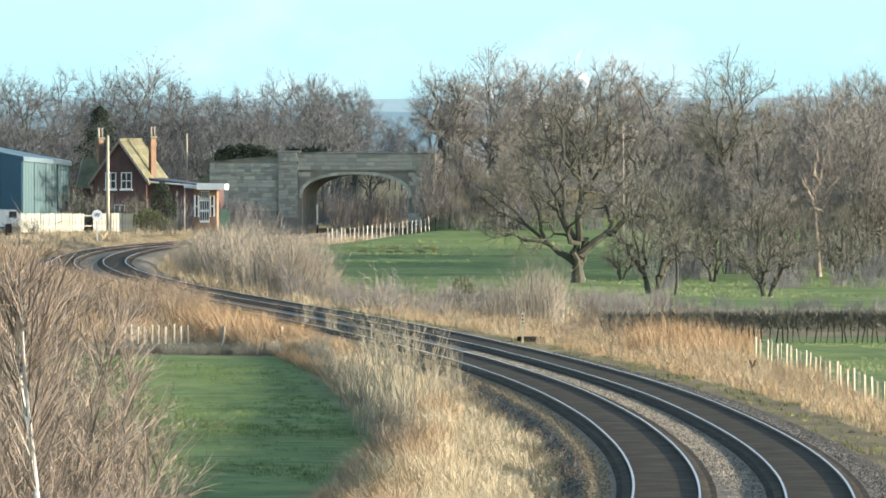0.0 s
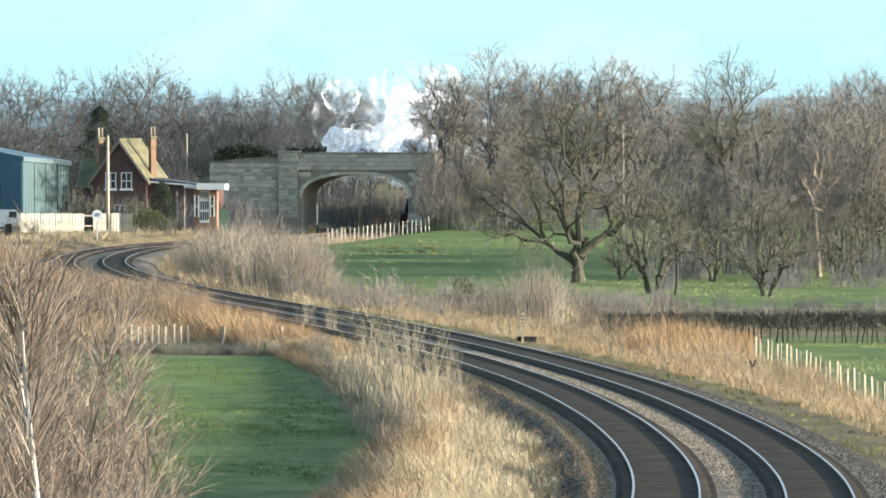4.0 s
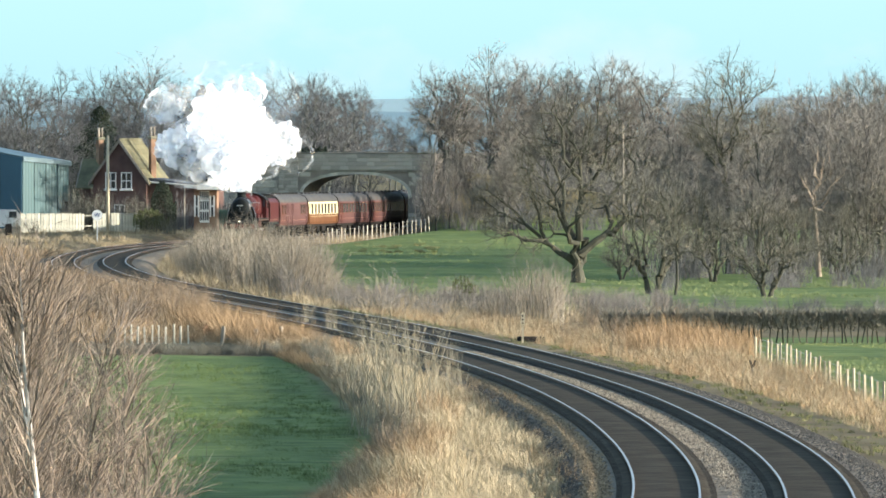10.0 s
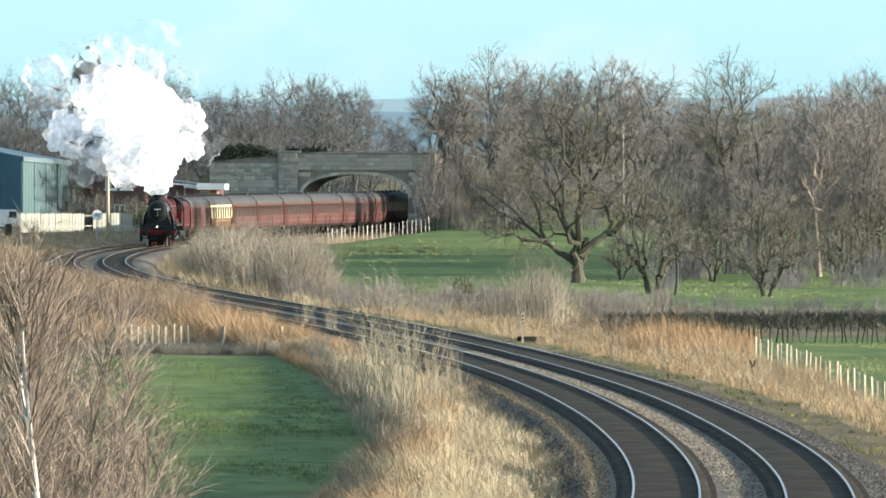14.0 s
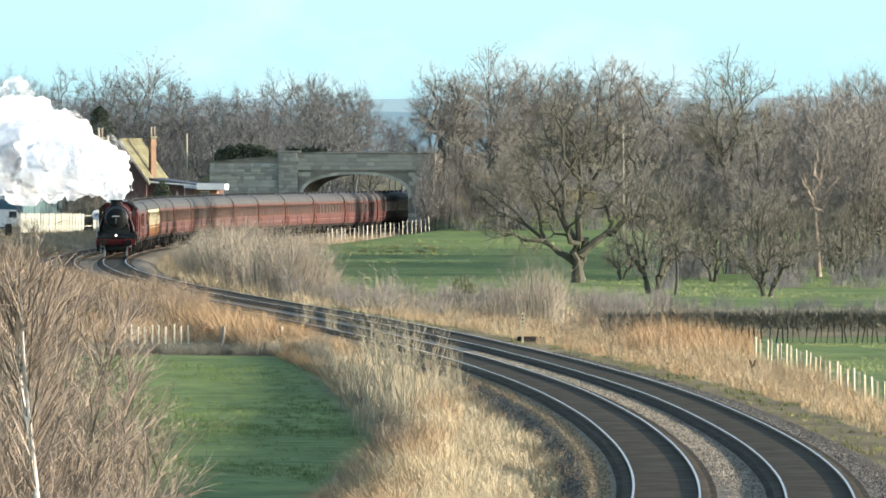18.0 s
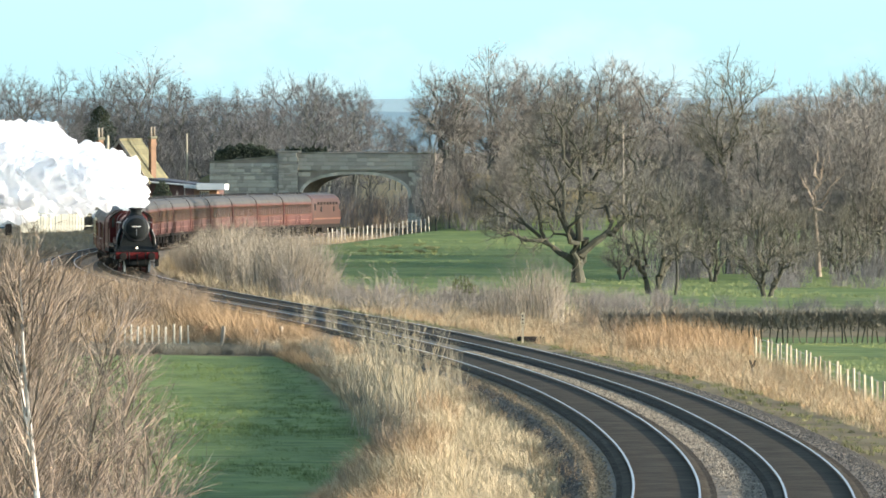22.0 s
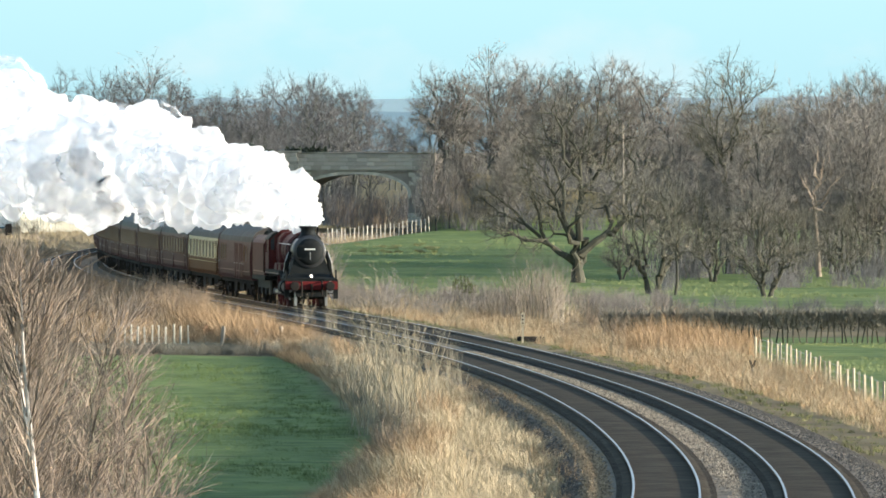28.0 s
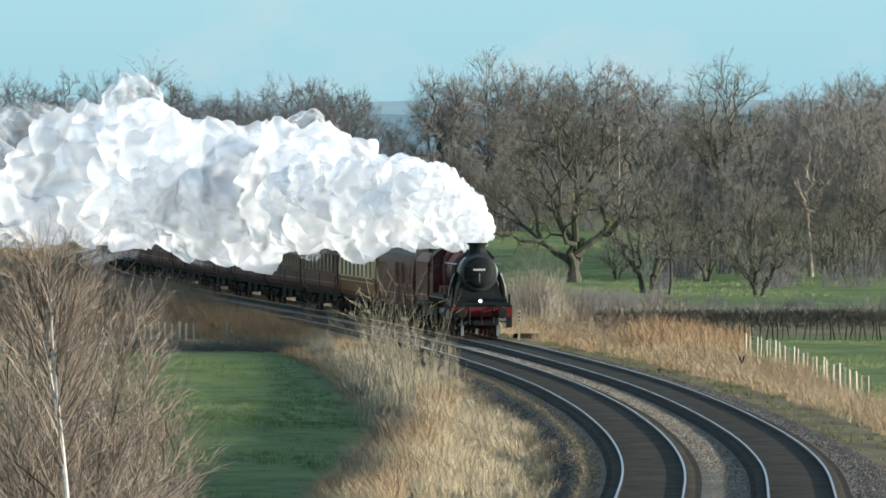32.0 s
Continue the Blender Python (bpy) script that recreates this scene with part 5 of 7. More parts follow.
    # brown bushes before the yard and the house
    for u, y, s in ((132, 956, 1.7), (148, 958, 2.0), (160, 957, 1.7), (176, 958, 1.5), (240, 956, 1.5), (252, 955, 1.7), (264, 942, 1.1), (300, 930, 0.9), (60, 925, 0.7), (25, 915, 0.9)):
        put(dk, dark, int(u) % 2, (u - 784) * y / 19006, y, s, "", M_TWIG, "")
    # low hedge at the end of the pasture
    for i in range(46):
        u, y = 195 + i * 7.0 + rnd.uniform(-5, 5), FIELD_END + 1.5 + rnd.uniform(-0.5, 3)
        low.append((i % 2, (u - 784) * y / 19006, y, rnd.uniform(0.2, 0.36), rnd.uniform(0, 6.28)))
    scrub_mass(dark, low, M_TWIG, "low dark leafless hedge at the end of the pasture")
    scrub_mass(pale, thicket, M_TWIG_PALE, "pale leafless willow thicket inside the bend")
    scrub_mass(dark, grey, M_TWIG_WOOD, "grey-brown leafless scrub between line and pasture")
    scrub_mass(red, mass, M_TWIG_RED, "russet leafless bramble and thorn thicket beside the line")


plant_shrubs()


def plant_birches():
    """Young birches and saplings close to the camera's side."""
    rnd = random.Random(31)
    spec = [(98, 168, 7.75, 2), (18, 200, 7.2, 2), (105, 205, 7.0, 2), (150, 215, 6.8, 2), (198, 205, 6.6, 2), (232, 198, 6.2, 2), (262, 190, 5.4, 2), (255, 186, 4.7, 2), (-20, 190, 7.6, 2), (40, 225, 7.0, 2), (130, 228, 6.6, 2), (180, 186, 5.8, 2), (80, 176, 6.6, 2), (215, 176, 4.9, 2), (10, 172, 6.4, 2), (140, 180, 5.6, 2), (232, 178, 4.4, 2), (90, 192, 7.0, 2), (-5, 214, 7.6, 2), (30, 182, 6.9, 2)]
    for i, (u, y, h, st) in enumerate(spec):
        x = (u - 784) * y / 19006
        sh = grow_sapling(700 + i, h - 0.25, st, 0.0 if i == 0 or u < 70 else 0.12 + 0.0007 * u)
        t = thing("birch_tree", pose(x - (0 if i == 0 or u < 70 else 0.95), y, gz(x, y), 0, 0, 0), "young leafless birch with white stem and brown twigs" if i == 0 else "leafless brown-twigged birch sapling", "tree", "young birches")
        part("trunk", sh[0], M_BIRCH if i == 0 else M_WAND if i % 3 == 1 else M_TWIG, t)
        part("branchwork", sh[2], M_TWIG_TAN, t)["kind"] = "stuff"
        part("crown", sh[1].mesh("crown", M_TWIG_TAN), None, t)


def grow_sapling(seed, h, stems, fan):
    """Slender stems that lean out by the fan and curve upwards, with whippy side shoots."""
    rnd = random.Random(seed)
    st, tw, br = Shape(), Twigs(), Shape()
    for s in range(stems):
        d = turned(Vector((0, 0, 1)), 1.5 if s == 0 else rnd.uniform(5, 12), rnd)
        ln = h * (1 if s == 0 else rnd.uniform(0.7, 0.95))
        pts, n = [Vector((rnd.uniform(-0.2, 0.2) * s, rnd.uniform(-0.2, 0.2) * s, -0.2))], 12
        d = (d + Vector((fan * rnd.uniform(0.5, 1.2), 0, 0))).normalized()
        if seed == 700 and s == 1:
            pts, d, ln = [fork], Vector((-0.16, 0.05, 1)).normalized(), h * 0.4
        for k in range(n):
            d = (d + Vector((rnd.uniform(-1, 1), rnd.uniform(-1, 1), 0.4)) * 0.06).normalized()
            pts.append(pts[-1] + d * ln / n)
        fork = pts[7]
        st.tube(pts, [(0.075 if seed == 700 and s == 0 else 0.036) * (1 - 0.9 * k / n) * h / 7 + 0.003 for k in range(n + 1)], 7, False)
        for i in range(int(7 * h)):
            f = rnd.uniform(0.12, 0.97) * n
            k = min(int(f), n - 1)
            at = pts[k].lerp(pts[k + 1], f - k)
            dd = turned((pts[k + 1] - pts[k]).normalized(), rnd.uniform(20, 46), rnd)
            l1 = (1 - f / n) * h * 0.30 + rnd.uniform(0.4, 0.9)
            q = [at]
            for _ in range(3):
                dd = (dd + Vector((rnd.uniform(-1, 1), rnd.uniform(-1, 1), rnd.uniform(-0.2, 0.9))) * 0.12).normalized()
                q.append(q[-1] + dd * l1 / 3)
            br.tube(q, [0.015, 0.013, 0.010, 0.005], 3, False)
            for _ in range(int(4 + 4 * l1)):
                g = rnd.uniform(0.15, 1.0) * 3
                j = min(int(g), 2)
                a2 = q[j].lerp(q[j + 1], g - j)
                d2 = turned((q[j + 1] - q[j]).normalized(), rnd.uniform(14, 36), rnd)
                l2 = rnd.uniform(0.35, 1.0)
                tw.ribbon(a2, d2, l2, 0.009, rnd)
                for _ in range(1):
                    tw.sliver(a2 + d2 * l2 * rnd.uniform(0.2, 0.8), turned(d2, 34, rnd), l2 * 0.6, 0.008, rnd)
    return st, tw, br


plant_birches()


# -- hedge, conifer, ivy --
def make_hedge():
    rnd = random.Random(14)
    x0, x1, y = 7.5, 32.0, 505.0
    t = thing("field_hedge", pose(0, 0, 0), "trimmed dark brown hawthorn hedge with bare gappy stems", "hedge")
    tw, st, up = Twigs(), Shape(), Twigs()
    for i in range(20000):
        x, yy, z = rnd.uniform(x0, x1), y + rnd.uniform(-0.6, 0.6), 0.75 + 0.9 * math.sqrt(rnd.random())
        z = min(z, 1.6 + 0.05 * math.sin(x * 1.3))
        tw.ribbon(Vector((x, yy, gz(x, yy) + z - 0.3)), turned(Vector((0, 0, 1)), rnd.uniform(5, 75), rnd), rnd.uniform(0.2, 0.5), 0.026, rnd)
    x = x0
    while x < x1:
        g = gz(x, y)
        st.tube([(x, y + rnd.uniform(-0.3, 0.3), g - 0.1), (x + rnd.uniform(-0.15, 0.15), y, g + 0.6), (x + rnd.uniform(-0.3, 0.3), y, g + 1.3)], [0.035, 0.03, 0.02], 4, False)
        x += rnd.uniform(0.18, 0.4)
    part("woody_base", st, M_BARK, t)["kind"] = "stuff"
    part("clipped_crown", tw.mesh("clipped_crown", M_TWIG), None, t)["kind"] = "stuff"


def make_conifer(x, y, h, w, label, seed):
    rnd = random.Random(seed)
    t = thing("conifer_tree", pose(x, y, gz(x, y)), label, "tree")
    part("trunk", Shape().tube([(0, 0, -0.3), (0, 0, h * 0.95)], [0.2, 0.03], 7), M_BARK, t)
    tw = Twigs()
    for i in range(9500):
        f = rnd.random() ** 0.8
        z = h * (0.06 + 0.94 * f)
        r = w * (1 - f) ** 0.55 * (0.5 + 0.5 * math.sqrt(rnd.random())) * (0.8 + 0.25 * math.sin(z * 4 + 3 * rnd.random()))
        a = rnd.uniform(0, 2 * math.pi)
        tw.leaf(Vector((r * math.cos(a), r * math.sin(a), z - 0.25 * r)), rnd.uniform(0.08, 0.22), rnd)
    part("crown", tw.mesh("crown", M_LEAF_DARK), None, t)


def make_leaf_mass(name, x0, x1, y, dy, z0, z1, n, mat, label, category, seed, size=(0.12, 0.3), shape=lambda f: 1.0):
    rnd = random.Random(seed)
    xm = (x0 + x1) / 2
    t = thing(name, pose(xm, y, gz(xm, y)), label, category)
    g = gz(xm, y)
    tw, st = Twigs(), Shape()
    for i in range(n):
        f = rnd.random()
        hgt = z0 + (z1 - z0) * shape(f) * (rnd.random() ** 0.5)
        tw.leaf(Vector((x0 + (x1 - x0) * f - xm, rnd.gauss(0, dy * 0.5), hgt - g + 0.12 * math.sin(f * 40))), rnd.uniform(*size), rnd)
    for i in range(7):
        f = (i + 0.5) / 7
        xx = x0 + (x1 - x0) * f - xm
        st.tube([(xx, 0, min(z0 - g, 0.0) - 0.2), (xx + 0.1, 0, z0 + (z1 - z0) * 0.7 * shape(f) - g)], [0.05, 0.02], 5, False)
    part("woody_base", st, M_BARK, t)["kind"] = "stuff"
    part("foliage", tw.mesh("foliage", mat), None, t)


make_hedge()
make_conifer(-32.2, 1008, 11.3, 4.4, "dark green conifer behind the station house", 3)
bump = lambda f: 0.55 + 0.45 * math.sin(math.pi * min(1, f * 1.15)) ** 0.6
make_leaf_mass("ivy_hedge", -21.214, -14.65, 998, 1.5, 5.6, 7.75, 11000, M_LEAF_DARK, "dark ivy-covered hedge above the wing wall", "hedge", 5, (0.09, 0.2), bump)
make_leaf_mass("ivy_hedge", -14.68, -10.839, 1000, 1.0, 6.2, 7.408, 1500, M_LEAF_DARK, "low dark ivy along the bridge parapet", "hedge", 6, (0.12, 0.28))
make_leaf_mass("laurel_bush", -25.629, -23.444, 944, 1.2, 0.3, 4.58, 6000, M_LEAF_DARK, "rounded dark evergreen bush beside the station", "shrub", 7, (0.06, 0.15), bump)
make_leaf_mass("garden_bush", -27.152, -23.938, 940, 1.2, 0.2, 2.123, 4500, M_LEAF_IVY, "olive green garden bush by the yard fence", "shrub", 8, (0.05, 0.12), bump)
make_leaf_mass("lineside_bush", -16.337, -15.175, 690, 0.5, -0.4, 0.152, 1100, M_LEAF_IVY, "small round brown-green bush by the ballast", "shrub", 9, (0.06, 0.14), bump)
make_leaf_mass("thorn_bush", 0.514, 1.862, 610, 0.6, -0.8, 0.461, 600, M_LEAF_IVY, "dark straggly thorn bush in rough grass", "shrub", 10, (0.05, 0.12), bump)
make_leaf_mass("bracken_clump", 7.974, 8.836, 512, 0.5, -0.9, -0.479, 700, M_LEAF_DRY, "rust-brown dead bracken clump in tall grass", "fern", 11, (0.05, 0.14), bump)
make_leaf_mass("bracken_clump", -10.664, -7.646, 478, 0.8, -0.9, -0.093, 1800, M_LEAF_DRY, "rust-brown dead bracken along the pasture fence", "fern", 12, (0.05, 0.14))


def make_leaf_clusters(u, v, y, w, h, n, seed):
    """Clinging dead leaves at the top of a tree."""
    rnd = random.Random(seed)
    x = (u - 784) * y / 19006
    g = gz(x, y)
    zc = 8.36 + (243.9 - v) * y / 19006 - g
    t = thing("leafy_tree", pose(x, y, g), "tall thin tree keeping clumps of dead brown leaves", "tree")
    st, tw = Shape(), Twigs()
    st.tube([(0, 0, -0.3), (0.1, 0, zc * 0.5), (-0.1, 0, zc + h * 0.4)], [0.12, 0.07, 0.015], 5, False)
    for i in range(n):
        c = Vector((rnd.gauss(0, w * 0.4), rnd.gauss(0, w * 0.4), zc + rnd.gauss(0, h * 0.35)))
        st.tube([(c.x * 0.5, c.y * 0.5, c.z - rnd.uniform(0.6, 1.4)), tuple(c)], [0.014, 0.006], 3, False)
        for _ in range(7):
            tw.leaf(c + Vector((rnd.gauss(0, 0.16), rnd.gauss(0, 0.16), rnd.gauss(0, 0.12))), rnd.uniform(0.07, 0.15), rnd)
    part("trunk", st, M_BARK, t)
    part("crown", tw.mesh("crown", M_LEAF_DRY), None, t)


make_leaf_clusters(866, 98, 1040, 2.4, 2.2, 60, 3)
make_leaf_clusters(264, 138, 1185, 4.6, 3.4, 130, 4)



# ---- dead grass and tussocks ----
def blades(name, n, area, h, w, mat, label, seed, lean=0.42, plain=False, tuft=1):
    """Upright tapering blades over an area: area(rng, n) gives x, y and a height factor."""
    rng = np.random.default_rng(seed)
    x, y, k = area(rng, n // tuft)
    push = np.zeros((len(x), 2))
    if tuft > 1:
        k = np.repeat(k * rng.uniform(0.55, 1.2, len(x)), tuft)
        push = rng.normal(0, 1, (len(k), 2))
        x, y = np.repeat(x, tuft) + push[:, 0] * 0.09, np.repeat(y, tuft) + push[:, 1] * 0.09
    n = len(x)
    z = ground_height(x, y)
    hh = rng.uniform(h[0], h[1], n) * k
    ww = rng.uniform(w[0], w[1], n)
    a = rng.uniform(0, 2 * np.pi, n)
    wind = rng.normal(0, lean, (n, 2)) * hh[:, None] + (push * 0.22 - np.array([0.12, 0.02])) * hh[:, None]
    cx, cy = np.cos(a) * ww / 2, np.sin(a) * ww / 2
    P = np.empty((n, 5, 3))
    P[:, 0] = np.stack([x - cx, y - cy, z - 0.05], -1)
    P[:, 1] = np.stack([x + cx, y + cy, z - 0.05], -1)
    mx, my = x + wind[:, 0] * 0.35, y + wind[:, 1] * 0.35
    P[:, 2] = np.stack([mx + cx * 0.8, my + cy * 0.8, z + hh * 0.6], -1)
    P[:, 3] = np.stack([mx - cx * 0.8, my - cy * 0.8, z + hh * 0.6], -1)
    P[:, 4] = np.stack([x + wind[:, 0], y + wind[:, 1], z + hh], -1)
    me = bpy.data.meshes.new(name)
    if plain:
        P = P[:, (0, 1, 4)]
    o = np.arange(n) * P.shape[1]
    q = [] if plain else np.stack([o, o + 1, o + 2, o + 3], -1).tolist()
    t = np.stack([o, o + 1, o + 2] if plain else [o + 3, o + 2, o + 4], -1).tolist()
    me.from_pydata(P.reshape(-1, 3).tolist(), [], q + t)
    me.materials.append(mat)
    return tagged(new(name, me), label, "grass", kind="stuff")


def patchy(x, y, seed):
    a = np.sin(x * 0.9 + 0.23 * y + seed) * np.sin(0.47 * x - 0.11 * y + 2 * seed)
    b = np.sin(2.9 * x + 0.83 * y + 3 * seed) * np.sin(1.3 * x - 0.61 * y)
    return np.clip(0.72 + 0.38 * a + 0.30 * b, 0.18, 1.4)


def line_x(y):
    return np.interp(-y, -LINE_Y, LINE_X)


def left_edge(y):
    return np.interp(y, *LEFT_EDGE)


def right_edge(y):
    return np.interp(y, [230, 378, 455, 520, 560], [9.3, 9.8, 13.2, 14.0, 14.0])


def area_left(rng, n):
    y = rng.uniform(235, 480, n)
    d = 2.0 + (left_edge(y) - 2.0) * rng.random(n)
    x = line_x(y) + SECOND - d
    k = np.interp(d, [2.0, 2.8, 5, 9], [0.35, 0.75, 1.0, 1.0]) * patchy(x, y, 1.0) * np.interp(y, [380, 430, 480], [1.0, 0.8, 0.8])
    return x, y, k


def area_left_edge(rng, n):
    y = rng.uniform(235, 480, n)
    x = line_x(y) + SECOND - left_edge(y) + np.abs(rng.normal(0, 0.35, n))
    return x, y, 0.6 * patchy(x, y, 2.0)


def area_right(rng, n):
    y = rng.uniform(235, 560, n)
    d = 4.4 + (right_edge(y) - 4.4) * rng.random(n) ** 0.8
    x = line_x(y) + d
    return x, y, np.interp(d, [4.4, 6.0, 9], [0.35, 0.9, 1.05]) * patchy(x, y, 3.0)


def area_verge(rng, n):
    y = rng.uniform(235, 620, n)
    d = rng.uniform(2.7, 5.4, n)
    return line_x(y) + d, y, 0.6 * patchy(line_x(y) + d, y, 5.0)


def area_far_left(rng, n):
    y = 470 + 330 * rng.random(n) ** 1.3
    d = 2.3 + 14 * rng.random(n) ** 1.4
    x = line_x(y) + SECOND - d
    return x, y, patchy(x, y, 7.0) * 1.15


def area_far_right(rng, n):
    y = rng.uniform(556, 660, n)
    d = 3.2 + np.interp(y, [556, 600, 660], [16, 15, 9]) * rng.random(n)
    x = line_x(y) + d
    return x, y, patchy(x, y, 9.0)


def area_bend(rng, n):
    y = rng.uniform(650, 975, n)
    d = 2.9 + np.interp(y, [650, 750, 850, 975], [8, 6, 4.2, 2.2]) * rng.random(n)
    return line_x(y) + d, y, patchy(line_x(y) + d, y, 2.5)


def area_station(rng, n):
    y = rng.uniform(790, 965, n)
    d = 2.8 + 16 * rng.random(n)
    x = line_x(y) + SECOND - d
    return x, y, 0.8 * patchy(x, y, 4.5)


def area_screen(rng, n):
    y = rng.uniform(395, 650, n)
    d = 1.8 + rng.uniform(0, 2.9, n)
    return line_x(y) + SECOND - d, y, patchy(line_x(y) - d, y, 6.0) * np.interp(d, [1.8, 2.5], [0.7, 1.0]) * np.interp(y, [395, 448, 468, 520, 650], [0.6, 0.7, 2.2, 2.2, 1.7])


def area_clump(rng, n):
    u = rng.uniform(1080, 1345, n)
    y = rng.uniform(468, 535, n)
    return (u - 784) * y / 19006, y, (0.6 + 0.6 * patchy((u - 784) * y / 19006, y, 8.0)) * np.interp(u, [1080, 1130, 1240, 1345], [0.4, 1.0, 1.0, 0.2])


def area_cess(rng, n):
    y = rng.uniform(232, 430, n)
    d = rng.uniform(1.7, 3.2, n)
    return line_x(y) + SECOND - d, y, patchy(line_x(y) - d, y, 4.0)


blades("dead_grass", 120000, area_left, (0.3, 0.75), (0.006, 0.012), M_STRAW_PALE, "tall pale straw-coloured grass, lightened for the sunlit near bank", 1, 0.5, tuft=20)
def area_left_bank(rng, n):
    y = rng.uniform(235, 350, n)
    d = left_edge(y) * rng.uniform(0.62, 1.0, n)
    x = line_x(y) + SECOND - d
    return x, y, np.clip(2.2 * patchy(x, y, 6.5) - 0.9, 0.05, 1.1)


blades("dead_grass", 26000, area_left_bank, (0.3, 0.8), (0.006, 0.012), M_STRAW_RED, "russet dead grass among the pale straw", 21, 0.5, tuft=16)
blades("dead_grass", 12000, area_left_edge, (0.3, 0.9), (0.010, 0.02), M_STRAW_RED, "russet dead stems along the pasture edge", 2, 0.5, tuft=12)
blades("dead_grass", 80000, area_right, (0.4, 0.95), (0.007, 0.015), M_STRAW, "tall golden dead grass beside the line", 3, 0.55, tuft=20)
blades("dead_grass", 56000, area_right, (0.35, 0.9), (0.007, 0.015), M_STRAW_RED, "russet dead grass among the tall straw", 4, 0.55, tuft=20)
blades("dead_grass", 16000, area_clump, (0.6, 1.35), (0.010, 0.022), M_STRAW_RED, "tall russet reedy grass clump by the fence", 14, 0.35, tuft=14)
blades("tussock_grass", 18000, area_verge, (0.10, 0.32), (0.012, 0.024), M_ROUGH, "low green and brown tussocks along the cess", 5, 0.6, tuft=24)
def area_shoulder(rng, n):
    y = rng.uniform(425, 565, n)
    d = rng.uniform(1.65, 3.0, n)
    return line_x(y) + SECOND - d, y, 0.7 + 0.4 * patchy(line_x(y) - d, y, 5.5)


blades("dead_grass", 40000, area_shoulder, (0.28, 0.62), (0.012, 0.026), M_STRAW_RED, "russet grass creeping over the ballast edge", 17, 0.5, plain=True, tuft=10)
blades("tussock_grass", 34000, area_cess, (0.06, 0.2), (0.010, 0.02), M_ROUGH, "low brown moss and grass on the shaded ballast", 18, 0.7, plain=True, tuft=20)
blades("dry_stalks", 4200, area_cess, (0.2, 0.65), (0.006, 0.012), M_STRAW_RED, "thin dry stalks in the shaded cess", 15, 0.4, tuft=3)
blades("dead_grass", 76000, area_screen, (0.35, 0.8), (0.014, 0.03), M_STRAW_RED, "russet grass that screens the far track", 16, 0.45, plain=True, tuft=12)
blades("dead_grass", 60000, area_far_left, (0.4, 1.0), (0.018, 0.04), M_STRAW_RED, "russet rough grass between line and pasture", 6, plain=True, tuft=10)
blades("dead_grass", 18000, area_far_left, (0.35, 0.8), (0.018, 0.035), M_STRAW, "pale rough grass between line and pasture", 7, plain=True, tuft=10)
blades("dead_grass", 36000, area_far_right, (0.4, 0.95), (0.018, 0.04), M_STRAW, "pale rough grass beyond the line", 8, plain=True, tuft=10)
blades("dead_grass", 26000, area_bend, (0.35, 0.9), (0.02, 0.045), M_STRAW, "pale rough grass inside the bend", 9, plain=True, tuft=8)
blades("dead_grass", 22000, area_station, (0.25, 0.7), (0.02, 0.05), M_STRAW, "pale rough grass by the yard fence", 10, plain=True, tuft=8)
def area_paddock(rng, n):
    y = rng.uniform(372, 504, n)
    x = line_x(y) + right_edge(y) + 0.3 + 14 * rng.random(n)
    return x, y, np.ones(n)


def area_hummocks(rng, n):
    c = rng.integers(0, 26, n)
    spots = np.random.default_rng(3).uniform(0, 1, (26, 2))
    x = -7.2 + 7.4 * spots[c, 0] + rng.normal(0, 0.16, n)
    y = 868 + 40 * spots[c, 1] + rng.normal(0, 0.5, n)
    return x, y, rng.uniform(0.4, 1.0, n)


blades("pasture_tussocks", 3600, area_hummocks, (0.07, 0.2), (0.03, 0.06), M_ROUGH, "dark green tussocks scattered over the pasture", 23, 0.6, plain=True)


def area_left_field(rng, n):
    y = rng.uniform(236, 437, n)
    x = (rng.uniform(60, 640, n) - 784) * y / 19006
    inside = x < line_x(y) + SECOND - left_edge(y) - 0.4
    return x[inside], y[inside], np.clip(2.6 * patchy(x, y, 3.0) - 0.7, 0.1, 1.3)[inside]


M_TURF = material("short_green_turf", (0.075, 0.115, 0.035), (0.165, 0.205, 0.07), 0.25, 0.85, vary=0.35, island=True, fine=1.5)
blades("pasture_turf", 90000, area_left_field, (0.03, 0.11), (0.008, 0.02), M_TURF, "uneven grazed green turf of the near pasture", 27, 0.5, plain=True, tuft=12)
# paler turf that holds low sun and haze in its colour
M_TURF_PALE = material("sunlight_toned_turf", (0.16, 0.19, 0.07), (0.27, 0.30, 0.13), 0.12, 0.8, vary=0.3, island=True, fine=1.0)


def area_far_field(rng, n):
    y = rng.uniform(600, 940, n)
    x = (rng.uniform(560, 1600, n) - 784) * y / 19006
    inside = (x > line_x(y) + 9.0)
    return x[inside], y[inside], (0.4 + 0.8 * patchy(x, y, 5.0))[inside]


blades("pasture_turf", 60000, area_far_field, (0.03, 0.08), (0.03, 0.07), M_TURF_PALE, "short grass of the far pasture, paled to look sunlit", 29, 0.5, plain=True)
blades("pasture_turf", 40000, area_paddock, (0.02, 0.05), (0.015, 0.03), M_TURF_PALE, "pale short winter grass in the paddock", 13, plain=True)



# ---- the train: local +x runs forward, z up from the rail heads ----
def ring_x(x, r, zc, n=28, sy=1.0):
    return [(x, r * sy * math.cos(a), zc + r * math.sin(a)) for a in (2 * math.pi * k / n for k in range(n))]


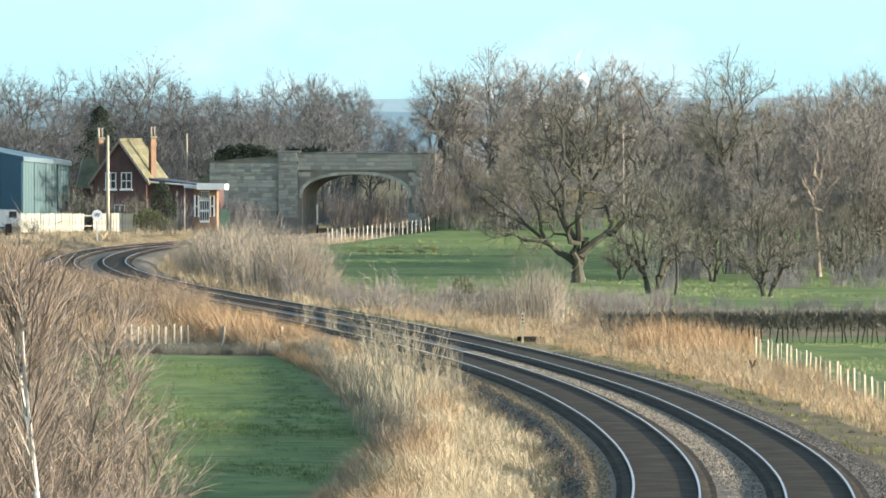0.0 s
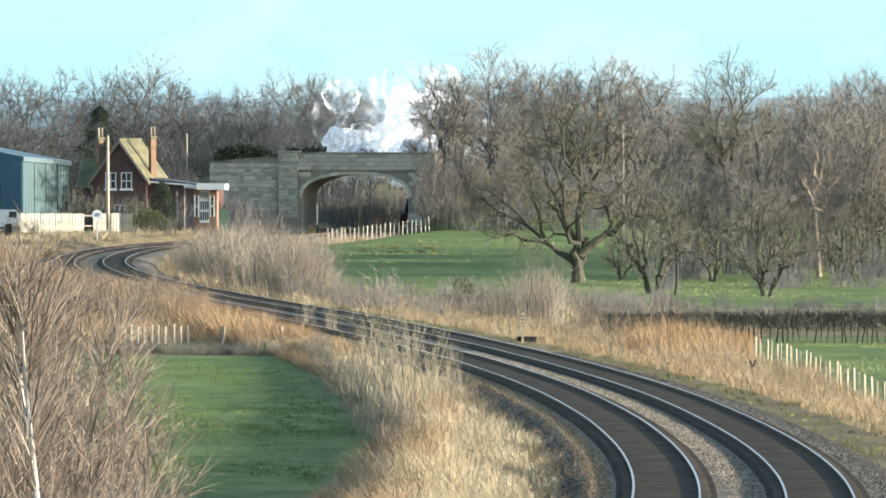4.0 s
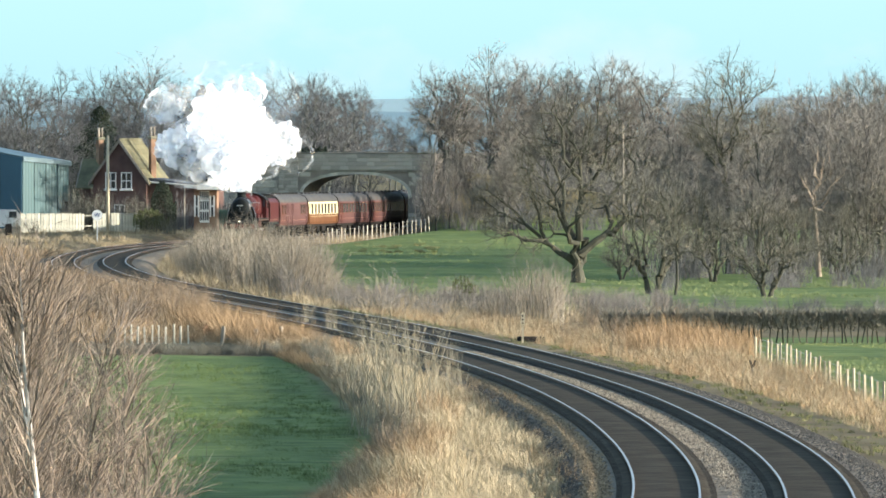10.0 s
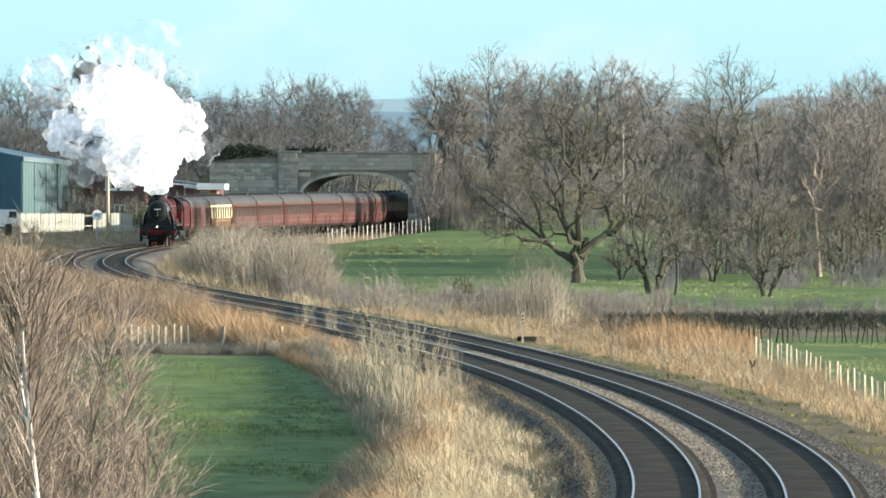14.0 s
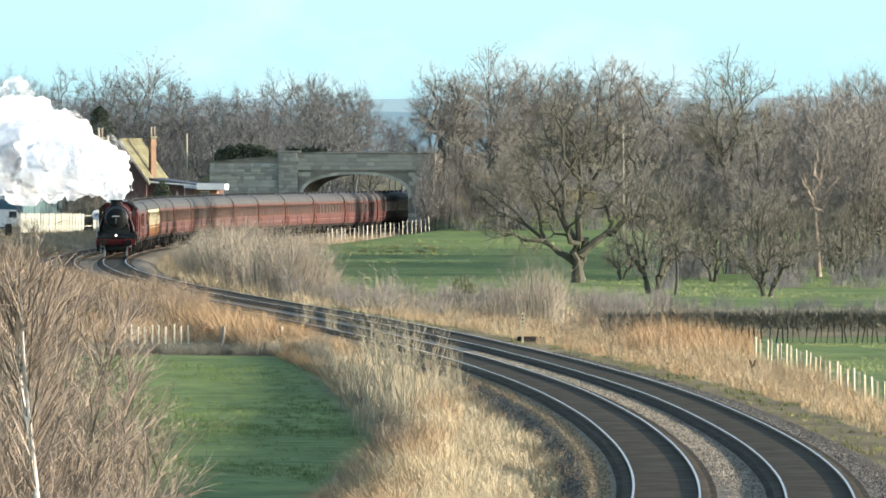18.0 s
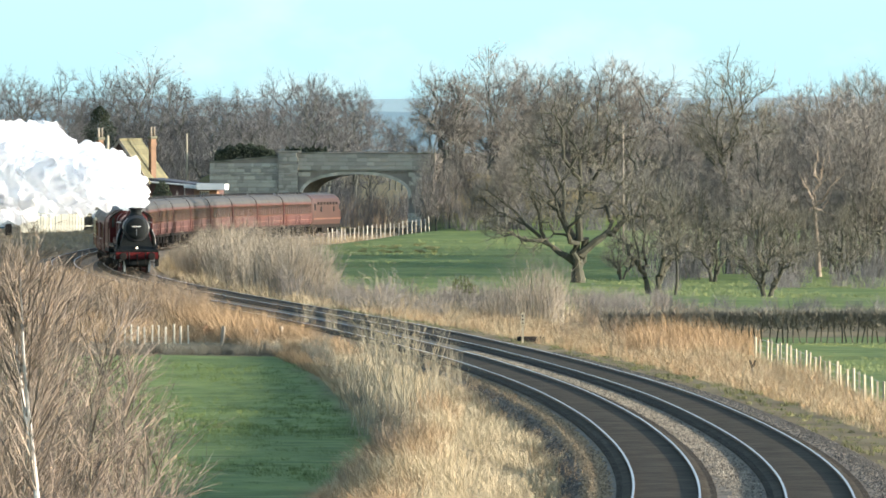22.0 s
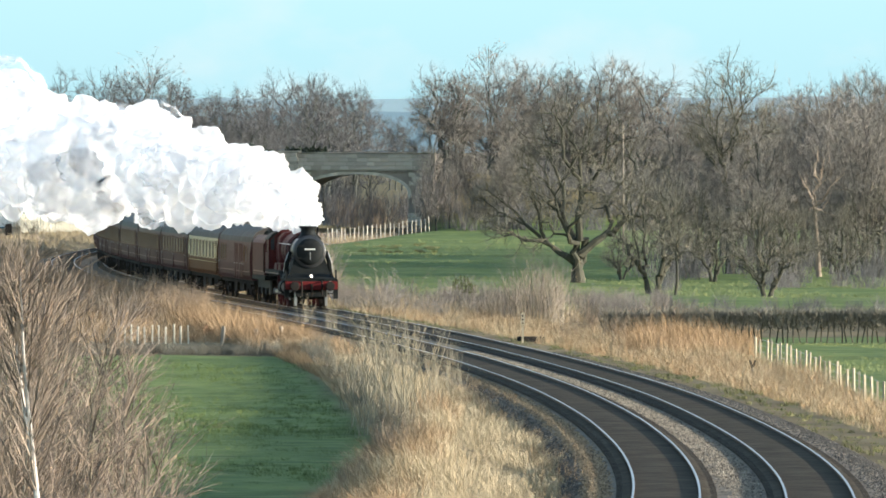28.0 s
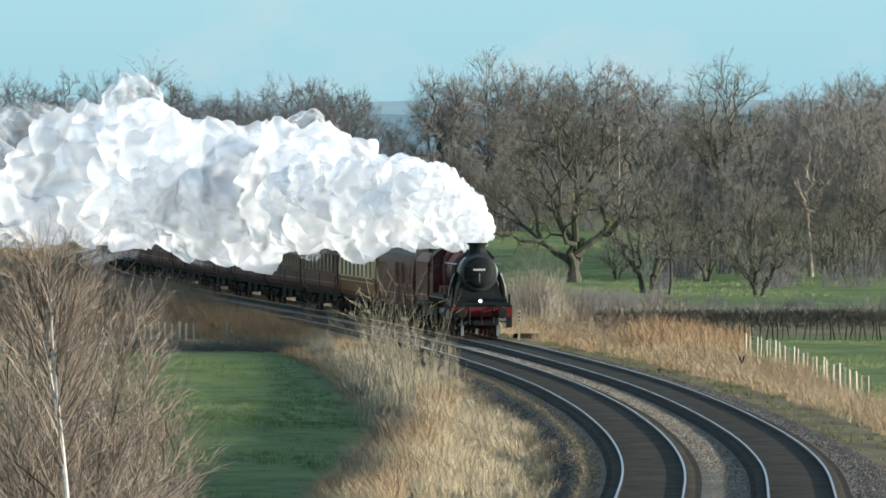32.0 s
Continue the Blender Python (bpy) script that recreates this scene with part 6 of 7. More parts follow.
def make_wheelset(parent, x, r, spokes, mat=None):
    """Two wheels on one axle; turns about its own y axis."""
    e = new("wheelset")
    e.parent = parent
    e.matrix_basis = pose(x, 0, r)
    part("axle", Shape().tube([(0, -0.75, 0), (0, 0.75, 0)], 0.09, 8), M_FRAME, e)
    for sg in (-1, 1):
        y = sg * 0.72
        w = Shape()
        n = 32
        for a0, a1, r0, r1, hw in ((0, n, r * 0.88, r, 0.065), (0, n, 0.0, r * 0.2, 0.08)):
            rings = []
            for yy, rr in ((y - hw, r0), (y - hw, r1), (y + hw, r1), (y + hw, r0)):
                rings.append([(rr * math.cos(2 * math.pi * k / n), yy, rr * math.sin(2 * math.pi * k / n)) for k in range(n)])
            w.loft(rings + [rings[0]], caps=False)
        for k in range(spokes):
            a = 2 * math.pi * k / spokes
            w.tube([(r * 0.15 * math.cos(a), y, r * 0.15 * math.sin(a)), (r * 0.9 * math.cos(a), y, r * 0.9 * math.sin(a))], [0.055, 0.04], 4, False)
        part("wheel", w, mat or M_CRIMSON if spokes > 10 else M_FRAME, e)
    return e


def make_loco():
    c = thing("steam_locomotive", pose(0, 0, 0), "crimson and black express steam locomotive with a lit headlamp", "locomotive")
    # frames and running plate
    part("frame", Shape().box(-5.6, 5.3, -0.62, 0.62, 0.75, 1.45).box(3.7, 5.3, -0.75, 0.75, 0.55, 1.2), M_BLACK, c)
    pl = Shape()
    for sg in (-1, 1):
        ya, yb = sorted((sg * 0.62, sg * 1.3))
        pl.box(-5.6, 2.2, ya, yb, 1.72, 1.80)
        pl.loft([[(2.2, ya, 1.72), (2.2, yb, 1.72), (2.2, yb, 1.8), (2.2, ya, 1.8)], [(2.9, ya, 1.38), (2.9, yb, 1.38), (2.9, yb, 1.46), (2.9, ya, 1.46)], [(5.4, ya, 1.32), (5.4, yb, 1.32), (5.4, yb, 1.40), (5.4, ya, 1.40)]])
        pl.box(-5.6, 2.2, sg * 1.3 - 0.02, sg * 1.3 + 0.02, 1.58, 1.80)
    part("running_plate", pl, M_BLACK, c)
    for sg in (-1, 1):
        part("valance_line", Shape().box(-5.6, 2.2, sg * 1.325 - 0.005, sg * 1.325 + 0.005, 1.62, 1.65), M_ORANGE, c, "thin lining along the running plate")
    # smokebox, boiler, firebox
    part("smokebox", Shape().loft([ring_x(4.45, 0.73, 2.74), ring_x(4.42, 0.80, 2.74), ring_x(2.55, 0.80, 2.74)]), M_SMOKEBOX, c, soft=True)
    part("smokebox_saddle", Shape().loft([[(x, -1.08, 1.42), (x, 1.08, 1.42), (x, 0.74, 2.42), (x, -0.74, 2.42)] for x in (4.36, 2.7)]), M_BLACK, c)
    d = part("smokebox_door", Shape().loft([ring_x(4.40, 0.66, 2.74), ring_x(4.50, 0.65, 2.74), ring_x(4.58, 0.50, 2.74), ring_x(4.63, 0.27, 2.74), ring_x(4.65, 0.02, 2.74)]), M_BLACK, c, soft=True)
    part("door_handle", Shape().tube([(4.64, 0, 2.64), (4.72, 0, 2.64)], 0.035, 8).box(4.69, 4.72, -0.015, 0.015, 2.34, 2.72), M_STEEL, d, "bright steel locking handle")
    for zz in (2.42, 3.02):
        part("hinge_strap", Shape().box(4.50, 4.60, -0.62, 0.1, zz - 0.03, zz + 0.03), M_BLACK, d)
    pn = part("number_plate", Shape().box(4.60, 4.64, -0.34, 0.34, 2.80, 2.94), M_BLACK, c)
    for k in range(5):
        part("plate_bar", Shape().box(4.641, 4.65, -0.25 + k * 0.105, -0.18 + k * 0.105, 2.83, 2.905), M_WHITE, pn, "white plain bar")
    part("boiler", Shape().loft([ring_x(2.56, 0.84, 2.72), ring_x(0.5, 0.88, 2.74), ring_x(-1.2, 0.93, 2.77)]), M_CRIMSON, c, soft=True)
    for x in (2.5, 1.2, -0.1, -1.2):
        part("boiler_band", Shape().loft([ring_x(x - 0.03, 0.885 + 0.03 * (2.5 - x) / 3.7, 2.735), ring_x(x + 0.03, 0.885 + 0.03 * (2.5 - x) / 3.7, 2.735)]), M_BLACK, c, soft=True)
    fb = []
    for x, k in ((-1.2, 1.0), (-3.9, 0.97)):
        fb.append([(x, y * k, z) for y, z in ((-0.7, 1.5), (-0.95, 2.3), (-0.96, 2.9), (-0.88, 3.35), (-0.62, 3.62), (0, 3.71), (0.62, 3.62), (0.88, 3.35), (0.96, 2.9), (0.95, 2.3), (0.7, 1.5))])
    part("firebox", Shape().loft(fb), M_CRIMSON, c, soft=True)
    part("handrail", Shape().tube([(4.3, -0.93, 3.1), (-1.2, -0.99, 3.1)], 0.022, 6).tube([(4.3, 0.93, 3.1), (-1.2, 0.99, 3.1)], 0.022, 6), M_STEEL, c)
    prof = [(0.56, 3.38), (0.45, 3.5), (0.37, 3.64), (0.355, 3.86), (0.43, 3.91), (0.45, 3.99), (0.31, 3.99), (0.28, 3.7)]
    part("chimney", Shape().loft([[(3.55 + r * math.cos(2 * math.pi * k / 24), r * math.sin(2 * math.pi * k / 24), z) for k in range(24)] for r, z in prof], caps=False), M_BLACK, c, soft=True)
    prof = [(0.5, 3.45), (0.42, 3.6), (0.38, 3.78), (0.25, 3.88), (0.02, 3.91)]
    part("steam_dome", Shape().loft([[(0.4 + r * math.cos(2 * math.pi * k / 24), r * math.sin(2 * math.pi * k / 24), z) for k in range(24)] for r, z in prof]), M_CRIMSON, c, soft=True)
    for y in (-0.2, 0.2):
        part("safety_valve", Shape().tube([(-2.2, y, 3.65), (-2.2, y, 3.95)], 0.07, 8), M_STEEL, c)
    # outside steam pipes and cylinders
    for sg in (-1, 1):
        part("steam_pipe", Shape().tube([(3.5, sg * 0.86, 2.75), (3.5, sg * 1.02, 2.3), (3.45, sg * 1.08, 1.7)], [0.11, 0.11, 0.12], 12), M_BLACK, c, soft=True)
        # thin steel tube shaped to stand in for the glint along each pipe
        part("steam_pipe_glint", Shape().tube([(3.62, sg * 0.98, 2.7), (3.60, sg * 1.16, 2.2), (3.58, sg * 1.22, 1.75)], 0.018, 8), M_STEEL, c, "bright steel tube standing in for a glint on the pipe")
        cy = part("cylinder", Shape().tube([(2.75, sg * 1.06, 1.0), (3.95, sg * 1.06, 1.0)], 0.36, 20), M_BLACK, c, soft=False)
        part("cylinder_cover", Shape().tube([(3.95, sg * 1.06, 1.0), (4.0, sg * 1.06, 1.0)], 0.3, 18), M_STEEL, cy)
        part("valve_chest", Shape().tube([(2.7, sg * 1.02, 1.5), (4.0, sg * 1.02, 1.5)], 0.2, 14), M_BLACK, cy)
        part("drain_pipe", Shape().tube([(3.9, sg * 1.05, 0.66), (5.0, sg * 1.05, 0.45), (5.35, sg * 1.05, 0.42)], 0.03, 6), M_STEEL, c)
        part("crosshead", Shape().box(1.7, 2.1, sg * 1.06 - 0.1, sg * 1.06 + 0.1, 0.85, 1.2), M_STEEL, c)
        part("slide_bar", Shape().box(1.4, 2.8, sg * 1.06 - 0.05, sg * 1.06 + 0.05, 1.22, 1.3), M_STEEL, c)
        for x in (0.85, -1.35):
            sp = Shape()
            arc = [(x + 1.12 * math.cos(a), 1.03 + 1.12 * math.sin(a)) for a in (math.radians(d2) for d2 in range(45, 136, 10))]
            ya, yb = sorted((sg * 0.75, sg * 1.18))
            sp.loft([[(a, ya, max(b, 1.78)), (a, yb, max(b, 1.78)), (a, yb, 1.75), (a, ya, 1.75)] for a, b in arc])
            part("splasher", sp, M_CRIMSON, c)
        part("front_step", Shape().box(4.9, 5.2, sg * 1.2 - 0.12, sg * 1.2 + 0.12, 0.45, 0.5).box(5.14, 5.18, sg * 1.2 - 0.12, sg * 1.2 + 0.12, 0.45, 1.35), M_BLACK, c)
    for sg in (-1, 1):
        part("step_plate", Shape().box(4.95, 5.25, sg * 1.22 - 0.03, sg * 1.22 + 0.03, 1.38, 1.86, 0.01), M_BLACK, c)
    # buffer beam
    bb = part("buffer_beam", Shape().box(5.3, 5.42, -1.28, 1.28, 0.90, 1.30, 0.02), M_RED, c, "bright red buffer beam")
    for sg in (-1, 1):
        bu = part("buffer", Shape().tube([(5.42, sg * 0.87, 1.07), (5.75, sg * 0.87, 1.07)], [0.17, 0.12], 16), M_RED, bb)
        part("buffer_head", Shape().tube([(5.86, sg * 0.87, 1.07), (5.92, sg * 0.87, 1.07), (5.94, sg * 0.87, 1.07)], [0.23, 0.23, 0.18], 20).tube([(5.75, sg * 0.87, 1.07), (5.86, sg * 0.87, 1.07)], 0.08, 10), M_FRAME, bu, "greasy dark buffer head")
    part("coupling_hook", Shape().box(5.42, 5.7, -0.05, 0.05, 1.0, 1.18).tube([(5.65, 0, 1.0), (5.62, 0, 0.6)], 0.05, 6), M_FRAME, bb)
    for y in (-0.5, 0.5):
        part("hose", Shape().tube([(5.45, y, 1.3), (5.6, y, 1.2), (5.55, y, 0.6)], 0.045, 8), M_FRAME, bb)
    part("front_apron", Shape().loft([[(5.35, -1.2, 1.4), (5.35, 1.2, 1.4), (4.6, 0.9, 1.62), (4.6, -0.9, 1.62)], [(5.35, -1.2, 1.44), (5.35, 1.2, 1.44), (4.6, 0.9, 1.68), (4.6, -0.9, 1.68)]]), M_BLACK, c)
    for y, z in ((-0.95, 1.44), (0.95, 1.44), (0.0, 3.56)):
        part("lamp_iron", Shape().box(5.0 if z < 2 else 4.35, 5.04 if z < 2 else 4.39, y - 0.03, y + 0.03, z, z + 0.22), M_BLACK, c)
    hl = part("headlamp", Shape().tube([(5.0, 0.0, 1.56), (5.18, 0.0, 1.56)], 0.09, 16).box(5.0, 5.16, -0.1, 0.1, 1.44, 1.56), M_STEEL_GREY, c)
    part("headlamp_lens", Shape().tube([(5.18, 0.0, 1.56), (5.2, 0.0, 1.56)], 0.045, 16), M_LAMPGLOW, hl, "brightly lit lamp lens")
    # bogie, guard irons
    part("bogie_frame", Shape().box(1.9, 4.9, -0.55, 0.55, 0.45, 0.7), M_BLACK, c)
    for sg in (-1, 1):
        part("guard_iron", Shape().box(5.0, 5.05, sg * 0.75 - 0.06, sg * 0.75 + 0.06, 0.1, 0.8), M_STEEL, c)
    # cab
    for sg in (-1, 1):
        ya, yb = sorted((sg * 1.27, sg * 1.31))
        cs = Shape()
        cs.box(-5.5, -3.75, ya, yb, 1.6, 2.62).box(-4.15, -3.75, ya, yb, 2.62, 3.3).box(-5.15, -4.95, ya, yb, 2.62, 3.3)
        part("cab_side", cs, M_CRIMSON, c)
        part("cab_window", Shape().box(-4.92, -4.18, sg * 1.28 - 0.01, sg * 1.28 + 0.01, 2.66, 3.26), M_GLASS, c)
    part("cab_front", Shape().loft([[(x, -1.27, 1.8), (x, 1.27, 1.8), (x, 1.27, 3.3), (x, 0.8, 3.7), (x, 0, 3.85), (x, -0.8, 3.7), (x, -1.27, 3.3)] for x in (-3.8, -3.75)]), M_CRIMSON, c)
    for sg in (-1, 1):
        part("spectacle_glass", Shape().loft([[(-3.74, sg * 1.02, 2.75), (-3.74, sg * 1.2, 2.75), (-3.74, sg * 1.2, 3.25), (-3.74, sg * 1.02, 3.4)], [(-3.72, sg * 1.02, 2.75), (-3.72, sg * 1.2, 2.75), (-3.72, sg * 1.2, 3.25), (-3.72, sg * 1.02, 3.4)]]), M_GLASS, c)
    roof = [[(x, y, z) for y, z in ((-1.34, 3.28), (-1.1, 3.55), (-0.7, 3.78), (0, 3.9), (0.7, 3.78), (1.1, 3.55), (1.34, 3.28), (1.3, 3.25), (0.68, 3.72), (0, 3.83), (-0.68, 3.72), (-1.3, 3.25))] for x in (-3.65, -5.7)]
    part("cab_roof", Shape().loft(roof), M_BLACK, c, soft=False)
    return c


def make_rods(c):
    """Coupling rods, one on each side."""
    rods = []
    for sg in (-1, 1):
        e = part("coupling_rod", Shape().box(-3.8, 0.95, sg * 0.95 - 0.04, sg * 0.95 + 0.04, -0.08, 0.08).tube([(0.85, sg * 0.9, 0), (0.85, sg * 1.05, 0)], 0.13, 12).tube([(-1.35, sg * 0.9, 0), (-1.35, sg * 1.05, 0)], 0.14, 12).tube([(-3.7, sg * 0.9, 0), (-3.7, sg * 1.05, 0)], 0.13, 12), M_STEEL, c, "polished steel coupling rod")
        rods.append(e)
    return rods


def make_tender():
    c = thing("tender", pose(0, 0, 0), "crimson coal tender coupled behind the steam engine", "tender")
    body = [(-1.3, 1.45), (1.3, 1.45), (1.3, 3.05), (1.22, 3.2), (1.0, 3.42), (-1.0, 3.42), (-1.22, 3.2), (-1.3, 3.05)]
    part("tank", Shape().loft([[(x, y, z) for y, z in body] for x in (3.3, -3.55)]), M_CRIMSON, c)
    part("soleplate", Shape().box(-3.7, 3.5, -1.3, 1.3, 1.2, 1.42, 0.02), M_BLACK, c)
    part("frame", Shape().box(-3.6, 3.4, -1.0, -0.92, 0.5, 1.2).box(-3.6, 3.4, 0.92, 1.0, 0.5, 1.2), M_BLACK, c)
    coal = Shape()
    rnd = random.Random(2)
    for _ in range(160):
        x, y, s = rnd.uniform(-1.2, 3.0), rnd.uniform(-0.85, 0.85), rnd.uniform(0.1, 0.24)
        z = 3.40 + 0.12 * (1 - abs(y)) * rnd.random()
        coal.tube([(x - s, y, z), (x, y + s * 0.2, z + s * 0.6), (x + s, y, z)], [s * 0.4, s * 0.9, s * 0.3], 5)
    o = part("coal", coal, M_BLACK, c, "heaped black coal")
    for sg in (-1, 1):
        part("lining", Shape().box(-3.3, 3.0, sg * 1.305 - 0.004, sg * 1.305 + 0.004, 1.62, 1.66), M_ORANGE, c)
        part("handrail", Shape().tube([(3.32, sg * 1.33, 1.6), (3.32, sg * 1.33, 3.0)], 0.02, 6), M_FRAME, c)
        for x in (2.3, 0.0, -2.3):
            part("axlebox", Shape().box(x - 0.18, x + 0.18, sg * 1.0 - 0.1, sg * 1.0 + 0.1, 0.45, 0.8), M_FRAME, c)
    # black plate carries the shade at the front of the coal space
    part("front_plate", Shape().box(3.31, 3.36, -1.22, 1.22, 1.45, 3.3), M_BLACK, c, "black front plate with the coal space's shade put into its colour")
    part("rear_plate", Shape().box(-3.62, -3.55, -1.2, 1.2, 1.45, 3.3), M_CRIMSON, c)
    for x in (2.3, 0.0, -2.3):
        make_wheelset(c, x, 0.65, 10, M_FRAME)
    return c


WINDOW_MESH = {}


def coach_window(w, h):
    key = (w, h)
    if key not in WINDOW_MESH:
        WINDOW_MESH[key] = (Shape().box(-w / 2, w / 2, -0.012, 0.012, -h / 2, h / 2).mesh("window"),
                            Shape().box(-w / 2 - 0.05, w / 2 + 0.05, -0.016, 0.004, -h / 2 - 0.05, -h / 2).box(-w / 2 - 0.05, w / 2 + 0.05, -0.016, 0.004, h / 2, h / 2 + 0.05)
                            .box(-w / 2 - 0.05, -w / 2, -0.016, 0.004, -h / 2, h / 2).box(w / 2, w / 2 + 0.05, -0.016, 0.004, -h / 2, h / 2).mesh("window_frame"))
    return WINDOW_MESH[key]


def make_bogie(parent, x):
    b = part("bogie", Shape().box(x - 1.75, x + 1.75, -1.05, -0.93, 0.45, 0.75).box(x - 1.75, x + 1.75, 0.93, 1.05, 0.45, 0.75).box(x - 0.25, x + 0.25, -1.1, 1.1, 0.4, 0.95)
             .box(x - 1.45, x - 1.05, -1.15, -0.9, 0.3, 0.62).box(x + 1.05, x + 1.45, -1.15, -0.9, 0.3, 0.62).box(x - 1.45, x - 1.05, 0.9, 1.15, 0.3, 0.62).box(x + 1.05, x + 1.45, 0.9, 1.15, 0.3, 0.62), M_FRAME, parent)
    for dx in (-1.25, 1.25):
        w = Shape().tube([(x + dx, -0.75, 0.457), (x + dx, 0.75, 0.457)], 0.08, 6)
        for sg in (-1, 1):
            w.tube([(x + dx, sg * 0.72 - 0.065, 0.457), (x + dx, sg * 0.72 + 0.065, 0.457)], 0.457, 20)
        part("wheelset", w, M_FRAME, b)


def make_coach(kind):
    """kind: 'van' few windows and double doors; 'pullman' cream above umber; 'saloon' wide windows; 'corridor' many narrow ones."""
    labels = {"van": "maroon brake van coach with double doors and few windows", "pullman": "umber and cream dining coach with tall windows",
              "saloon": "maroon railway coach with wide windows and grey roof", "corridor": "maroon railway coach with narrow windows and grey roof"}
    c = thing("railway_coach", pose(0, 0, 0), labels[kind], "railway coach", "coaches of the train")
    L = 19.66 / 2
    prof = [(-1.22, 1.08), (-1.33, 1.3), (-1.37, 1.9), (-1.36, 2.5), (-1.28, 3.05)]
    ring = prof + [(-y, z) for y, z in reversed(prof)]
    lower = M_UMBER if kind == "pullman" else M_MAROON
    part("body", Shape().loft([[(x, y, z) for y, z in ring] for x in (-L, L)]), lower, c, soft=False)
    rp = [(-1.30, 3.02), (-1.22, 3.28), (-1.0, 3.53), (-0.65, 3.71), (0, 3.82), (0.65, 3.71), (1.0, 3.53), (1.22, 3.28), (1.30, 3.02)]
    part("roof", Shape().loft([[(x, y, z) for y, z in rp] for x in (-L - 0.03, L + 0.03)]), M_COACHROOF, c, soft=False)
    for x in np.linspace(-8.4, 8.4, 8):
        part("roof_vent", Shape().box(x - 0.14, x + 0.14, 0.42, 0.66, 3.72, 3.88, 0.03), M_COACHROOF, c)
    part("underframe", Shape().box(-L, L, -1.15, 1.15, 0.88, 1.1).box(-5.0, 5.0, -0.9, 0.9, 0.5, 0.9).box(-2.6, -0.8, -1.1, 1.1, 0.4, 0.9).box(0.4, 2.4, -1.05, -0.3, 0.45, 0.9).box(0.8, 2.0, 0.3, 1.05, 0.45, 0.9), M_FRAME, c)
    for sg in (-1, 1):
        for zz, mm in (((1.50, M_ORANGE),) if kind != "pullman" else ((1.75, M_CREAM),)):
            part("waist_line", Shape().box(-L + 0.1, L - 0.1, sg * 1.368 - 0.006, sg * 1.368 + 0.006, zz, zz + 0.03), mm, c)
        part("buffer", Shape().tube([(sg * L, -0.87, 1.05), (sg * (L + 0.39), -0.87, 1.05)], 0.12, 10).tube([(sg * L, 0.87, 1.05), (sg * (L + 0.39), 0.87, 1.05)], 0.12, 10), M_FRAME, c)
        part("gangway", Shape().box(min(sg * L, sg * (L + 0.36)), max(sg * L, sg * (L + 0.36)), -0.5, 0.5, 1.15, 3.25), M_BLACK, c)
        make_bogie(c, sg * 7.0)
    if kind == "pullman":
        for sg in (-1, 1):
            part("cream_panel", Shape().loft([[(x, sg * 1.374, 1.98), (x, sg * 1.374, 2.5), (x, sg * 1.295, 3.03), (x, sg * 1.28, 3.03), (x, sg * 1.36, 2.5), (x, sg * 1.36, 1.98)] for x in (-L + 0.05, L - 0.05)]), M_CREAM, c, "cream upper panel")
    spec = {"van": (((-7.6, 0.6), (-6.3, 0.6), (-5.0, 0.6), (6.6, 0.5), (8.2, 0.5)), 0.75), "pullman": ([(x, 1.15) for x in np.linspace(-7.6, 7.6, 8)], 0.86),
            "saloon": ([(x, 1.3) for x in np.linspace(-7.0, 7.0, 8)] + [(-9.0, 0.45), (9.0, 0.45)], 0.80), "corridor": ([(x, 0.72) for x in np.linspace(-8.9, 8.9, 14)], 0.80)}[kind]
    for x, w in spec[0]:
        gm, fm = coach_window(w, spec[1])
        for sg in (-1, 1):
            m = pose(x, sg * 1.372, 2.42, 0, 0, 0 if sg < 0 else 180)
            g = part("window", gm, M_COACHGLASS, c, m=m)
            part("window_frame", fm, M_CREAM if kind == "pullman" else M_UMBER, g)
    doors = {"van": (-8.9, 1.0, 2.2, 4.2, 5.4), "pullman": (-9.2, 9.2), "saloon": (-8.4, 0.0, 8.4), "corridor": (-8.2, -1.35, 1.35, 8.2)}[kind]
    for x in doors:
        for sg in (-1, 1):
            d = part("door", Shape().box(x - 0.33, x + 0.33, sg * 1.372 - 0.012, sg * 1.372 + 0.012, 1.2, 2.0).box(x - 0.36, x - 0.33, sg * 1.372 - 0.014, sg * 1.372 + 0.014, 1.15, 2.9).box(x + 0.33, x + 0.36, sg * 1.372 - 0.014, sg * 1.372 + 0.014, 1.15, 2.9), lower, c)
            part("door_handle", Shape().tube([(x + 0.24, sg * 1.40, 1.9), (x + 0.32, sg * 1.40, 1.9)], 0.03, 6), M_STEEL, d)
    return c


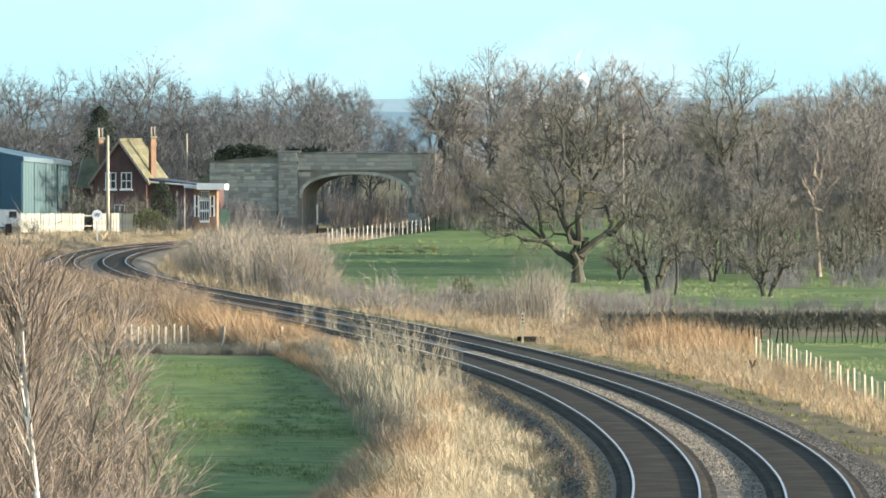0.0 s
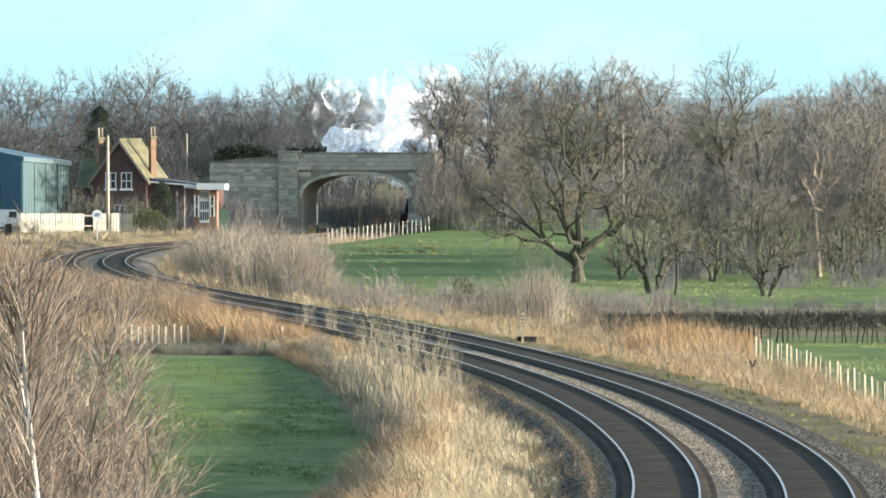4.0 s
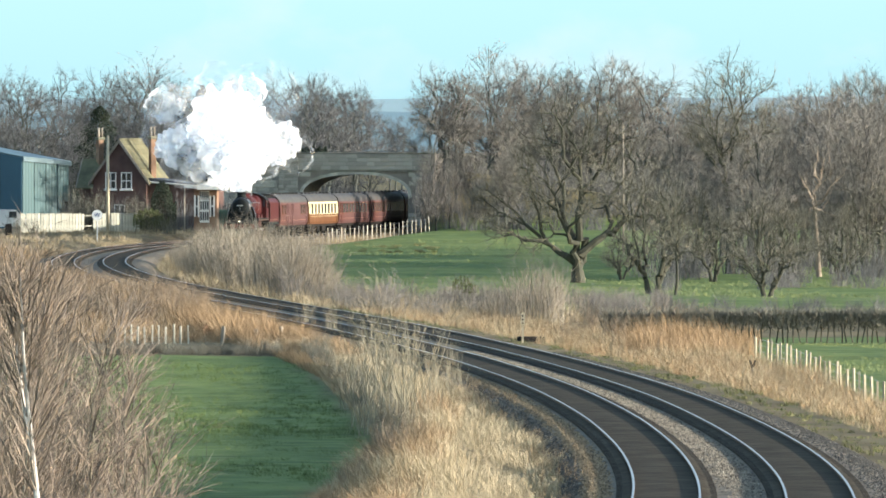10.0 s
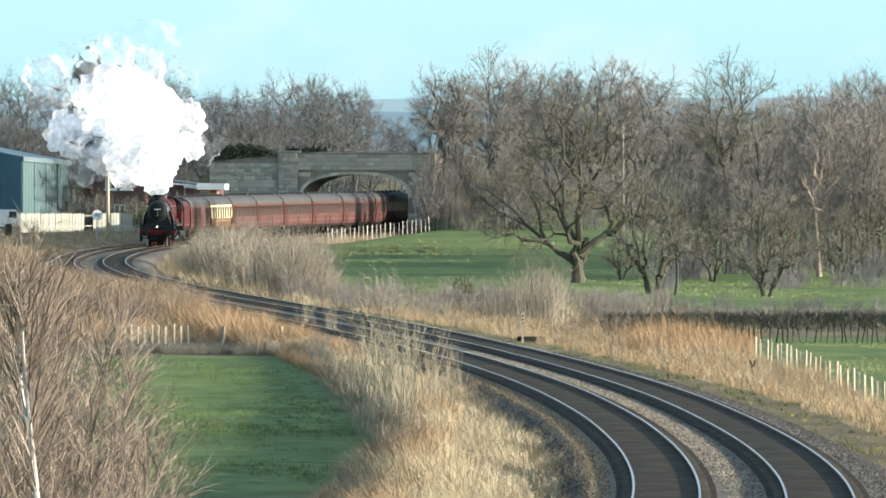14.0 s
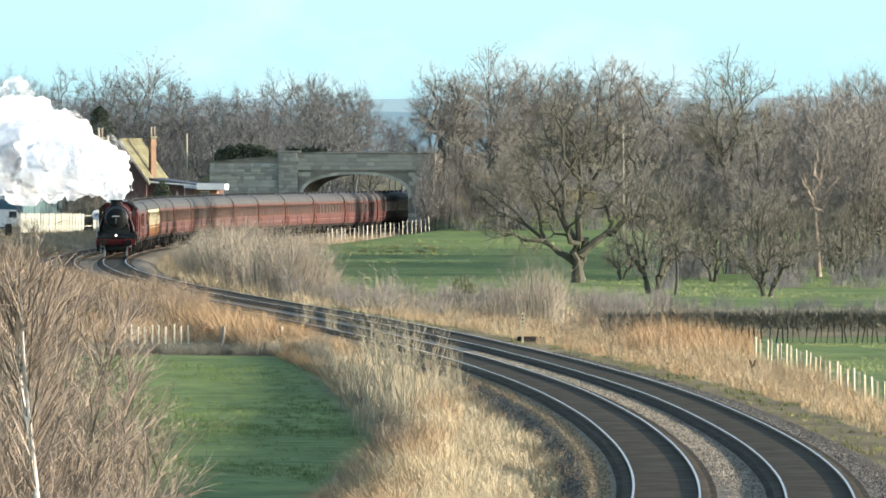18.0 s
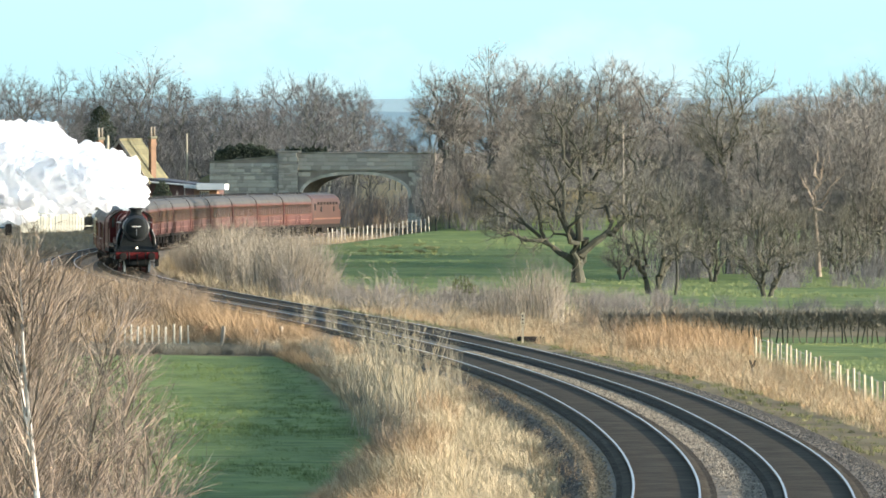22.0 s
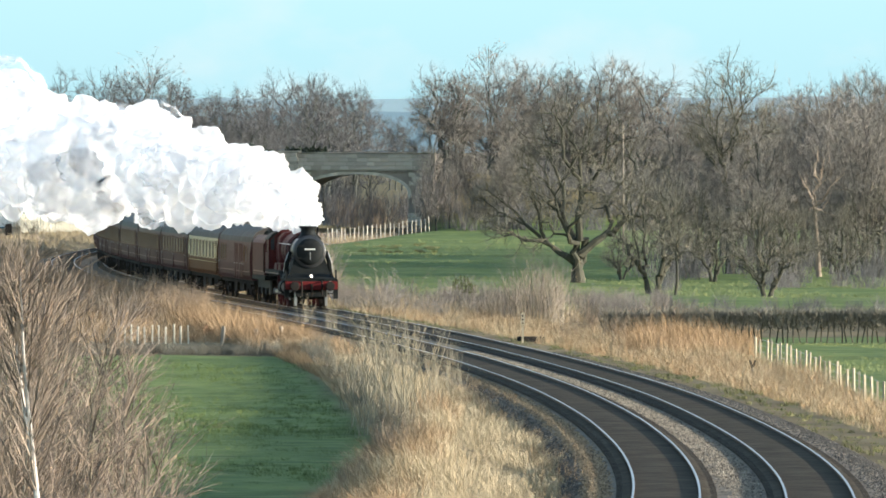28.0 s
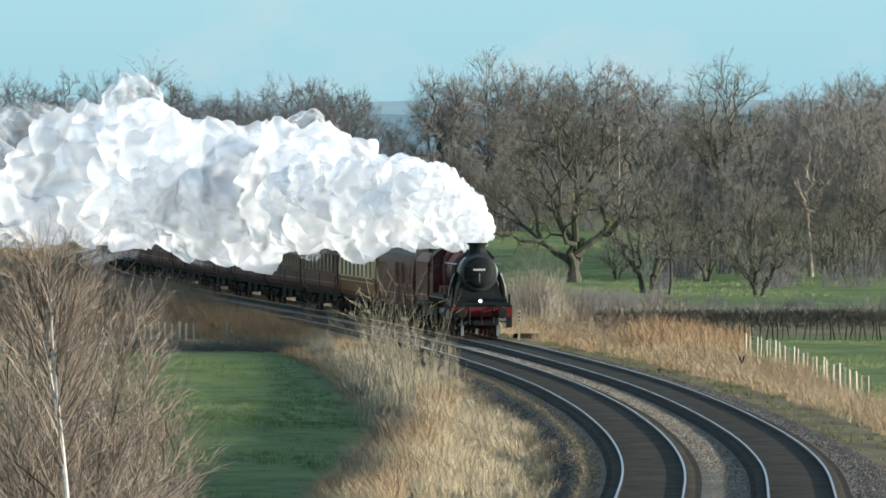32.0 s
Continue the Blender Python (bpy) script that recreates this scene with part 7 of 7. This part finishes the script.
def make_diesel():
    c = thing("diesel_locomotive", pose(0, 0, 0), "maroon diesel locomotive at the tail of the train", "locomotive")
    L = 9.5
    ring = [(-1.30, 1.05), (-1.35, 1.4), (-1.35, 2.9), (-1.2, 3.3), (-0.85, 3.62), (0, 3.78), (0.85, 3.62), (1.2, 3.3), (1.35, 2.9), (1.35, 1.4), (1.30, 1.05)]
    secs = []
    for x, k, dz in ((-L, 0.9, -0.75), (-L + 0.35, 0.96, -0.25), (-L + 0.9, 1, 0), (L - 0.9, 1, 0), (L - 0.35, 0.96, -0.25), (L, 0.9, -0.75)):
        secs.append([(x, y * k, z + dz * (z > 2.0) * (z - 2.0) / 1.78) for y, z in ring])
    part("body", Shape().loft(secs), M_DIESEL, c)
    part("roof_panel", Shape().loft([[(x, y, z + 0.02) for y, z in ((-1.0, 3.5), (-0.5, 3.71), (0, 3.785), (0.5, 3.71), (1.0, 3.5))] + [(x, 0, 3.4)] for x in (-8.3, 8.3)]), M_COACHROOF, c)
    part("underframe", Shape().box(-L, L, -1.2, 1.2, 0.75, 1.05).box(-2.2, 2.2, -1.15, 1.15, 0.35, 0.8), M_FRAME, c)
    for sg in (-1, 1):
        for y in (-0.6, 0.6):
            x = sg * (L - 0.17)
            part("cab_window", Shape().loft([[(x + sg * 0.02, y - 0.42, 2.35), (x + sg * 0.02, y + 0.42, 2.35), (x - sg * 0.17, y + 0.40, 2.95), (x - sg * 0.17, y - 0.40, 2.95)], [(x + sg * 0.05, y - 0.42, 2.35), (x + sg * 0.05, y + 0.42, 2.35), (x - sg * 0.14, y + 0.40, 2.95), (x - sg * 0.14, y - 0.40, 2.95)]]), M_GLASS, c)
            part("side_window", Shape().box(sg * 8.2 - 0.35, sg * 8.2 + 0.35, math.copysign(1.36, y) - 0.015, math.copysign(1.36, y) + 0.015, 2.3, 2.85), M_GLASS, c)
            part("tail_lamp", Shape().tube([(sg * (L - 0.02), y * 1.5, 1.35), (sg * (L + 0.02), y * 1.5, 1.35)], 0.08, 10), M_WHITE, c)
            part("buffer", Shape().tube([(sg * L, y * 1.45, 1.05), (sg * (L + 0.5), y * 1.45, 1.05)], 0.2, 12), M_FRAME, c)
        part("yellow_panel", Shape().box(min(sg * (L - 0.02), sg * (L + 0.02)), max(sg * (L - 0.02), sg * (L + 0.02)), -1.05, 1.05, 1.2, 1.95), M_DIESEL, c)
        for x in np.linspace(-6, 6, 7):
            g = part("grille", Shape().box(x - 0.6, x + 0.6, sg * 1.36 - 0.012, sg * 1.36 + 0.012, 2.75, 3.0), M_FRAME, c)
        for x in (-4.2, 4.2):
            part("body_window", Shape().box(x - 0.35, x + 0.35, sg * 1.36 - 0.014, sg * 1.36 + 0.014, 2.15, 2.6), M_GLASS, c)
        make_bogie(c, sg * 6.3)
        part("waist_line", Shape().box(-L + 0.4, L - 0.4, sg * 1.357 - 0.006, sg * 1.357 + 0.006, 1.5, 1.58), M_ORANGE, c)
    return c


LOCO = make_loco()
DRIVERS = [make_wheelset(LOCO, x, 1.028, 20, M_CRIMSON) for x in (0.85, -1.35, -3.7)]
LEADERS = [make_wheelset(LOCO, x, 0.495, 12, M_FRAME) for x in (4.35, 2.4)]
RODS = make_rods(LOCO)
TENDER = make_tender()
PROTOTYPES = {k: make_coach(k) for k in ("van", "pullman", "saloon", "corridor")}
used = set()
COACHES = []
for k in ("van", "pullman", "saloon", "corridor", "saloon", "corridor", "corridor", "corridor", "corridor", "saloon", "corridor", "corridor", "corridor"):
    COACHES.append(copy_thing(PROTOTYPES[k], pose(0, 0, 0)) if k in used else PROTOTYPES[k])
    used.add(k)
DIESEL = make_diesel()



# ---- exhaust steam: rigid billows that trail the chimney ----
def make_puff_mesh(seed, detail, lumps=1.0):
    """A lump of cloud with rounded, cauliflower-like swellings parted by creases."""
    bm = bmesh.new()
    bmesh.ops.create_icosphere(bm, subdivisions=detail, radius=1.0)
    off = Vector((seed * 7.3, seed * 3.1, seed * 5.7))
    for v in bm.verts:
        p = v.co.normalized()
        q = p + 0.25 * noise.noise_vector(p * 1.7 + off)
        r = 0.72 + 0.26 * noise.noise(q * 1.1 + off)
        for f, a in ((1.9, 0.36), (4.0, 0.18), (8.5, 0.07)):
            r += a * lumps * (abs(noise.noise(q * f + off * (1 + f))) - 0.14)
        v.co = p * max(r, 0.3)
    me = bpy.data.meshes.new("puff")
    bm.to_mesh(me)
    bm.free()
    return smooth(me)


def steam_material(name, low, high, start=0.36):
    """White droplets that pass light on mostly forwards; each skin of steam also lets a part of the view through, in drifts."""
    m = bpy.data.materials.new(name)
    m.use_nodes = True
    t = m.node_tree
    t.nodes.clear()
    out = t.nodes.new("ShaderNodeOutputMaterial")
    d, tl, a = t.nodes.new("ShaderNodeBsdfDiffuse"), t.nodes.new("ShaderNodeBsdfTranslucent"), t.nodes.new("ShaderNodeMixShader")
    d.inputs[0].default_value = tl.inputs[0].default_value = (0.999, 0.999, 1.0, 1)
    a.inputs[0].default_value = 0.86
    t.links.new(d.outputs[0], a.inputs[1])
    t.links.new(tl.outputs[0], a.inputs[2])
    b, tr = t.nodes.new("ShaderNodeMixShader"), t.nodes.new("ShaderNodeBsdfTransparent")
    n = t.nodes.new("ShaderNodeTexNoise")
    n.inputs["Scale"].default_value, n.inputs["Detail"].default_value = 1.4, 4
    tc = t.nodes.new("ShaderNodeTexCoord")
    t.links.new(tc.outputs["Object"], n.inputs[0])
    r = t.nodes.new("ShaderNodeMapRange")
    r.inputs[1].default_value, r.inputs[2].default_value = start, 0.7
    r.inputs[3].default_value, r.inputs[4].default_value = low, high
    t.links.new(n.outputs[0], r.inputs[0])
    t.links.new(r.outputs[0], b.inputs[0])
    t.links.new(tr.outputs[0], b.inputs[1])
    t.links.new(a.outputs[0], b.inputs[2])
    t.links.new(b.outputs[0], out.inputs[0])
    return m


STEAM = thing("steam_plume", pose(0, 0, 0), "billowing white exhaust steam trailing from the engine chimney", "steam")
PUFFS = []


def make_steam():
    rnd = random.Random(12)
    dense = [make_puff_mesh(k + 1, 5) for k in range(6)]
    thin = [make_puff_mesh(k + 11, 4, 0.8) for k in range(3)]
    wisp = [make_puff_mesh(k + 21, 4, 0.8) for k in range(3)]
    for group, m in ((dense, steam_material("dense_white_steam", 0.38, 0.54)), (thin, steam_material("thinning_white_steam", 0.0, 0.5, 0.4)), (wisp, steam_material("wispy_steam", 0.0, 0.16, 0.47))):
        for me in group:
            me.materials.append(m)

    def puff(pool, age, s, off):
        o = part("steam_puff", rnd.choice(pool), None, STEAM)
        o.scale = (s, s * 1.15, s)
        PUFFS.append((o, age, off, rnd.uniform(0, 360), rnd.uniform(-40, 40), rnd.uniform(8, 20)))

    def around(r, f):
        v = Vector((rnd.gauss(0, 1), rnd.gauss(0, 1), rnd.gauss(0, 1))).normalized() * r * f
        return Vector((v.x, v.y * 1.3, v.z * (0.95 if v.z > 0 else 0.6)))

    age = 0.03
    while age < 3.4:
        r = min(0.6 + 2.4 * age ** 0.5, 4.1)
        solid = age < 2.7
        puff(dense if solid else thin, age, r * rnd.uniform(0.9, 1.1), around(r, 0.12 * (age > 0.2)))
        if age > 0.15:
            for k in range(2):
                puff(dense if solid and k == 0 else thin, age + rnd.uniform(0, 0.1), r * rnd.uniform(0.42, 0.6), around(r, rnd.uniform(0.6, 0.78)))
        if age > 0.4:
            puff(wisp, age, r * rnd.uniform(0.5, 0.8), around(r, rnd.uniform(0.6, 0.8)))
        age += 0.08 + 0.10 * age
    for k in range(8):
        puff(wisp, 3.2 + 0.22 * k, rnd.uniform(2.6, 3.8), around(3.0, 0.8))


make_steam()


def steam_motion(times):
    for o, age, off, a0, tilt, spin in PUFFS:
        rows = []
        for t in times:
            x, y, z, th = line_at(head(t - age) - 2.45)
            climb = float(np.interp(t, [0, 4, 6, 7, 8, 10, 12, 13, 14, 17, 19, 21, 25, 28, 29, 30, 31, 32], [1.2, 1.2, 1.7, 1.9, 1.7, 1.0, 1.2, 1.4, 1.55, 1.1, 0.15, 0.15, 0.55, 1.0, 0.95, 0.6, 0.15, 0.3]))
            wind = float(np.interp(t, [0, 3.5, 6, 8, 10, 12, 14, 17, 20, 25, 32], [4.2, 4.0, 1.0, 1.5, 2.9, 2.8, 2.8, 4.0, 4.6, 5.2, 5.2]))
            wide = float(np.interp(t, [0, 4, 6, 8, 10, 14, 18, 22, 32], [3.0, 3.0, 2.2, 1.8, 2.0, 2.1, 1.3, 1.2, 1.25])) if age > 0.5 else 1.0
            tall = 1.0 + (wide - 1.0) * float(np.interp(t, [0, 14, 20], [0.45, 0.6, 1.0]))
            rise = 0.4 + float(np.interp(t, [0, 17, 20, 25, 30, 31, 32], [2.0, 2.0, 1.4, 1.5, 1.1, 2.1, 1.3])) * (1 - math.exp(-age / 0.16)) + climb * age ** 0.95
            rows.append((t, pose(x - wind * age + off.x * wide, y + 0.5 * age + off.y * wide, z + 3.9 + rise + off.z * tall, tilt, a0 - spin * t, 0.6 * a0)))
        walk(o, rows)



# ---- how the train and its steam move ----
def head(t):
    """Metres along the line of the leading buffers at t seconds."""
    return 20.617 * (t - 6) + 0.06713 * ((t - 19) ** 2 - 169)


def seat(l_front, l_back):
    """The pose of a vehicle that rests on the line at two places."""
    a, b = line_at(l_front), line_at(l_back)
    x, y, z = [(p + q) / 2 for p, q in zip(a[:3], b[:3])]
    yaw = math.degrees(math.atan2(a[1] - b[1], a[0] - b[0]))
    pitch = -math.degrees(math.atan2(a[2] - b[2], math.hypot(a[0] - b[0], a[1] - b[1])))
    return pose(x, y, z, 0, pitch, yaw)


def motions():
    times = [float(k) for k in range(33)]

    def run(ob, back, base):
        """back: metres from the leading buffers to the vehicle's middle; base: half its wheelbase."""
        walk(ob, [(t, seat(head(t) - back + base, head(t) - back - base)) for t in times])

    run(LOCO, 6.0, 3.6)
    run(TENDER, 15.6, 2.3)
    for i, c in enumerate(COACHES):
        run(c, 19.73 + 10.22 + 20.45 * i, 7.0)
    run(DIESEL, 19.73 + 20.45 * 13 + 10.0, 6.3)
    for ws, r, dt in [(w, 1.028, 1 / 15) for w in DRIVERS] + [(w, 0.495, 1 / 30) for w in LEADERS]:
        p = ws.matrix_basis.translation.copy()
        walk(ws, [(t, pose(p.x, p.y, p.z, 0, math.degrees(head(t) / r) % 360, 0)) for t in np.arange(0, 32.001, dt)])
    for rod, ph in zip(RODS, (0.0, 90.0)):
        rows = []
        for t in np.arange(0, 32.001, 1 / 15):
            a = head(t) / 1.028 + math.radians(ph)
            rows.append((t, pose(0.33 * math.cos(a), 0, 1.028 - 0.33 * math.sin(a))))
        walk(rod, rows)
    steam_motion(times)


motions()
